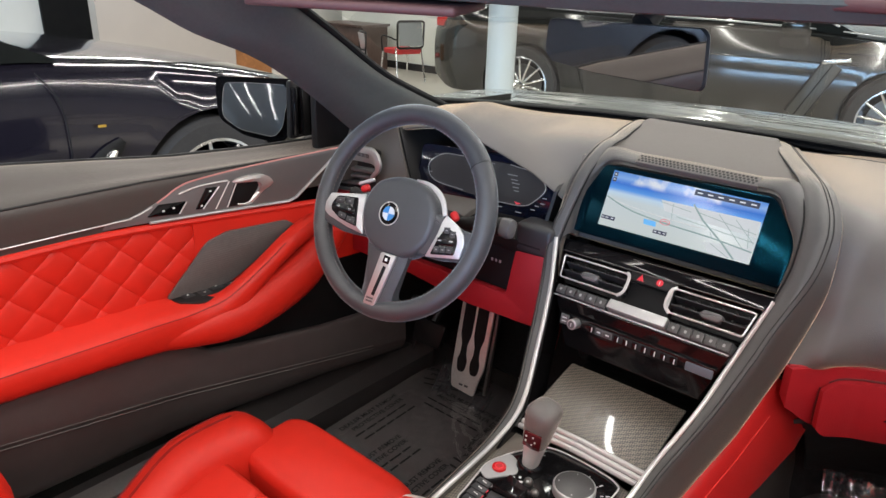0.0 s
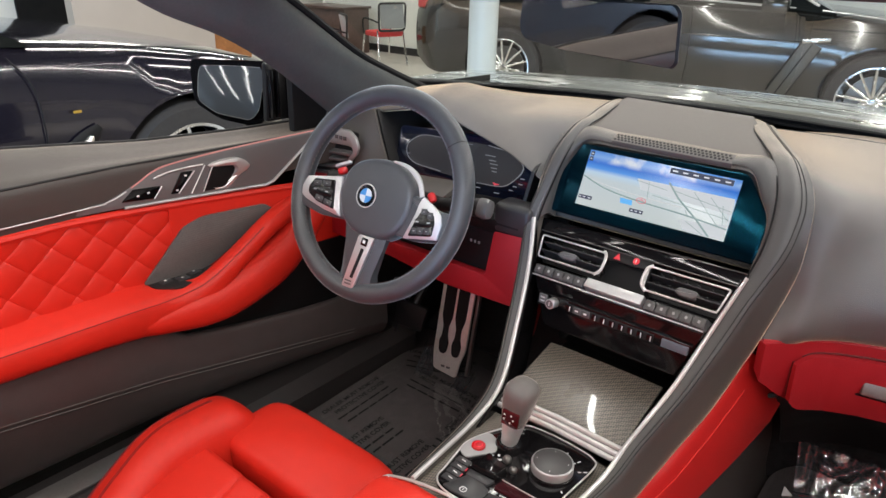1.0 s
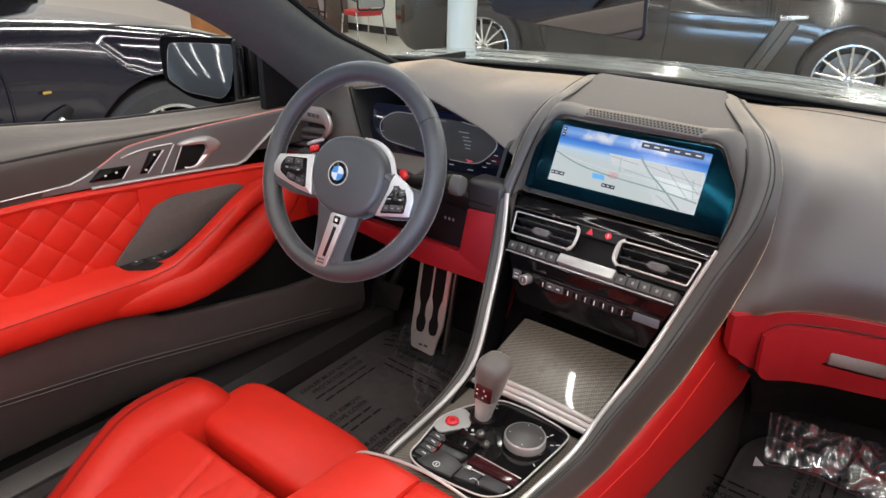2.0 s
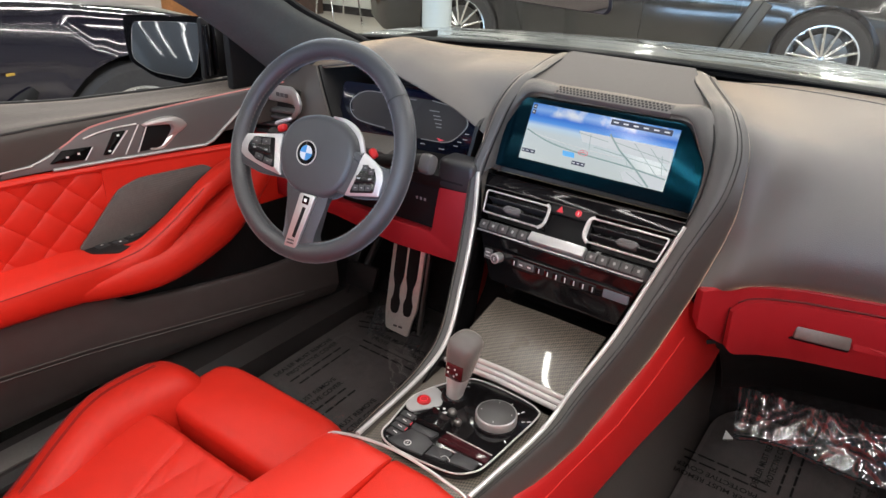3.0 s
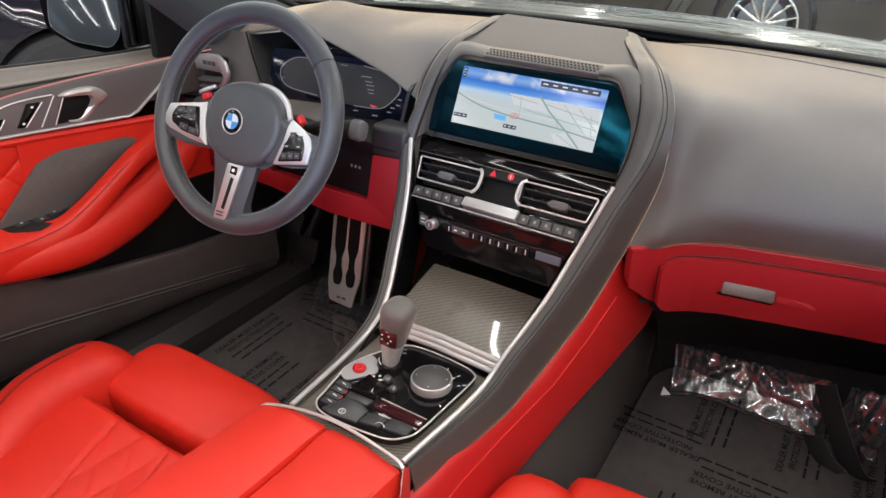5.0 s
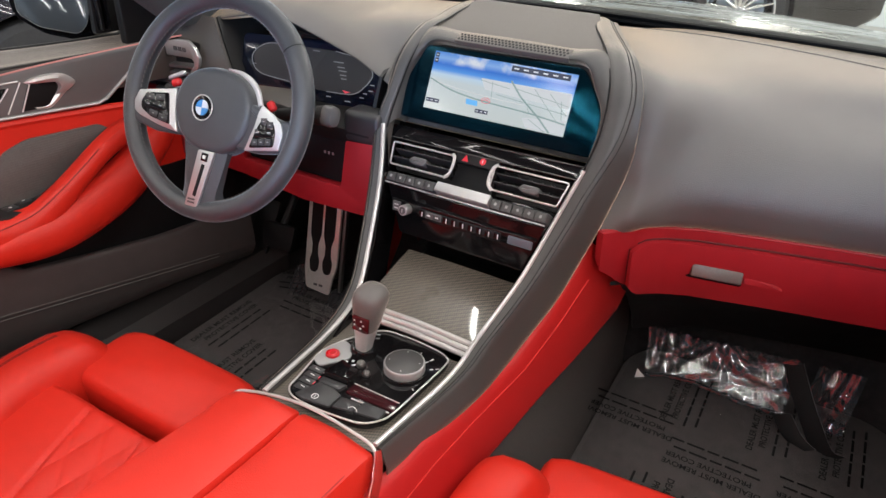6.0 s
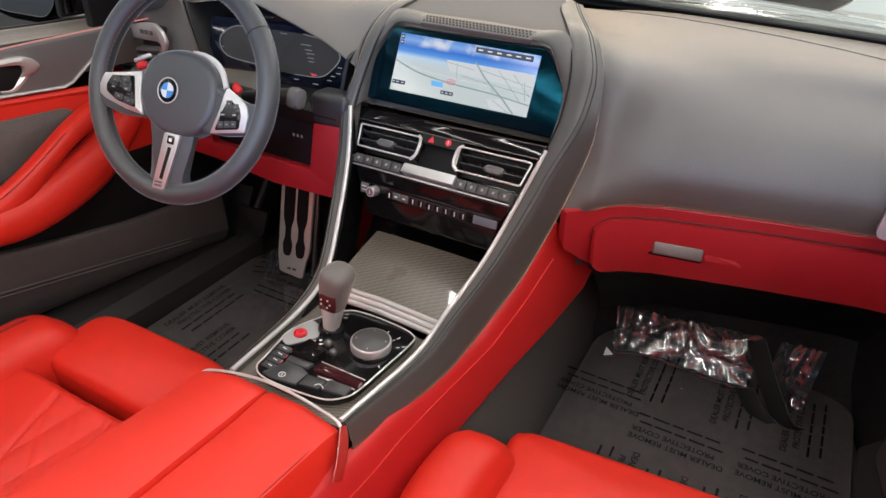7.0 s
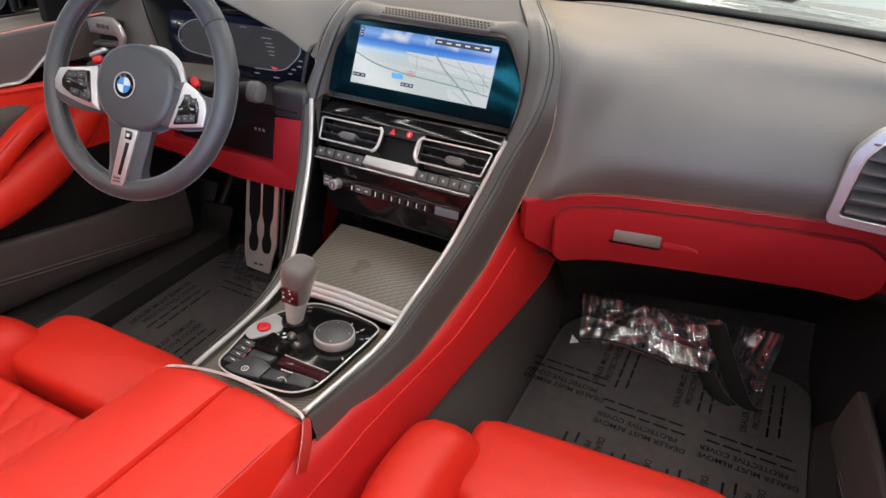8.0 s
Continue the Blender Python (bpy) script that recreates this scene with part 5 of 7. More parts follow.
def bolster_bend(y):
    """How far the bolster leans inwards and sinks towards the backrest."""
    return eased([(-0.62, 0.085), (-0.45, 0.072), (-0.382, 0.055), (-0.316, 0.030), (-0.237, 0.004), (-0.146, 0.0), (-0.08, 0.012), (-0.04, 0.03)], y), eased([(-0.62, 0.070), (-0.45, 0.062), (-0.382, 0.046), (-0.316, 0.024), (-0.237, 0.004), (-0.146, 0.0)], y)


def seat(x, front, label, back=True, by_console=0):
    s = thing("sport_seat", label, "car seat", pose(x, front, 0.378 if by_console else 0.368), "front seats")
    part("thigh_pad", cushion(0.320, 0.144, 0.162, 0.022, 0.008, 26, 5.5) if by_console else cushion(0.375, 0.158, 0.162, 0.024, 0.008, 26, 9.0), RED, s, "smooth red leather thigh pad").matrix_basis = pose(0.012, -0.067, 0.0, 3) if by_console else pose(0.048, -0.069, 0.004, 3, 0, 4.5)
    part("cushion", quilted_seat(0.29, 0.40, 0.150, 1 if by_console else -1), RED, s, "quilted red leather cushion").matrix_basis = pose(0, -0.362, 0.0, 2)
    part("cushion_base", cushion(0.30, 0.42, 0.13, 0.02), RED_DARK, s).matrix_basis = pose(0, -0.37, 0.0)
    for sd in (-1, 1):
        b = bmesh.new()
        rings = []
        for k in range(33):
            t = k / 26 if k < 20 else 0.7692 + 0.2308 * math.sin((k - 20) / 12 * math.pi / 2)
            y = -0.62 + 0.575 * t
            up = (0.188 + 0.010 * math.sin(t * math.pi) + 0.01 * t) * (0.70 if sd == by_console else 1.0) + (0.014 if not by_console and sd < 0 else 0.0)
            w = 0.058
            lean, sink = bolster_bend(y)
            up -= sink
            if t > 0.86:
                q = math.sqrt(max(0.0, 1 - ((t - 0.86) / 0.14) ** 2))
                up, w = 0.03 + (up - 0.03) * (0.12 + 0.88 * q), w * (0.12 + 0.88 * q)
            ring = []
            for j in range(20):
                a = 2 * math.pi * j / 20
                c, sn = math.cos(a), math.sin(a)
                ring.append((sd * (0.165 - lean) + w * math.copysign(abs(c) ** 0.7, c), y, max(0.0, up / 2 + up / 2 * math.copysign(abs(sn) ** 0.75, sn))))
            rings.append(ring)
        bol = part("bolster", loft(rings, bm=b), RED, s, "red leather side bolster")
        if not (sd == by_console):
            part("piping", tube([(sd * (0.194 - bolster_bend(-0.62 + 0.49 * t)[0]), -0.62 + 0.49 * t, 0.0004 + 0.973 * (-bolster_bend(-0.62 + 0.49 * t)[1] + 0.188 + 0.010 * math.sin(t * 0.852 * math.pi) + 0.00852 * t)) for t in np.linspace(0, 1, 20)], 0.0011, 5), STITCH, bol)
        if not (sd == by_console):
            part("piping", tube([(sd * (0.199 - bolster_bend(-0.62 + 0.49 * t)[0]), -0.62 + 0.49 * t, 0.0004 + 0.955 * (-bolster_bend(-0.62 + 0.49 * t)[1] + 0.188 + 0.010 * math.sin(t * 0.852 * math.pi) + 0.00852 * t)) for t in np.linspace(0, 1, 20)], 0.0008, 5), STITCH, bol)
        if by_console and sd != by_console:
            for off, k in ((0.170, 1.0), (0.1735, 0.9988)):
                part("seam", tube([(sd * (off - bolster_bend(-0.62 + 0.49 * t)[0]), -0.62 + 0.49 * t, 0.0004 + k * (-bolster_bend(-0.62 + 0.49 * t)[1] + 0.188 + 0.010 * math.sin(t * 0.852 * math.pi) + 0.00852 * t)) for t in np.linspace(0, 1, 40)], 0.0006, 5), STITCH, bol)
        part("side_cover", rbox(0.012, 0.42, 0.085, 0.005, m=pose(sd * 0.214, -0.36, 0.05)), BLACKP, s, "black plastic side cover")
    part("seat_rail", rbox(0.36, 0.44, 0.03, 0.006, m=pose(0, -0.34, 0.004)), BLACKP, s)
    if back:
        rows = []
        for k in range(13):
            t = k / 12
            yc, zc, wd = -0.56 - 0.28 * t - 0.05 * t * t, 0.15 + 0.62 * t, 0.225 - 0.05 * t
            rows.append([(wd * math.copysign(abs(math.cos(a)) ** 0.6, math.cos(a)), yc + 0.055 * math.copysign(abs(math.sin(a)) ** 0.8, math.sin(a)), zc) for a in (2 * math.pi * i / 24 for i in range(24))])
        part("backrest", loft(rows), RED, s, "red leather backrest")
        for sd in (-1, 1):
            pts = spline([(sd * 0.18, -0.53, 0.17), (sd * 0.185, -0.515, 0.25), (sd * 0.185, -0.56, 0.38), (sd * 0.17, -0.67, 0.58)], 5)
            part("back_bolster", tube(pts, lambda t: 0.036 + 0.016 * math.sin(math.pi * min(1.0, t * 1.3 + 0.1)), 14, up=(0, 1, 0.3)), RED, s, "red leather back bolster")
    return s


seat(-0.372, 0.662, "red leather sport seat with quilted middle, behind the wheel", by_console=1)
seat(0.372, 0.802, "red leather sport seat on the passenger's side")

# ---- doors ----
AMBIENT = glowing("pink_ambient_line", (1.0, 0.36, 0.33), 0.55)
# dash leather copied darker and browner for the weaker light on the doors
LEDGE = material("shaded_ledge_leather", (0.052, 0.044, 0.039), 0.5, 0, 0.06, 30, 0.3, 1000, spec=0.5, sheen=0.35, sheen_tint=(1.0, 0.82, 0.66))
SPKR = material("dark_speaker_weave", (0.096, 0.090, 0.087), 0.6, 0.1, 0.2, 500, 0.6, 1400)
sn, sl = SPKR.node_tree.nodes, SPKR.node_tree.links
rib, rib_co, rib_bump = sn.new("ShaderNodeTexWave"), sn.new("ShaderNodeTexCoord"), sn.new("ShaderNodeBump")
rib.bands_direction, rib.inputs["Scale"].default_value, rib.inputs["Distortion"].default_value = "Z", 75, 1.0
rib_bump.inputs["Strength"].default_value, rib_bump.inputs["Distance"].default_value = 0.28, 0.001
sl.new(rib_co.outputs["Object"], rib.inputs["Vector"])
sl.new(rib.outputs["Fac"], rib_bump.inputs["Height"])
sl.new(rib_bump.outputs[0], sn["Principled BSDF"].inputs["Normal"])
INLAY = material("woven_metal_inlay", (0.17, 0.165, 0.165), 0.42, 0.35, 0.05, 900)


def door(side, label):
    d = thing("vehicle_door", label, "car door", Matrix.Translation((0.100 if side > 0 else 0.0, 0, 0)) @ Matrix.Diagonal((-side, 1, 1, 1)))

    def px(y):
        return -0.714 + 0.09 * max(0.0, y - 0.5)

    def add(name, bm, mat, text="", parent=None):
        if side > 0:
            bmesh.ops.reverse_faces(bm, faces=bm.faces)
        return part(name, bm, mat, parent or d, text)

    def skin(z0, z1, out, y0, y1, n=20, m=8, thick=0.006):
        rows = []
        for i in range(n + 1):
            y = y0 + (y1 - y0) * i / n
            rows.append([(px(y) + out(y, z), y, z) for z in np.linspace(z0(y), z1(y), m + 1)])
        return sheet(rows, thick)

    def flat(pts, depth, off, r=0.004, bevel=0.0015):
        return prism(round_poly([(p[0], p[1]) for p in pts], r), depth, frame_of((-0.714 + off, 0.5, 0.0), (0.09, 1, 0), (0, 0, 1)) @ pose(-0.5, 0, 0), bevel)

    def seam_z(y):
        return 0.6203 - 0.155 * (y - 0.22)

    ledge = []
    for i in range(21):
        y = -0.3 + 1.42 * i / 20
        x = px(y)
        fall = lerp([(0.3, 0.0), (0.6, 0.034), (0.8, 0.042), (1.1, 0.044)], y)
        ledge.append([(p.x, y, p.z) for p in spline([(x + 0.004, 0, 0.90), (x + 0.006, 0, 0.94), (x + 0.001, 0, 0.968), (x - 0.03, 0, 0.985 - fall * 0.5), (x - 0.075, 0, 1.006 - fall), (x - 0.11, 0, 1.008 - fall), (x - 0.125, 0, 0.97 - fall)], 4)])
    add("top_ledge", sheet(ledge, 0.006), LEDGE, "dark leather top ledge")
    add("ledge_seam", tube([(px(y) + 0.0015, y, 0.968) for y in np.linspace(-0.3, 1.08, 30)], 0.0020, 5), BLACKP)
    add("window_seal", tube([(px(y) - 0.118, y, 1.007 - lerp([(0.3, 0.0), (0.6, 0.034), (0.8, 0.042), (1.1, 0.044)], y)) for y in np.linspace(-0.3, 1.10, 30)], 0.005, 6), BLACKP)
    add("outer_panel", skin(lambda y: 0.35, lambda y: 0.94, lambda y, z: -0.135, -0.3, 1.12), PAINTG, "dark grey outer skin")
    # quilted leather
    def quilt(y, z):
        dy, dz = y - 0.3232, z - 0.8609
        p, q = (dy * 0.0316 - dz * 0.0376) / 0.002124, (dy * 0.0312 + dz * 0.0301) / 0.002124
        return 0.0072 * (abs(math.sin(math.pi * p)) * abs(math.sin(math.pi * q))) ** 0.26
    n, m = 320, 80
    rows = []
    for i in range(n + 1):
        y = -0.30 + 0.905 * i / n
        rows.append([(px(y) - 0.006 + quilt(y, z), y, z) for z in np.linspace(0.730, 0.893, m + 1)])
    add("quilted_panel", sheet(rows, 0.006), RED, "diamond-quilted red leather panel")
    add("red_band", skin(lambda y: 0.70, lambda y: lerp([(0.5, 0.895), (0.65, 0.887), (0.85, 0.872), (1.05, 0.86)], y), lambda y, z: 0.002, 0.585, 1.05), RED, "smooth red leather band")
    add("top_bead", tube(spline([(px(y) + 0.004, y, z) for y, z in ((-0.3, 0.893), (0.3, 0.894), (0.45, 0.892), (0.62, 0.882), (0.85, 0.866), (1.04, 0.85))], 5), 0.007, 8), RED)
    lower = []
    for i in range(61):
        y = -0.3 + 1.35 * i / 60
        zl = lerp([(-0.3, 0.700), (0.530, 0.688), (0.552, 0.655), (0.575, 0.638), (0.70, 0.617), (0.83, 0.600), (1.05, 0.588)], y)
        zs, zb = seam_z(y), lerp([(-0.3, 0.500), (0.25, 0.487), (0.64, 0.473), (0.84, 0.464), (1.05, 0.445)], y)
        sec = [(-0.004, zl - 0.05), (0.020, zl - 0.004), (0.031, zl), (0.038, zl - 0.008), (0.046, zs * 0.65 + zl * 0.35), (0.047, zs + 0.004), (0.045, zs - 0.004), (0.036, zs * 0.5 + zb * 0.5), (0.016, zb + 0.006), (-0.02, zb - 0.010)]
        lower.append([(px(y) + p.x, y, p.z) for p in spline([(a, 0, b) for a, b in sec], 4)])
    add("lower_panel", sheet(lower, 0.005), DOORLOW, "dark brown plastic lower panel")
    for dz in (0.0045, -0.0035):
        add("lower_seam", tube([(px(y) + 0.0472, y, seam_z(y) + dz) for y in np.linspace(-0.3, 0.95, 30)], 0.0011, 5), PANEL)
    # flat black sheet puts the open pocket's shade into colour
    add("pocket", flat([(0.50, 0.60), (1.05, 0.55), (1.05, 0.73), (0.62, 0.735), (0.50, 0.71)], 0.004, 0.006, 0.01), INK, "black sheet for the shade in the door pocket")
    # armrest, running up into the pull grip
    rings = []
    for y, o0, o1, zb, zt, lift in ((-0.3, -0.012, 0.071, 0.700, 0.754, 0.012), (0.1, -0.012, 0.071, 0.699, 0.751, 0.012), (0.35, -0.012, 0.072, 0.689, 0.746, 0.014), (0.47, -0.012, 0.073, 0.679, 0.744, 0.014), (0.525, -0.008, 0.074, 0.674, 0.744, 0.010), (0.565, 0.012, 0.075, 0.672, 0.748, 0.004), (0.60, 0.030, 0.076, 0.688, 0.756, 0.0), (0.64, 0.036, 0.077, 0.722, 0.776, 0.0), (0.69, 0.036, 0.076, 0.762, 0.806, 0.0), (0.735, 0.034, 0.073, 0.792, 0.834, 0.0), (0.775, 0.026, 0.066, 0.808, 0.850, 0.0), (0.81, 0.010, 0.050, 0.812, 0.852, 0.0), (0.84, -0.010, 0.025, 0.815, 0.848, 0.0)):
        x, wd, hg = px(y), o1 - o0, zt - zb
        sec = [(0.0, 1.0), (0.35, 1.0), (0.70, 1.0), (0.88, 0.985), (0.965, 0.93), (1.0, 0.80), (0.99, 0.5), (0.94, 0.22), (0.80, 0.04), (0.5, 0.0), (0.2, 0.02), (0.0, 0.12)]
        if wd < 0.07:
            sec = [(0.0, 0.72), (0.14, 0.90), (0.38, 1.0), (0.66, 0.99), (0.87, 0.90), (0.98, 0.70), (1.0, 0.45), (0.95, 0.22), (0.80, 0.06), (0.5, 0.0), (0.2, 0.08), (0.0, 0.35)]
        rings.append([Vector((x + o0 + a * wd, y, zb + b_ * hg + lift * (1 - a) * (1 if b_ > 0.5 else 0))) for a, b_ in sec])
    cols = [spline([r[k] for r in rings], 5) for k in range(len(rings[0]))]
    add("armrest", loft([[c[i] for c in cols] for i in range(len(cols[0]))]), RED, "red leather door armrest and pull grip")
    add("seam", tube([c + Vector((0.0004, 0, 0.0004)) for c in cols[4][:45]], 0.0009, 5), STITCH)
    low = spline([(-0.668, 0.43, 0.706), (-0.656, 0.54, 0.700), (-0.648, 0.64, 0.702), (-0.650, 0.76, 0.735), (-0.660, 0.83, 0.770), (-0.675, 0.90, 0.80)], 5)
    add("grip_base", tube(low, lambda t: 0.002 + 0.034 * math.sin(math.pi * min(1, t * 0.85 + 0.02)) ** 0.7, 14, flat=1.25), RED, "lower red leather sweep")
    # flat black plate stands for the dark hole behind the grip
    add("grip_hole", flat([(0.675, 0.740), (0.71, 0.742), (0.790, 0.775), (0.80, 0.792), (0.77, 0.795), (0.72, 0.775)], 0.012, 0.016, 0.006), INK)
    # loudspeaker cover
    add("speaker_cover", flat([(0.520, 0.752), (0.562, 0.795), (0.605, 0.841), (0.645, 0.853), (0.772, 0.848), (0.792, 0.832), (0.755, 0.812), (0.66, 0.76), (0.61, 0.742)], 0.006, 0.0075, 0.010), SPKR, "dark woven speaker cover")
    sw = add("switch_block", prism(round_poly([(-0.720, 0.524), (-0.680, 0.530), (-0.652, 0.560), (-0.650, 0.600), (-0.692, 0.668), (-0.722, 0.640)], 0.008), 0.012, pose(0, 0, 0.740), 0.002), BLACKP, "black window switch block")
    for k in range(4):
        sxx, syy = -0.690 + 0.010 * (k % 2), 0.556 + 0.028 * k
        add("switch", rbox(0.019, 0.021, 0.003, 0.001, m=pose(sxx, syy, 0.7520)), KEYDARK, "", sw)
        add("mark", rbox(0.004, 0.004, 0.0006, 0, m=pose(sxx, syy, 0.7538)), ICON, "", sw)
    # metal inlay
    inlay = [(-0.3, 0.906), (0.20, 0.905), (0.40, 0.903), (0.511, 0.899), (0.61, 0.894), (0.782, 0.884), (0.800, 0.893), (0.90, 0.965), (0.90, 0.972), (0.713, 0.966), (0.60, 0.958), (0.565, 0.950), (0.535, 0.934), (0.485, 0.914), (0.40, 0.912), (-0.3, 0.914)]
    add("metal_inlay", flat(inlay, 0.006, 0.004, 0.006), INLAY, "dark woven metal inlay")
    top = spline([(px(y) + 0.0098, y, z) for y, z in ((-0.3, 0.915), (0.40, 0.913), (0.485, 0.915), (0.535, 0.935), (0.565, 0.951), (0.60, 0.959), (0.713, 0.967), (0.90, 0.973), (1.04, 0.975))], 5)
    add("ambient_line", tube(top[14:], 0.0013, 6), AMBIENT, "softly glowing pink line")
    add("chrome_tail", tube(top[:14], 0.0012, 6), SILVER)
    add("chrome_line", tube([(px(y) + 0.0105, y, z) for y, z in ((0.511, 0.899), (0.61, 0.894), (0.70, 0.889), (0.778, 0.884), (0.795, 0.889), (0.86, 0.936), (0.90, 0.966))], 0.0030, 8), SILVER, "thin bright metal line")
    for pts in ([(0.5075, 0.9098), (0.5287, 0.9277), (0.5767, 0.9249), (0.5616, 0.9048)], [(0.5917, 0.906), (0.6143, 0.9415), (0.6353, 0.9403), (0.6047, 0.905)]):
        kb = add("key_block", flat(pts, 0.004, 0.009, 0.002), GLOSSB, "black key block")
        cx, cz = sum(p[0] for p in pts) / 4, sum(p[1] for p in pts) / 4
        steep = 1.3 if pts[0][0] > 0.55 else 0.1
        for k in (-1, 1):
            my, mz = cx + k * 0.009, cz + k * 0.009 * steep
            add("mark", flat([(my - 0.002, mz - 0.0015), (my + 0.002, mz - 0.0015), (my + 0.002, mz + 0.0015), (my - 0.002, mz + 0.0015)], 0.0006, 0.0132, 0.0005, 0), ICON, "", kb)
    # release handle: a dark bowl under a bright cap with a slanting leg
    add("handle_bowl", flat([(0.650, 0.8985), (0.668, 0.8975), (0.695, 0.8985), (0.7175, 0.926), (0.7145, 0.938), (0.690, 0.9425), (0.672, 0.943)], 0.003, 0.0085, 0.006), INK, "dark handle bowl")
    outer = spline([(0, y, z) for y, z in ((0.664, 0.9440), (0.6754, 0.9485), (0.7018, 0.9510), (0.7261, 0.9475), (0.7406, 0.9343), (0.7376, 0.9258), (0.7271, 0.9164), (0.6983, 0.8957), (0.6746, 0.8969))], 4)
    inner = spline([(0, y, z) for y, z in ((0.668, 0.9405), (0.6802, 0.9405), (0.7000, 0.9395), (0.7125, 0.9368), (0.7170, 0.9300), (0.7150, 0.9235), (0.7080, 0.9150), (0.6885, 0.9020), (0.6700, 0.9030))], 4)
    rings = []
    for i, (a, b) in enumerate(zip(outer, inner)):
        rise = 0.0125 + 0.0105 * math.sin(math.pi * min(1.0, i / 24)) ** 0.6 if i < 24 else 0.0125
        mid = (a + b) / 2
        rings.append([(px(a.y) + 0.009, a.y, a.z), (px(a.y) + rise - 0.002, a.y, a.z), (px(mid.y) + rise, mid.y, mid.z), (px(b.y) + rise - 0.003, b.y, b.z), (px(b.y) + 0.009, b.y, b.z)])
    add("release_handle", loft(rings), CHROME, "bright chrome release handle")
    for ya, za, yb, zb in ((0.5616, 0.9048, 0.5766, 0.9239), (0.6047, 0.905, 0.6376, 0.9399), (0.6277, 0.8997, 0.6577, 0.9463), (0.650, 0.8985, 0.673, 0.944)):
        add("bright_edge", tube([(px(ya) + 0.0125, ya, za), (px(yb) + 0.0125, yb, zb)], 0.0011, 6), CHROME)
    # chrome bar put in for a bright highlight on the inlay
    add("highlight_bar", tube(spline([(px(y) + 0.0115, y, z) for y, z in ((0.5648, 0.9397), (0.593, 0.9459), (0.626, 0.9480), (0.655, 0.9478))], 4), 0.0014, 6), CHROME)
    return d


door(-1, "closed driver's door with quilted red leather and metal inlay")
door(1, "closed passenger's door with quilted red leather and metal inlay")

# unseen wall added to keep light off the footwells and reflect red
rear = part("rear_light_block", rbox(1.56, 0.05, 0.56, 0.02, m=pose(0.04, -0.325, 0.62)), RED_DARK)
tagged(rear, "unseen red wall added behind the seats to block light and reflect red", "bulkhead", kind="structure")

# ---- floor, sills, mats ----
SILLP = material("dark_sill_plastic", (0.026, 0.023, 0.023), 0.5, 0, 0.15, 40, 0.25, 900, spec=0.4)
SILLM = material("brushed_sill_metal", (0.19, 0.18, 0.175), 0.5, 0.4, 0.12, 200)
for side in (-1, 1):
    wide = 0.10 if side > 0 else 0.0
    sill = part("sill", loft([[(side * a + wide, y, c) for a, c in ((0.62, 0.36), (0.615, 0.42), (0.64, 0.45), (0.72, 0.452), (0.74, 0.40), (0.72, 0.36))] for y in (-0.3, 0.3, 0.8, 1.15)]), SILLP)
    tagged(sill, "dark plastic door sill with brushed strip", "door sill", kind="structure")
    part("sill_strip", rbox(0.05, 0.7, 0.004, 0.001, m=pose(side * 0.67 + wide, 0.10, 0.4535)), SILLM, sill, "brushed dark strip")
    kick = part("kick_panel", sheet([[(side * 0.74 + wide, 0.95, 0.34), (side * 0.74 + wide, 0.95, 0.55), (side * 0.75 + wide, 0.97, 1.0)], [(side * 0.70 + wide * 0.5, 1.15, 0.34), (side * 0.71 + wide * 0.5, 1.15, 0.55), (side * 0.72 + wide * 0.5, 1.15, 1.02)], [(side * 0.66, 1.5, 0.34), (side * 0.68, 1.5, 0.55), (side * 0.68, 1.5, 1.02)]], 0.006), BLACKP)
    tagged(kick, "black plastic side of the footwell", "kick panel", kind="structure")
fw = part("firewall", sheet([[(x, y, z) for y, z in ((1.27, 0.360), (1.35, 0.40), (1.45, 0.52), (1.48, 0.72), (1.47, 1.0))] for x in np.linspace(-0.78, 0.78, 9)], 0.01), SHADECARPET)
tagged(fw, "footwell bulkhead, its carpet blackened for the shade there", "bulkhead", kind="structure")


def words(text, size):
    cu = bpy.data.curves.new("words", "FONT")
    cu.offset = 0.0003
    cu.body, cu.size, cu.align_x, cu.align_y = text, size, "CENTER", "CENTER"
    ob = bpy.data.objects.new("words", cu)
    me = bpy.data.meshes.new_from_object(ob)
    bpy.data.objects.remove(ob)
    me.materials.clear()
    me.materials.append(INK)
    return me


bars = bmesh.new()
for k, (a, b) in enumerate(((-0.088, 0.03), (-0.052, 0.032), (-0.014, 0.024), (0.016, 0.036), (0.058, 0.026))):
    rbox(b, 0.005, 0.0004, 0, m=pose(a + b / 2, 0, 0), bm=bars)
W1, W2, W3 = words("DEALER MUST REMOVE", 0.0185), words("PROTECTIVE COVER", 0.0185), bm_mesh(bars, "print_bars", False)


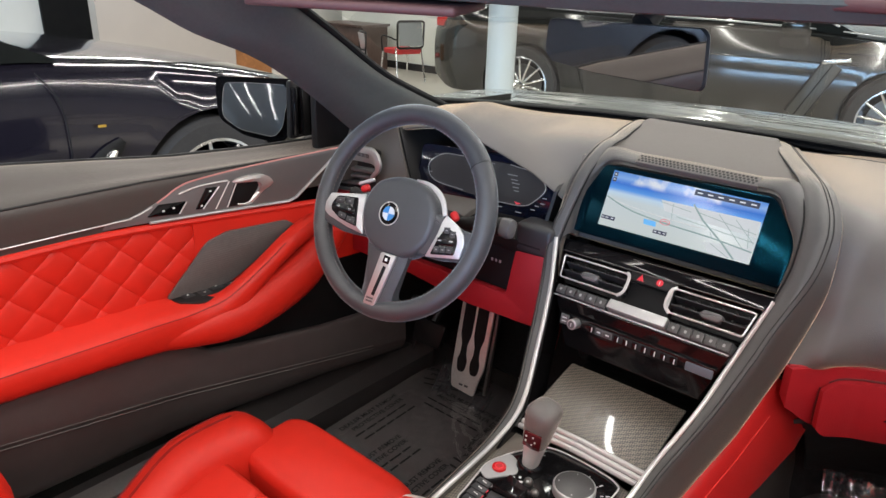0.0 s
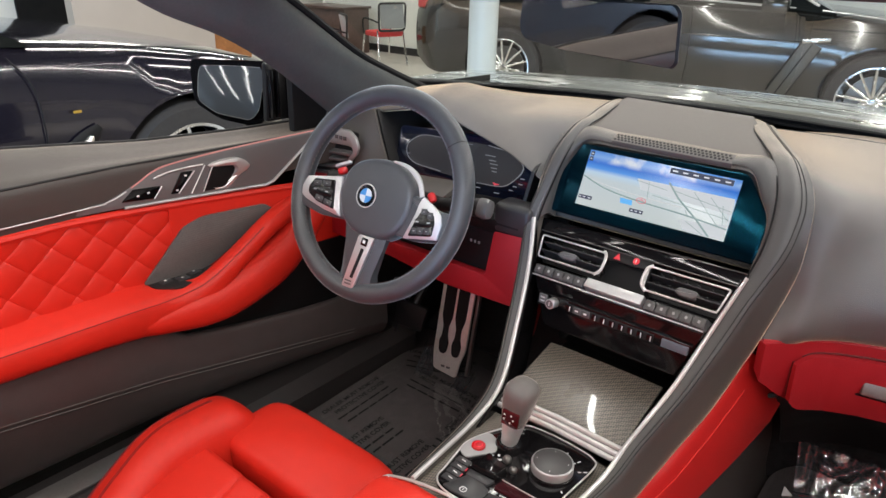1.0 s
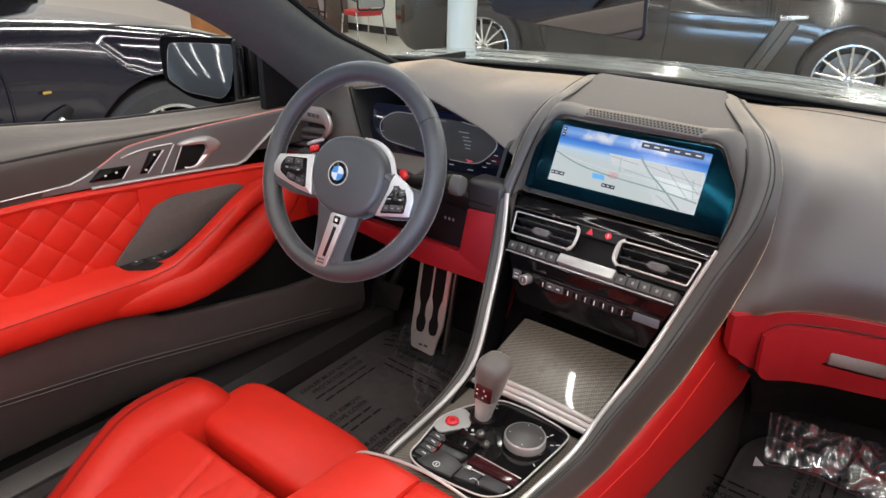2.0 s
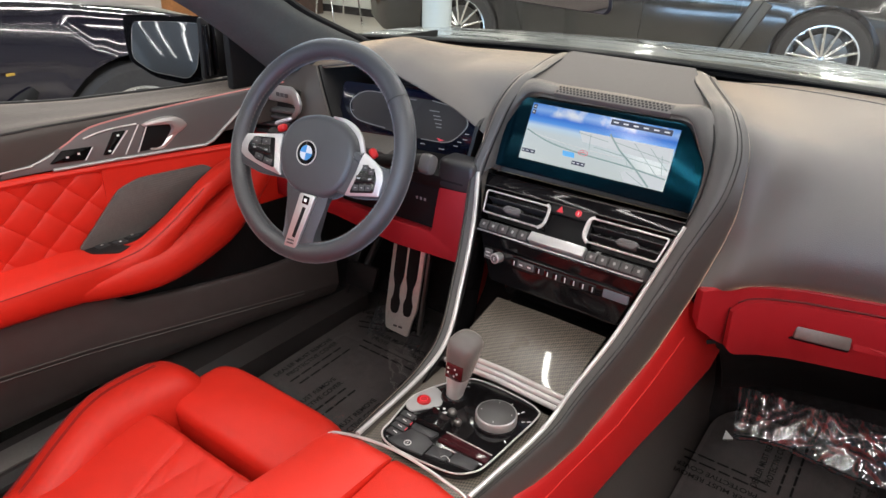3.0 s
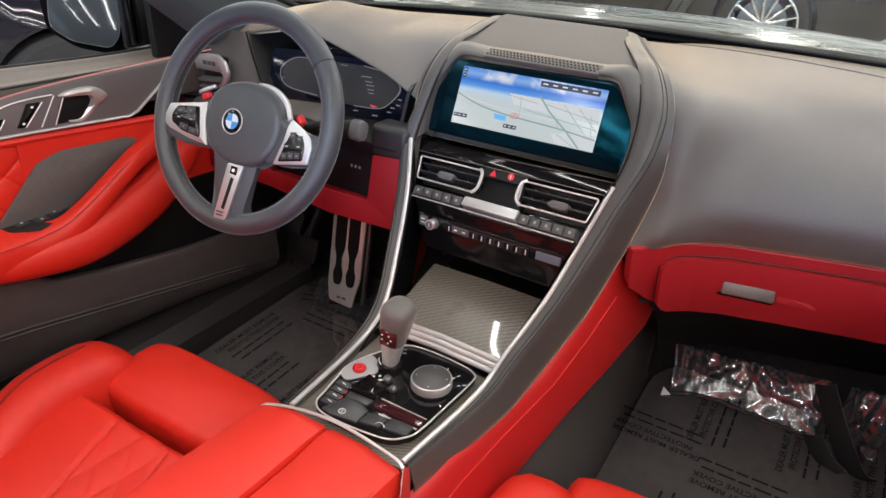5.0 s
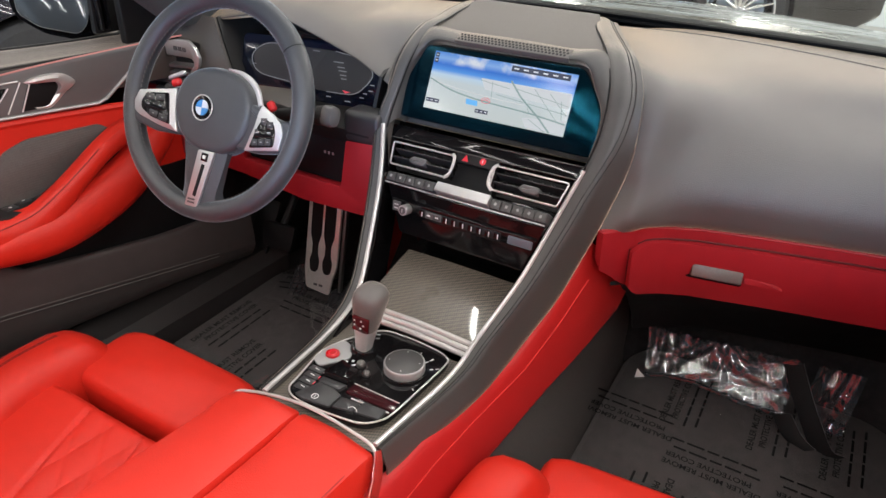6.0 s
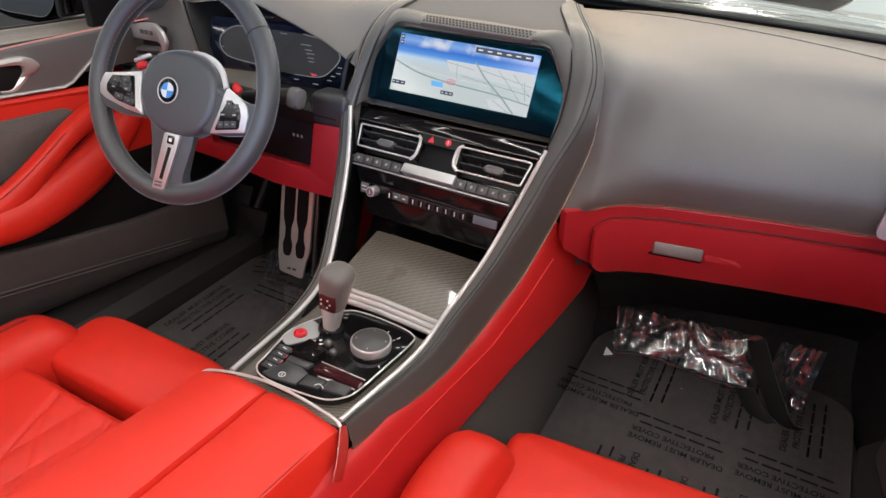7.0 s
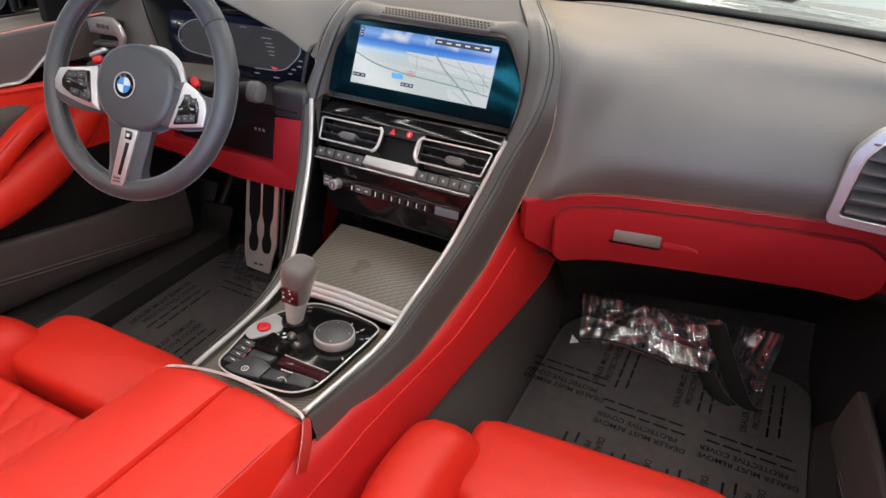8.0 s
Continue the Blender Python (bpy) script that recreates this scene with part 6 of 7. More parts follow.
def floor_mat(x, y, w, d, label, tilt=3, rumpled=()):
    mt = thing("floor_mat", label, "floor mat", pose(x, y, 0.366, tilt), "floor mats")
    poly = round_poly([(-w / 2, -d / 2), (w / 2, -d / 2), (w / 2 * 0.97, d / 2 - 0.03), (w * 0.34, d / 2), (-w * 0.42, d / 2), (-w / 2, d / 2 - 0.06)], 0.05)
    part("carpet", prism(poly, 0.010, None, 0.003), MAT, mt, "black carpet mat")

    def creases(xx, yy):
        return sum(0.016 * math.exp(-((xx - a) / 0.03) ** 2 - ((yy - b) / 0.035) ** 2) * abs(noise.noise((xx * 60 + yy * 25, yy * 20, 1.7))) for a, b in rumpled)

    rows = []
    for i in range(141):
        yy = -d / 2 * 0.96 + d * 0.96 * i / 140
        rows.append([(xx, yy, 0.0155 + 0.0014 * noise.noise((xx * 14 + x * 7, yy * 14, 0.3)) + 0.0009 * noise.noise((xx * 45, yy * 30, x)) + creases(xx, yy)) for xx in np.linspace(-w / 2 * 0.96, w / 2 * 0.96, 121)])
    fm = part("clear_cover", loft(rows, False, False), FILM, mt, "clear protective film cover")
    fm.visible_shadow = False
    return mt


def prints(mt, blocks, k=1.0):
    for bx, by, turn in blocks:
        for i, me in enumerate((W1, W2, W3, W3)):
            ob = part("print_line", me, INK, mt)
            ob.matrix_basis = pose(bx, by, 0.0112) @ pose(0, 0, 0, 0, 0, turn) @ pose(0.008 * (i % 2), -0.023 * (i - 1.5) * k, 0) @ Matrix.Scale(k, 4)


driver_mat = floor_mat(-0.415, 0.90, 0.40, 0.56, "black floor mat under clear printed film, driver's side", 2)
prints(driver_mat, [(0.085, -0.10, 90), (-0.03, -0.10, 90), (0.10, 0.14, 90), (-0.03, 0.14, 0), (-0.14, 0.0, 90), (0.15, 0.02, 0), (-0.10, 0.22, 20)], 0.9)
passenger_mat = floor_mat(0.472, 1.02, 0.50, 0.60, "black floor mat under clear printed film, passenger's side", 3, ((-0.012, 0.162), (-0.006, -0.018)))
prints(passenger_mat, [(-0.190, 0.085, 180), (-0.030, 0.032, 180), (0.152, 0.039, 180), (-0.115, -0.115, 270), (-0.03, -0.125, 270), (0.062, -0.115, 270), (0.15, -0.10, 270), (-0.108, 0.175, 90), (0.045, 0.185, 90), (0.165, 0.18, 90)], 0.85)

# crumpled film in the passenger's footwell
CRINKLE = glass("crinkled_clear_plastic", (0.76, 0.77, 0.80), 0.06, 0.20)
cn, cl = CRINKLE.node_tree.nodes, CRINKLE.node_tree.links
haze, blend = cn.new("ShaderNodeBsdfDiffuse"), cn.new("ShaderNodeMixShader")
haze.inputs["Color"].default_value = (0.55, 0.56, 0.60, 1)
blend.inputs[0].default_value = 0.045
cl.new(cn["Material Output"].inputs[0].links[0].from_socket, blend.inputs[1])
cl.new(haze.outputs[0], blend.inputs[2])
cl.new(blend.outputs[0], cn["Material Output"].inputs[0])


def ridged(x, y, z):
    return 1 - 2 * abs(noise.noise((x, y, z)))


plastic = thing("plastic_film", "crumpled clear plastic film hanging in the footwell", "plastic film", pose(0.436, 1.225, 0.370))
for u0, u1, low in ((0.0, 0.72, 0.078), (0.80, 1.0, 0.135)):
    rows = []
    for i in range(29):
        v = i / 28
        row = []
        steps = int(120 * (u1 - u0))
        for j in range(steps + 1):
            u = u0 + (u1 - u0) * j / steps
            ends = math.exp(-(u / 0.13) ** 2) + math.exp(-((u - 0.9) / 0.12) ** 2)
            wr = 0.007 * ridged(u * 5.5 + v, v * 1.4, 0.2) + 0.0038 * ridged(u * 13 - v * 3, v * 3.0, 4.1) + 0.0030 * (0.10 + ends) * math.sin(u * 95 + 2 * v) * (1 - 0.7 * v)
            sag = low * (1 - 0.12 * math.sin(u * 7)) * v
            row.append((-0.185 + 0.385 * u + 0.02 * ends * v * (1 if u < 0.5 else -1), 0.03 + 0.02 * u - 0.05 * v ** 1.5 + wr, 0.104 + 0.024 * u - sag + 0.006 * ridged(u * 24, v, 2.2) * (1 - v)))
        rows.append(row)
    part("sheet", loft(rows, False, False), CRINKLE, plastic, "crinkled clear sheet")
    part("rolled_edge", tube([(p[0], p[1] - 0.003, p[2]) for p in rows[-1]], lambda t: 0.0044 + 0.0006 * math.sin(t * 30), 8), CRINKLE, plastic, "rolled bright edge")
strap = thing("black_strap", "flat black strap looped over the plastic film", "strap", pose(0.57, 1.22, 0.37))
for dx, pts in ((0.0, ((0.515, 1.235, 0.515), (0.545, 1.215, 0.465), (0.575, 1.20, 0.42), (0.600, 1.19, 0.388), (0.622, 1.19, 0.384))), (-0.010, ((0.520, 1.205, 0.425), (0.548, 1.19, 0.396), (0.575, 1.18, 0.384)))):
    path = spline(pts, 6)
    band_ = part("band", sheet([[(p.x - 0.015, p.y - 0.003, p.z - 0.006), (p.x, p.y - 0.007, p.z), (p.x + 0.015, p.y - 0.003, p.z + 0.006)] for p in path], 0.002), INK, strap)
    for e_ in (-1, 1):
        hem = part("hem", tube([(p.x + 0.015 * e_, p.y - 0.003, p.z + 0.006 * e_) for p in path], 0.0008, 5), GREYBTN, strap, "pale edge of the strap")
        hem.matrix_parent_inverse = pose(0.57, 1.22, 0.37).inverted()
    band_.matrix_parent_inverse = pose(0.57, 1.22, 0.37).inverted()
chip = part("white_clip", prism([(-0.009, -0.008), (0.010, -0.004), (-0.004, 0.011)], 0.003, pose(0.262, 1.205, 0.395, 30, 0, 20), 0.0006), ICON)
tagged(chip, "small white triangular clip by the mat", "clip")

# ---- pedals ----
PED = frame_of((-0.458, 1.10, 0.50), (1, 0.12, 0), (0.2, 0.26, 1))
gas = thing("accelerator_pedal", "brushed metal accelerator pedal with black rubber slots", "pedal", PED)
part("plate", prism(round_poly([(-0.034, -0.092), (0.028, -0.100), (0.034, -0.06), (0.043, -0.03), (0.045, 0.12), (-0.040, 0.12), (-0.040, -0.05)], 0.008), 0.008, None, 0.002), PEDALM, gas, "brushed metal plate")
for sx in (-0.015, 0.019):
    hw = ((-0.050, 0.006), (-0.042, 0.0105), (-0.022, 0.0125), (-0.006, 0.0075), (0.016, 0.0070), (0.040, 0.0135), (0.060, 0.0140), (0.116, 0.0140))
    slot = round_poly([(sx + w_, y_) for y_, w_ in hw] + [(sx - w_, y_) for y_, w_ in hw[::-1]], 0.004)
    part("rubber_slot", prism(slot, 0.002, pose(0, 0, 0.0078)), INK, gas, "", False)
part("edge_rib", rbox(0.008, 0.20, 0.014, 0.003, m=pose(0.050, 0.01, -0.006)), GUN, gas)
for k in range(2):
    part("badge_bar", rbox(0.010, 0.005, 0.001, 0.0003, m=pose(-0.008 + 0.014 * k, -0.080, 0.0085)), GREYBTN, gas)
part("arm", rbox(0.02, 0.16, 0.02, 0.004, m=pose(0.03, 0.02, -0.012)), BLACKP, gas)
wrap = thing("plastic_film", "crumpled clear plastic film round the accelerator's foot", "plastic film", pose(-0.50, 1.06, 0.372))
for cx_, wd_, hi_, sd_ in ((-0.018, 0.050, 0.085, 1.0), (0.088, 0.040, 0.050, 4.0)):
    rows = []
    for i in range(15):
        v = i / 14
        rows.append([(cx_ + wd_ * (j / 24 - 0.5) + 0.010 * v, 0.020 + 0.010 * math.sin(j * 0.9 + sd_) + 0.012 * ridged(j * 0.14, v * 1.5, sd_) - 0.030 * (1 - v) ** 2, 0.004 + hi_ * v * (0.9 + 0.1 * math.sin(j * 0.5 + sd_))) for j in range(25)])
    part("sheet", loft(rows, False, False), CRINKLE, wrap, "crinkled clear sheet")
brake = thing("brake_pedal", "dark steel brake pedal behind the wheel", "pedal", pose(-0.575, 1.09, 0.51, 70, 0, 4))
# pad blackened in place of the shade the dash throws on it
part("pad", prism(round_poly([(-0.04, -0.03), (0.04, -0.03), (0.045, 0.03), (-0.045, 0.03)], 0.01), 0.012, None, 0.003), INK, brake, "ribbed pad blackened for the dash's shade")
part("arm", tube([(0.0, 0.02, -0.002), (0.005, 0.10, -0.03), (0.01, 0.22, -0.08)], 0.009, 8), BLACKP, brake)
rest = thing("foot_rest", "dark steel foot rest at the footwell's side", "foot rest", pose(-0.665, 1.12, 0.47, 55, 0, 6))
part("plate", prism(round_poly([(-0.03, -0.09), (0.03, -0.09), (0.03, 0.09), (-0.03, 0.09)], 0.01), 0.01, None, 0.003), BLACKP, rest)

# ---- windshield, pillars, mirrors ----
LEFTE = [(-0.655, 0.37, 1.325), (-0.66, 0.511, 1.254), (-0.66, 0.60, 1.205), (-0.66, 0.70, 1.165), (-0.66, 0.80, 1.105), (-0.665, 0.95, 0.99)]
OUTER = [(-0.655, 0.42, 1.32), (-0.66, 0.54, 1.272), (-0.66, 0.72, 1.187), (-0.66, 0.85, 1.112), (-0.66, 0.925, 1.058), (-0.665, 0.985, 0.985)]
RIGHTE = [(-0.56, 0.62, 1.300), (-0.58, 0.70, 1.272), (-0.60, 0.82, 1.208), (-0.605, 0.95, 1.125), (-0.605, 1.04, 1.082), (-0.60, 1.16, 1.030)]
HEADLINE = material("dark_pillar_cloth", (0.066, 0.071, 0.069), 0.85, 0, 0.12, 200, 0.4, 1500)
for side in (-1, 1):
    L, R = spline(LEFTE if side < 0 else OUTER, 4), spline(RIGHTE, 4)
    rings = []
    for a, b in zip(L, R):
        mid = (a + b) / 2 + Vector((0.030, -0.012, 0.004))
        back = (a + b) / 2 + Vector((-0.045, 0.03, 0.01))
        ring = spline([a, a * 0.55 + mid * 0.45 + Vector((0.014, -0.008, 0)), mid, b * 0.55 + mid * 0.45 + Vector((0.012, 0.0, 0.004)), b, b * 0.5 + back * 0.5 + Vector((-0.01, 0.012, 0)), back, a * 0.5 + back * 0.5 + Vector((-0.012, 0, 0.006))], 3, True)
        rings.append([(-side * p.x + (0.16 if side > 0 else 0.0), p.y, p.z) for p in ring])
    pil = part("a_pillar", loft(rings), HEADLINE)
    tagged(pil, "dark cloth-covered windshield pillar", "windshield pillar", kind="structure")
    part("glass_seal", tube([(-side * (p.x + 0.004) + (0.16 if side > 0 else 0.0), p.y + 0.006, p.z) for p in R], 0.007, 8), INK, pil)
    if side < 0:
        sail = round_poly([(0.884, 0.962), (1.06, 0.962), (0.99, 1.002), (0.93, 1.066), (0.884, 1.105)], 0.006)
        part("corner_cover", prism(sail, 0.018, Matrix(((0, 0, 1, -0.735), (1, 0, 0, 0), (0, 1, 0, 0), (0, 0, 0, 1))), 0.004, 2), BLACKP, pil, "black corner cover")
head = part("windshield_header", loft([[(x, yc + a, zc + 0.007 + b) for a, b in ((-0.055, 0.020), (-0.060, 0.004), (-0.045, -0.010), (0.02, -0.014), (0.07, -0.010), (0.10, 0.012), (0.03, 0.032))] for x, yc, zc in ((-0.62, 0.60, 1.292), (-0.5, 0.68, 1.283), (-0.3, 0.735, 1.276), (0, 0.76, 1.274), (0.3, 0.735, 1.278), (0.5, 0.68, 1.288), (0.62, 0.60, 1.298))]), HEADLINE)
tagged(head, "dark padded header above the windshield", "windshield header", kind="structure")
# red tint paints in the red seats' reflection on the visors
VISOR = material("red_reflection_visor", (0.10, 0.045, 0.045), 0.6, 0, 0.1, 60)
for x, w in ((-0.38, 0.34), (0.36, 0.34)):
    v = thing("sun_visor", "folded sun visor against the header", "sun visor", pose(x, 0.70, 1.262 if x < 0 else 1.292))
    part("flap", rbox(w, 0.10, 0.012, 0.005, 3, m=pose(0, 0, 0, 4, 0, -14 if x > 0 else 14)), VISOR, v)
ws_rows = []
for i in range(21):
    t = i / 20
    row = []
    for j in range(25):
        x = -1 + 2 * j / 24
        base = Vector((x * 0.70, glass_y(x * 0.70) + 0.02, 1.03))
        top = Vector((x * 0.60, 0.84 - 0.12 * x * x, 1.285))
        p = base.lerp(top, t)
        row.append(p + Vector((0, 0.03, 0.03)) * math.sin(math.pi * t))
    ws_rows.append(row)
ws = part("windshield", loft(ws_rows, False, False), WSGLASS)
ws.visible_shadow = False
tagged(ws, "clear curved windshield glass", "windshield", kind="structure")
cowl = part("cowl", sheet([[(x, glass_y(x) + a, z) for a, z in ((-0.01, 1.036), (0.012, 1.045), (0.045, 1.044), (0.065, 1.016), (0.12, 1.000), (0.20, 0.992))] for x in np.linspace(-0.74, 0.74, 25)], 0.004), INK)
tagged(cowl, "black glass edge and cowl below the windshield", "cowl", kind="structure")
frit = []
for i in range(4):
    t = 0.055 * i / 3
    frit.append([])
    for j in range(25):
        x = -1 + 2 * j / 24
        p = Vector((x * 0.70, glass_y(x * 0.70) + 0.02, 1.03)).lerp(Vector((x * 0.60, 0.84 - 0.12 * x * x, 1.285)), t)
        frit[-1].append(p + Vector((0, 0.03, 0.03)) * math.sin(math.pi * t) + Vector((0, -0.006, -0.002)))
part("black_edge", sheet(frit, 0.003), INK, ws, "black printed glass edge")
wiper = part("wiper", tube(spline([(-0.45, 1.46, 1.012), (0.05, 1.52, 1.012), (0.60, 1.47, 1.004)], 6), 0.008, 8), INK)
tagged(wiper, "black wiper blade resting on the cowl", "wiper")

RV = pose(-0.045, 0.825, 1.222) @ pose(0, 0, 0, 0, 0, -12) @ pose(0, 0, 0, 93.7)
rvm = thing("rear_view_mirror", "frameless black rear-view mirror under the header", "mirror", RV)
shape = round_poly([(-0.128, -0.012), (-0.122, 0.030), (0.118, 0.034), (0.126, 0.026), (0.128, -0.030), (0.122, -0.036), (-0.04, -0.034), (-0.118, -0.026)], 0.010)
part("housing", loft([[(a * k, b * k, z) for a, b in shape] for k, z in ((0.985, 0.0), (1.0, -0.002), (0.98, -0.007), (0.90, -0.016), (0.70, -0.026))]), BLACKP, rvm, "black plastic housing")
part("mirror_glass", prism([(a * 0.982, b * 0.96) for a, b in shape], 0.001, pose(0, 0, 0.0003)), MIRROR, rvm, "silvered mirror glass", False)
part("stem", tube([(0.02, 0.03, -0.02), (0.02, 0.055, -0.05)], 0.016, 10), BLACKP, rvm)

SIDEWAYS = Matrix(((0, 0, 1, 0), (1, 0, 0, 0), (0, 1, 0, 0), (0, 0, 0, 1)))
# grey diffuse share paints in the haze of a brighter reflected ceiling
HAZY_MIRROR = material("hazy_mirror_silver", (0.085, 0.092, 0.098), 0.08, 0.5, 0.0, 5)
SM = pose(-0.982, 0.922, 1.006) @ pose(0, 0, 0, 0, 0, 16) @ pose(0, 0, 0, 80)
smr = thing("side_mirror", "black door mirror reflecting ceiling light strips", "mirror", SM)
sshape = round_poly([(-0.100, 0.052), (0.090, 0.062), (0.098, 0.050), (0.094, -0.038), (0.075, -0.062), (-0.02, -0.056), (-0.085, -0.030)], 0.018)
big = [(a * 1.16 - 0.004, b * 1.18) for a, b in sshape]
loft_rings = [[(a, b, 0.004) for a, b in big], [(a * 1.02, b * 1.02, -0.02) for a, b in big], [(a * 0.95, b * 0.95, -0.07) for a, b in big], [(a * 0.6, b * 0.6, -0.11) for a, b in big]]
part("housing", loft(loft_rings), GLOSSB, smr, "gloss black housing")
outline = [(a * 0.94 + 0.005, b * 0.95 + 0.002) for a, b in sshape]
outline = [(a + (c - a) * k / 4, b + (e - b) * k / 4) for (a, b), (c, e) in zip(outline, outline[1:] + outline[:1]) for k in range(4)]
tilt = pose(0, 0, 0.027, -9)
convex = [[tilt @ Vector((a * k, b * k, -((a * k) ** 2 + (b * k) ** 2) / 0.72)) for a, b in outline] for k in [1.0 - 0.0485 * i for i in range(21)]]
part("mirror_glass", loft(convex), HAZY_MIRROR, smr, "convex silvered mirror glass")
part("glass_rim", tube(convex[0], 0.0008, 6, True), GUN, smr)
part("foot", prism(round_poly([(0.880, 0.970), (0.955, 0.970), (0.955, 1.075), (0.885, 1.092)], 0.008), 0.012, SM.inverted() @ SIDEWAYS @ pose(0, 0, -0.812), 0.003), BLACKP, smr, "black ribbed mirror foot")
for ry in (0.890, 0.905, 0.938, 0.950):
    part("rib", rbox(0.007, 0.100, 0.016, 0.002, m=SM.inverted() @ SIDEWAYS @ pose(ry, 1.028, -0.794)), GLOSSB, smr)


# ---- other cars in the showroom ----
DARKGLASS = material("dark_car_glass", (0.01, 0.012, 0.012), 0.05, 0, 0.05, 10, coat=0.5)
AMBER = material("dull_amber_lens", (0.36, 0.22, 0.03), 0.25, 0, 0.05, 40)
ORANGE = material("orange_lens", (0.75, 0.25, 0.02), 0.2, 0, 0.05, 40)
REDLENS = material("red_lens", (0.5, 0.02, 0.02), 0.15, 0, 0.05, 40)


def car_wheel(car, x, y, r, spokes, paint, face):
    """A wheel whose outer face looks along face * y."""
    w = part("wheel", rod(0.06, 0.20, 24, m=pose(0, 0, 0, 90)), BLACKP, car)
    w.matrix_basis = pose(x, y, r)
    prof = [(r * 0.70, -0.11), (r * 0.93, -0.115), (r, -0.085), (r, 0.085), (r * 0.93, 0.115), (r * 0.70, 0.11), (r * 0.68, 0.0)]
    part("tyre", loft([[(p * math.cos(a), q, p * math.sin(a)) for p, q in prof] for a in (2 * math.pi * i / 48 for i in range(48))], True, False, True), TYRE, w)
    prof = [(r * 0.71, 0.10), (r * 0.735, 0.117), (r * 0.70, 0.119), (r * 0.68, 0.10), (r * 0.66, 0.0), (r * 0.70, 0.0)]
    part("rim", loft([[(p * math.cos(a), face * q, p * math.sin(a)) for p, q in prof] for a in (2 * math.pi * i / 48 for i in range(48))], True, False, True), ALLOY, w, "bright alloy rim")
    part("brake_disc", rod(r * 0.52, 0.02, 32, m=pose(0, face * 0.03, 0, 90)), GUN, w)
    part("hub_cap", rod(0.035, 0.02, 20, 0.004, m=pose(0, face * 0.09, 0, 90)), ALLOY, w)
    one = bm_mesh(tube([(0.03, face * 0.092, 0), (r * 0.40, face * 0.105, 0), (r * 0.70, face * 0.108, 0)], lambda t: 0.013 - 0.004 * t, 6), "spoke")
    for k in range(spokes):
        s = part("spoke", one, ALLOY, w)
        s.matrix_basis = Matrix.Rotation(2 * math.pi * (k + 0.3) / spokes, 4, "Y")


def show_car(m, label, paint, length, wb, half, deck, roof, r, spokes, seen_side):
    """A saloon or coupe that points along +x; deck and roof: rows of x, height."""
    car = thing("parked_car", label, "car", m, "cars in the showroom")
    x0, x1 = -length / 2, length / 2
    rings = []
    for i in range(49):
        x = x0 + length * i / 48
        t = abs(2 * i / 48 - 1)
        w = half * (1 - 0.30 * max(0.0, (t - 0.78) / 0.22) ** 2.2)
        zt = lerp(deck, x)
        lo = 0.20 + 0.12 * max(0.0, (t - 0.9) / 0.1)
        flare = 0.014 * (math.exp(-((x - wb / 2) / 0.34) ** 2) + math.exp(-((x + wb / 2) / 0.36) ** 2))
        half_ring = [(w * 0.80, lo), (w * 0.955, lo + 0.05), (w * 0.985, lo + 0.18), (w * 0.99 + flare, 0.52), (w * 1.0 + flare, 0.62), (w * 0.99 + flare * 0.8, zt * 0.80), (w * 0.955 + flare * 0.3, zt * 0.93), (w * 0.88, zt * 0.985), (w * 0.55, zt + 0.02), (w * 0.18, zt + 0.03)]
        ring = [(x, a, b) for a, b in half_ring] + [(x, -a, b) for a, b in half_ring[::-1]]
        rings.append(ring)
    body = part("body", loft(rings), paint, car, "glossy painted body")
    cut = bmesh.new()
    for xx in (wb / 2, -wb / 2):
        for sd in (1, -1):
            rod(r * 1.10, 0.5, 40, m=pose(xx, sd * half, r * 1.02, 90), bm=cut)
    cutter = new("cutter", bm_mesh(cut, "cutter"))
    cutter.parent = car
    mod = body.modifiers.new("arches", "BOOLEAN")
    mod.object, mod.operation, mod.solver = cutter, "DIFFERENCE", "EXACT"
    bpy.context.view_layer.update()
    done = bpy.data.meshes.new_from_object(body.evaluated_get(bpy.context.evaluated_depsgraph_get()))
    body.modifiers.clear()
    body.data = done
    done.polygons.foreach_set("use_smooth", [True] * len(done.polygons))
    done.set_sharp_from_angle(angle=radians(38))
    bpy.data.objects.remove(cutter)
    for xx in (wb / 2, -wb / 2):
        for sd in (1, -1):
            part("arch_liner", rod(r * 1.12, 0.02, 32, m=pose(xx, sd * (half - 0.26), r * 1.02, 90)), INK, car)
            car_wheel(car, xx, sd * (half - 0.115), r, spokes, paint, sd)
    # glasshouse and roof
    rings = []
    for i in range(25):
        x = roof[0][0] + (roof[-1][0] - roof[0][0]) * i / 24
        zt, zb = lerp(roof, x), lerp(deck, x) - 0.01
        k = max(0.02, (zt - zb) / 0.45)
        hr = [(half * 0.885, zb), (half * (0.885 - 0.22 * k), zb + (zt - zb) * 0.86), (half * (0.82 - 0.22 * k), zt), (half * 0.3, zt + 0.02 * k)]
        rings.append([(x, a, b) for a, b in hr] + [(x, -a, b) for a, b in hr[::-1]])
    part("glasshouse", loft(rings), DARKGLASS, car, "dark tinted glass")
    rings = []
    for i in range(17):
        x = roof[0][0] * 0.45 + (roof[-1][0] * 0.40 - roof[0][0] * 0.45) * i / 16
        zt = lerp(roof, x)
        rings.append([(x, a * half, zt + b) for a, b in ((-0.60, -0.01), (-0.50, 0.018), (-0.2, 0.034), (0.2, 0.034), (0.50, 0.018), (0.60, -0.01))])
    part("roof", sheet(rings, 0.02), paint, car)
    return car


def seam_on(car, pts, name="panel_gap", mat=INK, r=0.0028):
    part(name, tube(spline(pts, 5), r, 6), mat, car)


# the dark coupe beside the driver's door
LC = pose(-3.29, 0.15, 0, 0, 0, 90)
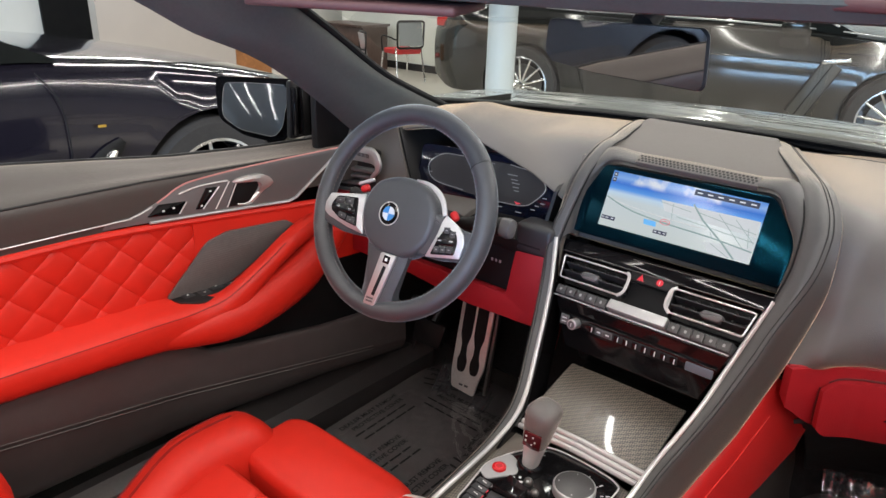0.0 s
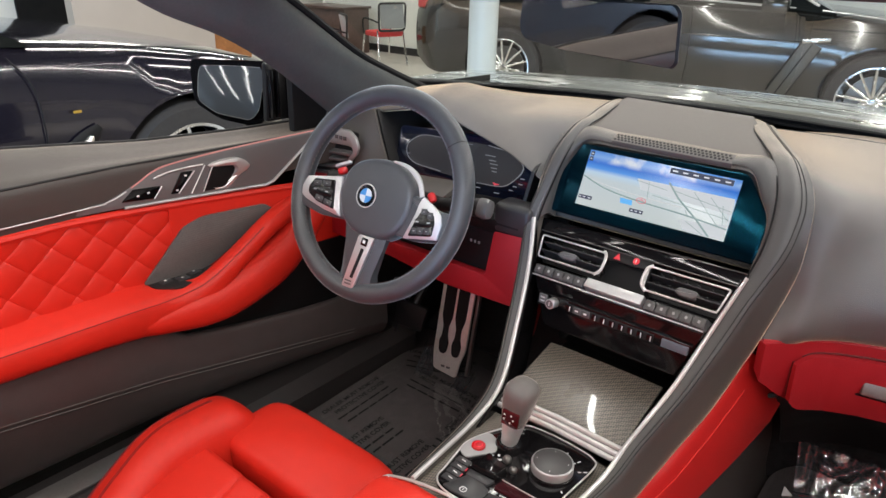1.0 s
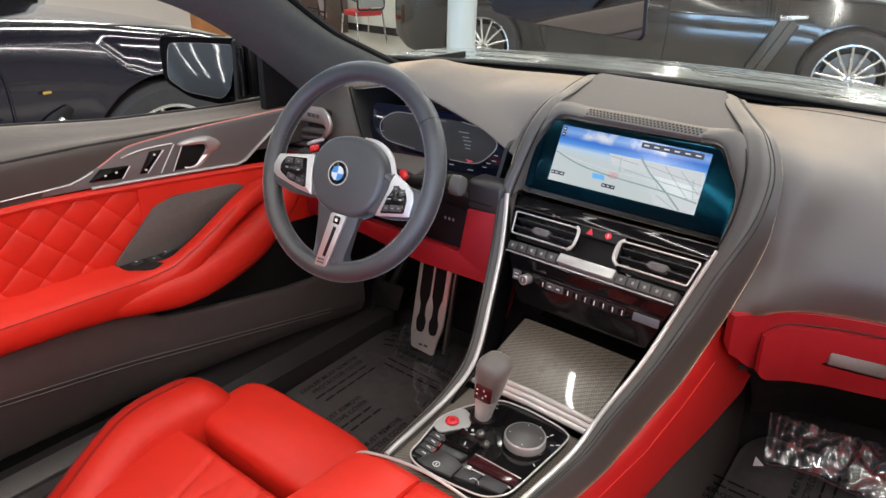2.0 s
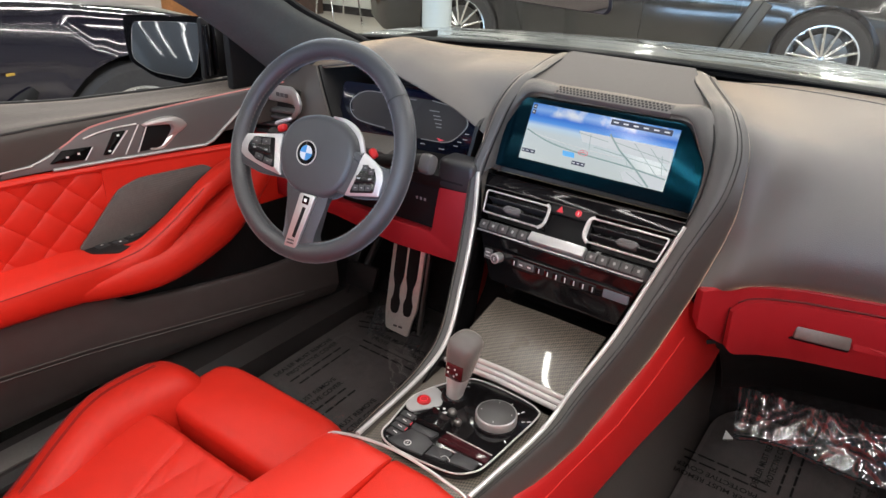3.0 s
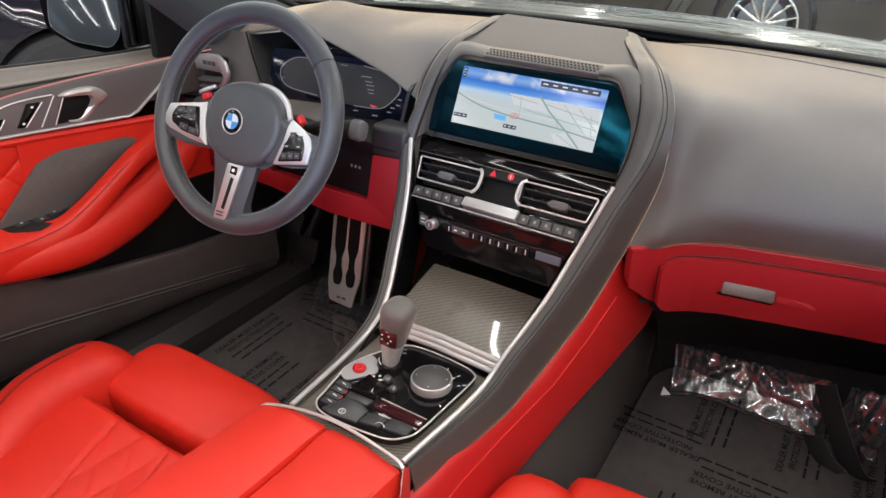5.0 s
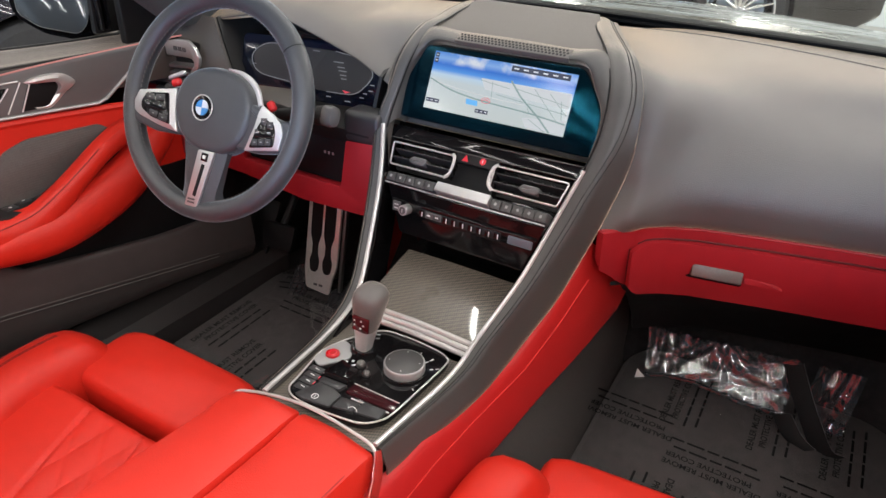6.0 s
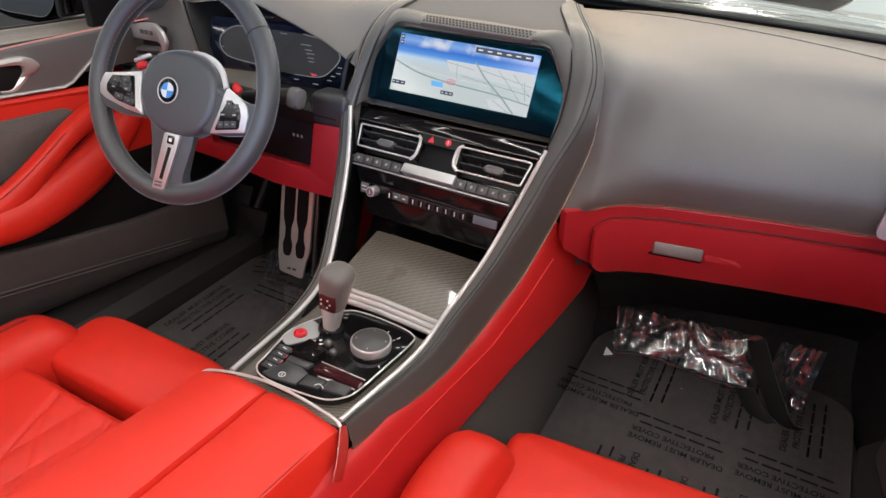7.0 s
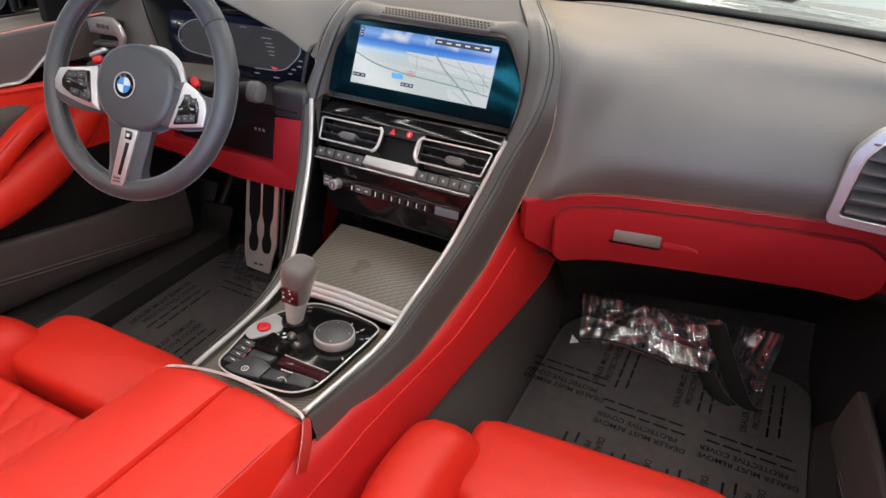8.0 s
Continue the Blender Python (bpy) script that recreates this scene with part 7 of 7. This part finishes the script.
lc = show_car(LC, "glossy black coupe parked beside the driver's door", PAINTB, 4.9, 2.95, 0.95,
              [(-2.45, 0.80), (-1.9, 0.95), (-1.2, 0.98), (0.0, 0.97), (0.8, 0.97), (1.3, 0.93), (1.8, 0.85), (2.2, 0.74), (2.45, 0.55)],
              [(-1.9, 0.95), (-1.2, 1.28), (-0.4, 1.38), (0.1, 1.34), (0.9, 0.97)], 0.345, 10, -1)
seam_on(lc, [(0.80, -0.905, 0.93), (0.855, -0.945, 0.82), (0.86, -0.962, 0.60), (0.82, -0.945, 0.35)])
seam_on(lc, [(0.95, -0.86, 0.953), (1.4, -0.84, 0.918), (1.9, -0.80, 0.83)])
part("gill_opening", tube(spline([(0.90, -0.955, 0.49), (0.97, -0.961, 0.575), (1.06, -0.963, 0.655)], 5), lambda t: 0.010 + 0.036 * math.sin(math.pi * (0.12 + 0.85 * t)) ** 0.8, 10, flat=0.3, up=(0, 1, 0)), INK, lc, "dark side opening")
part("side_gill", tube(spline([(0.915, -0.964, 0.50), (0.965, -0.972, 0.56), (1.02, -0.972, 0.622)], 5), lambda t: 0.004 + 0.020 * math.sin(math.pi * (0.1 + 0.8 * t)), 8), ALLOY, lc, "bright metal side gill")
part("side_marker", rbox(0.032, 0.005, 0.011, 0.003, m=pose(0.985, -0.966, 0.722)), AMBER, lc)
ml = part("door_mirror", loft([lever_ring(0.04, 0.05, 0.0), lever_ring(0.08, 0.075, 0.05), lever_ring(0.085, 0.08, 0.12), lever_ring(0.04, 0.04, 0.19)]), PAINTB, lc)
ml.matrix_basis = pose(0.55, -0.90, 1.02, 90, 0, 0)

# the long saloon ahead of the windshield
FX = Vector((2.97, 0.70, 0)).normalized()
FC = pose(-1.915 - FX.y * 0.80, 5.95 + FX.x * 0.80, 0, 0, 0, math.degrees(math.atan2(FX.y, FX.x)))
fc = show_car(FC, "long dark grey saloon parked across the showroom", PAINTG, 5.2, 3.05, 0.93,
              [(-2.6, 0.86), (-2.3, 1.02), (-1.6, 1.06), (0.0, 1.02), (0.9, 1.0), (1.6, 0.94), (2.2, 0.82), (2.6, 0.60)],
              [(-2.1, 1.03), (-1.3, 1.40), (-0.4, 1.49), (0.3, 1.44), (1.15, 0.99)], 0.36, 14, -1)
seam_on(fc, [(-0.95, -0.93, 0.98), (-0.98, -0.935, 0.6), (-0.9, -0.92, 0.35)])
seam_on(fc, [(0.10, -0.925, 0.98), (0.12, -0.94, 0.6), (0.10, -0.92, 0.33)])
seam_on(fc, [(1.00, -0.90, 0.97), (0.98, -0.94, 0.65), (0.85, -0.93, 0.33)])
seam_on(fc, [(-1.3, -0.945, 0.80), (0.0, -0.945, 0.78), (1.2, -0.945, 0.77)], "body_crease", PAINTG, 0.008)
seam_on(fc, [(-1.0, -0.925, 0.33), (0.0, -0.935, 0.31), (1.0, -0.925, 0.33)], "sill_strip", CHROME, 0.006)
for hx in (-0.25, 0.80 - 1.5):
    part("door_handle", rbox(0.20, 0.025, 0.03, 0.008, 2, m=pose(hx + 0.1, -0.945, 0.86)), CHROME, fc)
part("mirror", rbox(0.20, 0.16, 0.12, 0.04, 3, m=pose(0.72, -1.02, 1.03)), PAINTG, fc)
part("window_trim", tube(spline([(-1.7, -0.80, 1.06), (0.0, -0.83, 1.04), (1.0, -0.80, 1.0)], 5), 0.010, 6), CHROME, fc)
part("tail_lamp", rbox(0.34, 0.20, 0.09, 0.02, 2, m=pose(-2.36, -0.66, 0.88)), REDLENS, fc, "red tail lamp")
part("head_lamp", rbox(0.30, 0.14, 0.12, 0.03, 2, m=pose(2.25, -0.66, 0.68, 0, 0, 20)), ALLOY, fc, "bright head lamp")
part("side_marker", rbox(0.18, 0.02, 0.035, 0.006, m=pose(2.02, -0.80, 0.62, 0, 0, 14)), ORANGE, fc, "orange side marker")

part("side_gill", rbox(0.15, 0.02, 0.46, 0.006, 2, m=pose(0.93, -0.945, 0.56, 0, 26, 0)), material("dark_gill_plastic", (0.055, 0.055, 0.050), 0.35, 0, 0.1, 20), fc, "dark slanted side gill")
for gx in (-0.072, 0.0, 0.072):
    part("gill_edge", rbox(0.012, 0.026, 0.46, 0.003, 2, m=pose(0.93, -0.945, 0.56, 0, 26, 0) @ pose(gx, 0, 0)), INK, fc)
part("gill_cap", rbox(0.20, 0.030, 0.035, 0.010, 3, m=pose(1.05, -0.950, 0.79, 0, -8, 0)), ALLOY, fc, "bright chrome gill cap")
part("window_trim", tube(spline([(0.10, -0.80, 1.34), (0.60, -0.78, 1.25), (1.02, -0.79, 1.03)], 5), 0.012, 6), CHROME, fc)
part("hood_line", tube(spline([(1.05, -0.82, 1.00), (1.5, -0.80, 0.955), (2.1, -0.74, 0.855)], 5), 0.006, 6), CHROME, fc)

# ---- column, desk, chairs ----
col = part("column", rod(0.115, 3.4, 32, m=pose(-2.95, 4.57, 1.7)), COLUMNP)
tagged(col, "round pale grey-blue painted column", "column", kind="structure")
wall_box("wall_panel", (-7.2, 3.22, 0.0), (-7.05, 4.80, 3.4), DIM_WHITE, "white partition beside the cars, darkened for weak light")
wall_box("wall_opening", (-8.99, 3.40, 0.0), (-8.95, 4.15, 3.4), INK, "dark doorway in the outer wall")
wall_box("wall_glazing", (-8.99, 1.0, 0.0), (-8.95, 2.75, 3.4), glowing("pale_cyan_daylight", (0.62, 0.84, 0.88), 1.1), "pale blue glazed wall section")
wall_box("wall_partition", (-8.2, 7.5, 0.0), (-4.3, 7.62, 3.4), WALLN, "pale painted partition behind the chairs")
wall_box("baseboard", (-8.2, 7.475, 0.0), (-4.3, 7.497, 0.10), BLACKP, "dark skirting along the partition")
bench = thing("wooden_cabinet", "low orange wooden cabinet by the partition", "cabinet", pose(-7.5, 5.15, 0))
part("body", rbox(0.5, 0.6, 0.46, 0.01, m=pose(0, 0, 0.25)), WOOD, bench)
part("plinth", rbox(0.46, 0.56, 0.04, 0.005, m=pose(0, 0, 0.02)), BLACKP, bench)

desk = thing("desk", "dark brown office desk between two chairs", "desk", pose(-7.35, 6.98, 0, 0, 0, 4) @ Matrix.Scale(0.86, 4))
part("desktop", rbox(1.0, 0.7, 0.04, 0.006, m=pose(0, 0, 0.72)), BROWN, desk)
part("front_panel", rbox(0.92, 0.03, 0.62, 0.004, m=pose(0, -0.28, 0.39)), BROWN, desk)
for sd in (-1, 1):
    part("side_panel", rbox(0.03, 0.6, 0.70, 0.004, m=pose(sd * 0.47, 0, 0.35)), BROWN, desk)


def office_chair(m):
    c = thing("visitor_chair", "red-seated visitor chair with mesh back and silver legs", "chair", m, "visitor chairs")
    part("seat", cushion(0.46, 0.44, 0.07, 0.02), REDCLOTH, c, "red cloth seat").matrix_basis = pose(0, 0, 0.41)
    part("back_mesh", rbox(0.40, 0.015, 0.34, 0.006, m=pose(0, -0.24, 0.70, -10)), MESHG, c, "grey mesh back")
    part("back_frame", tube([(x, -0.24 - 0.03 * (z - 0.7), z) for x, z in round_poly([(-0.22, 0.50), (0.22, 0.50), (0.23, 0.88), (-0.23, 0.88)], 0.05)], 0.016, 8, True, up=(0, 1, 0)), BLACKP, c, "black back frame")
    for sx in (-1, 1):
        part("leg", tube([(sx * 0.22, 0.20, 0.42), (sx * 0.24, 0.25, 0.0)], 0.012, 8), ALLOY, c)
        part("leg", tube([(sx * 0.22, -0.18, 0.50), (sx * 0.24, -0.28, 0.0)], 0.012, 8), ALLOY, c)
        part("arm", tube(spline([(sx * 0.24, -0.22, 0.62), (sx * 0.26, -0.05, 0.65), (sx * 0.26, 0.16, 0.64), (sx * 0.23, 0.20, 0.44)], 5), 0.013, 8), BLACKP, c)
    return c


ch = office_chair(pose(-6.05, 6.64, 0, 0, 0, 75) @ Matrix.Scale(0.86, 4))
copy_thing(ch, pose(-6.02, 5.68, 0, 0, 0, 150) @ Matrix.Scale(0.86, 4))

# strip lamp housings on the ceiling
for lx, lw in LAMP_X:
    h = thing("ceiling_lamp", "long slim white strip lamp on the ceiling", "ceiling lamp", pose(lx + 0.12, 0.5, 3.40, 0, 0, 14), "strip lamps")
    part("housing", rbox(0.06, 14.04, 0.10, 0.01, m=pose(0, 0, -0.05)), CEIL, h)
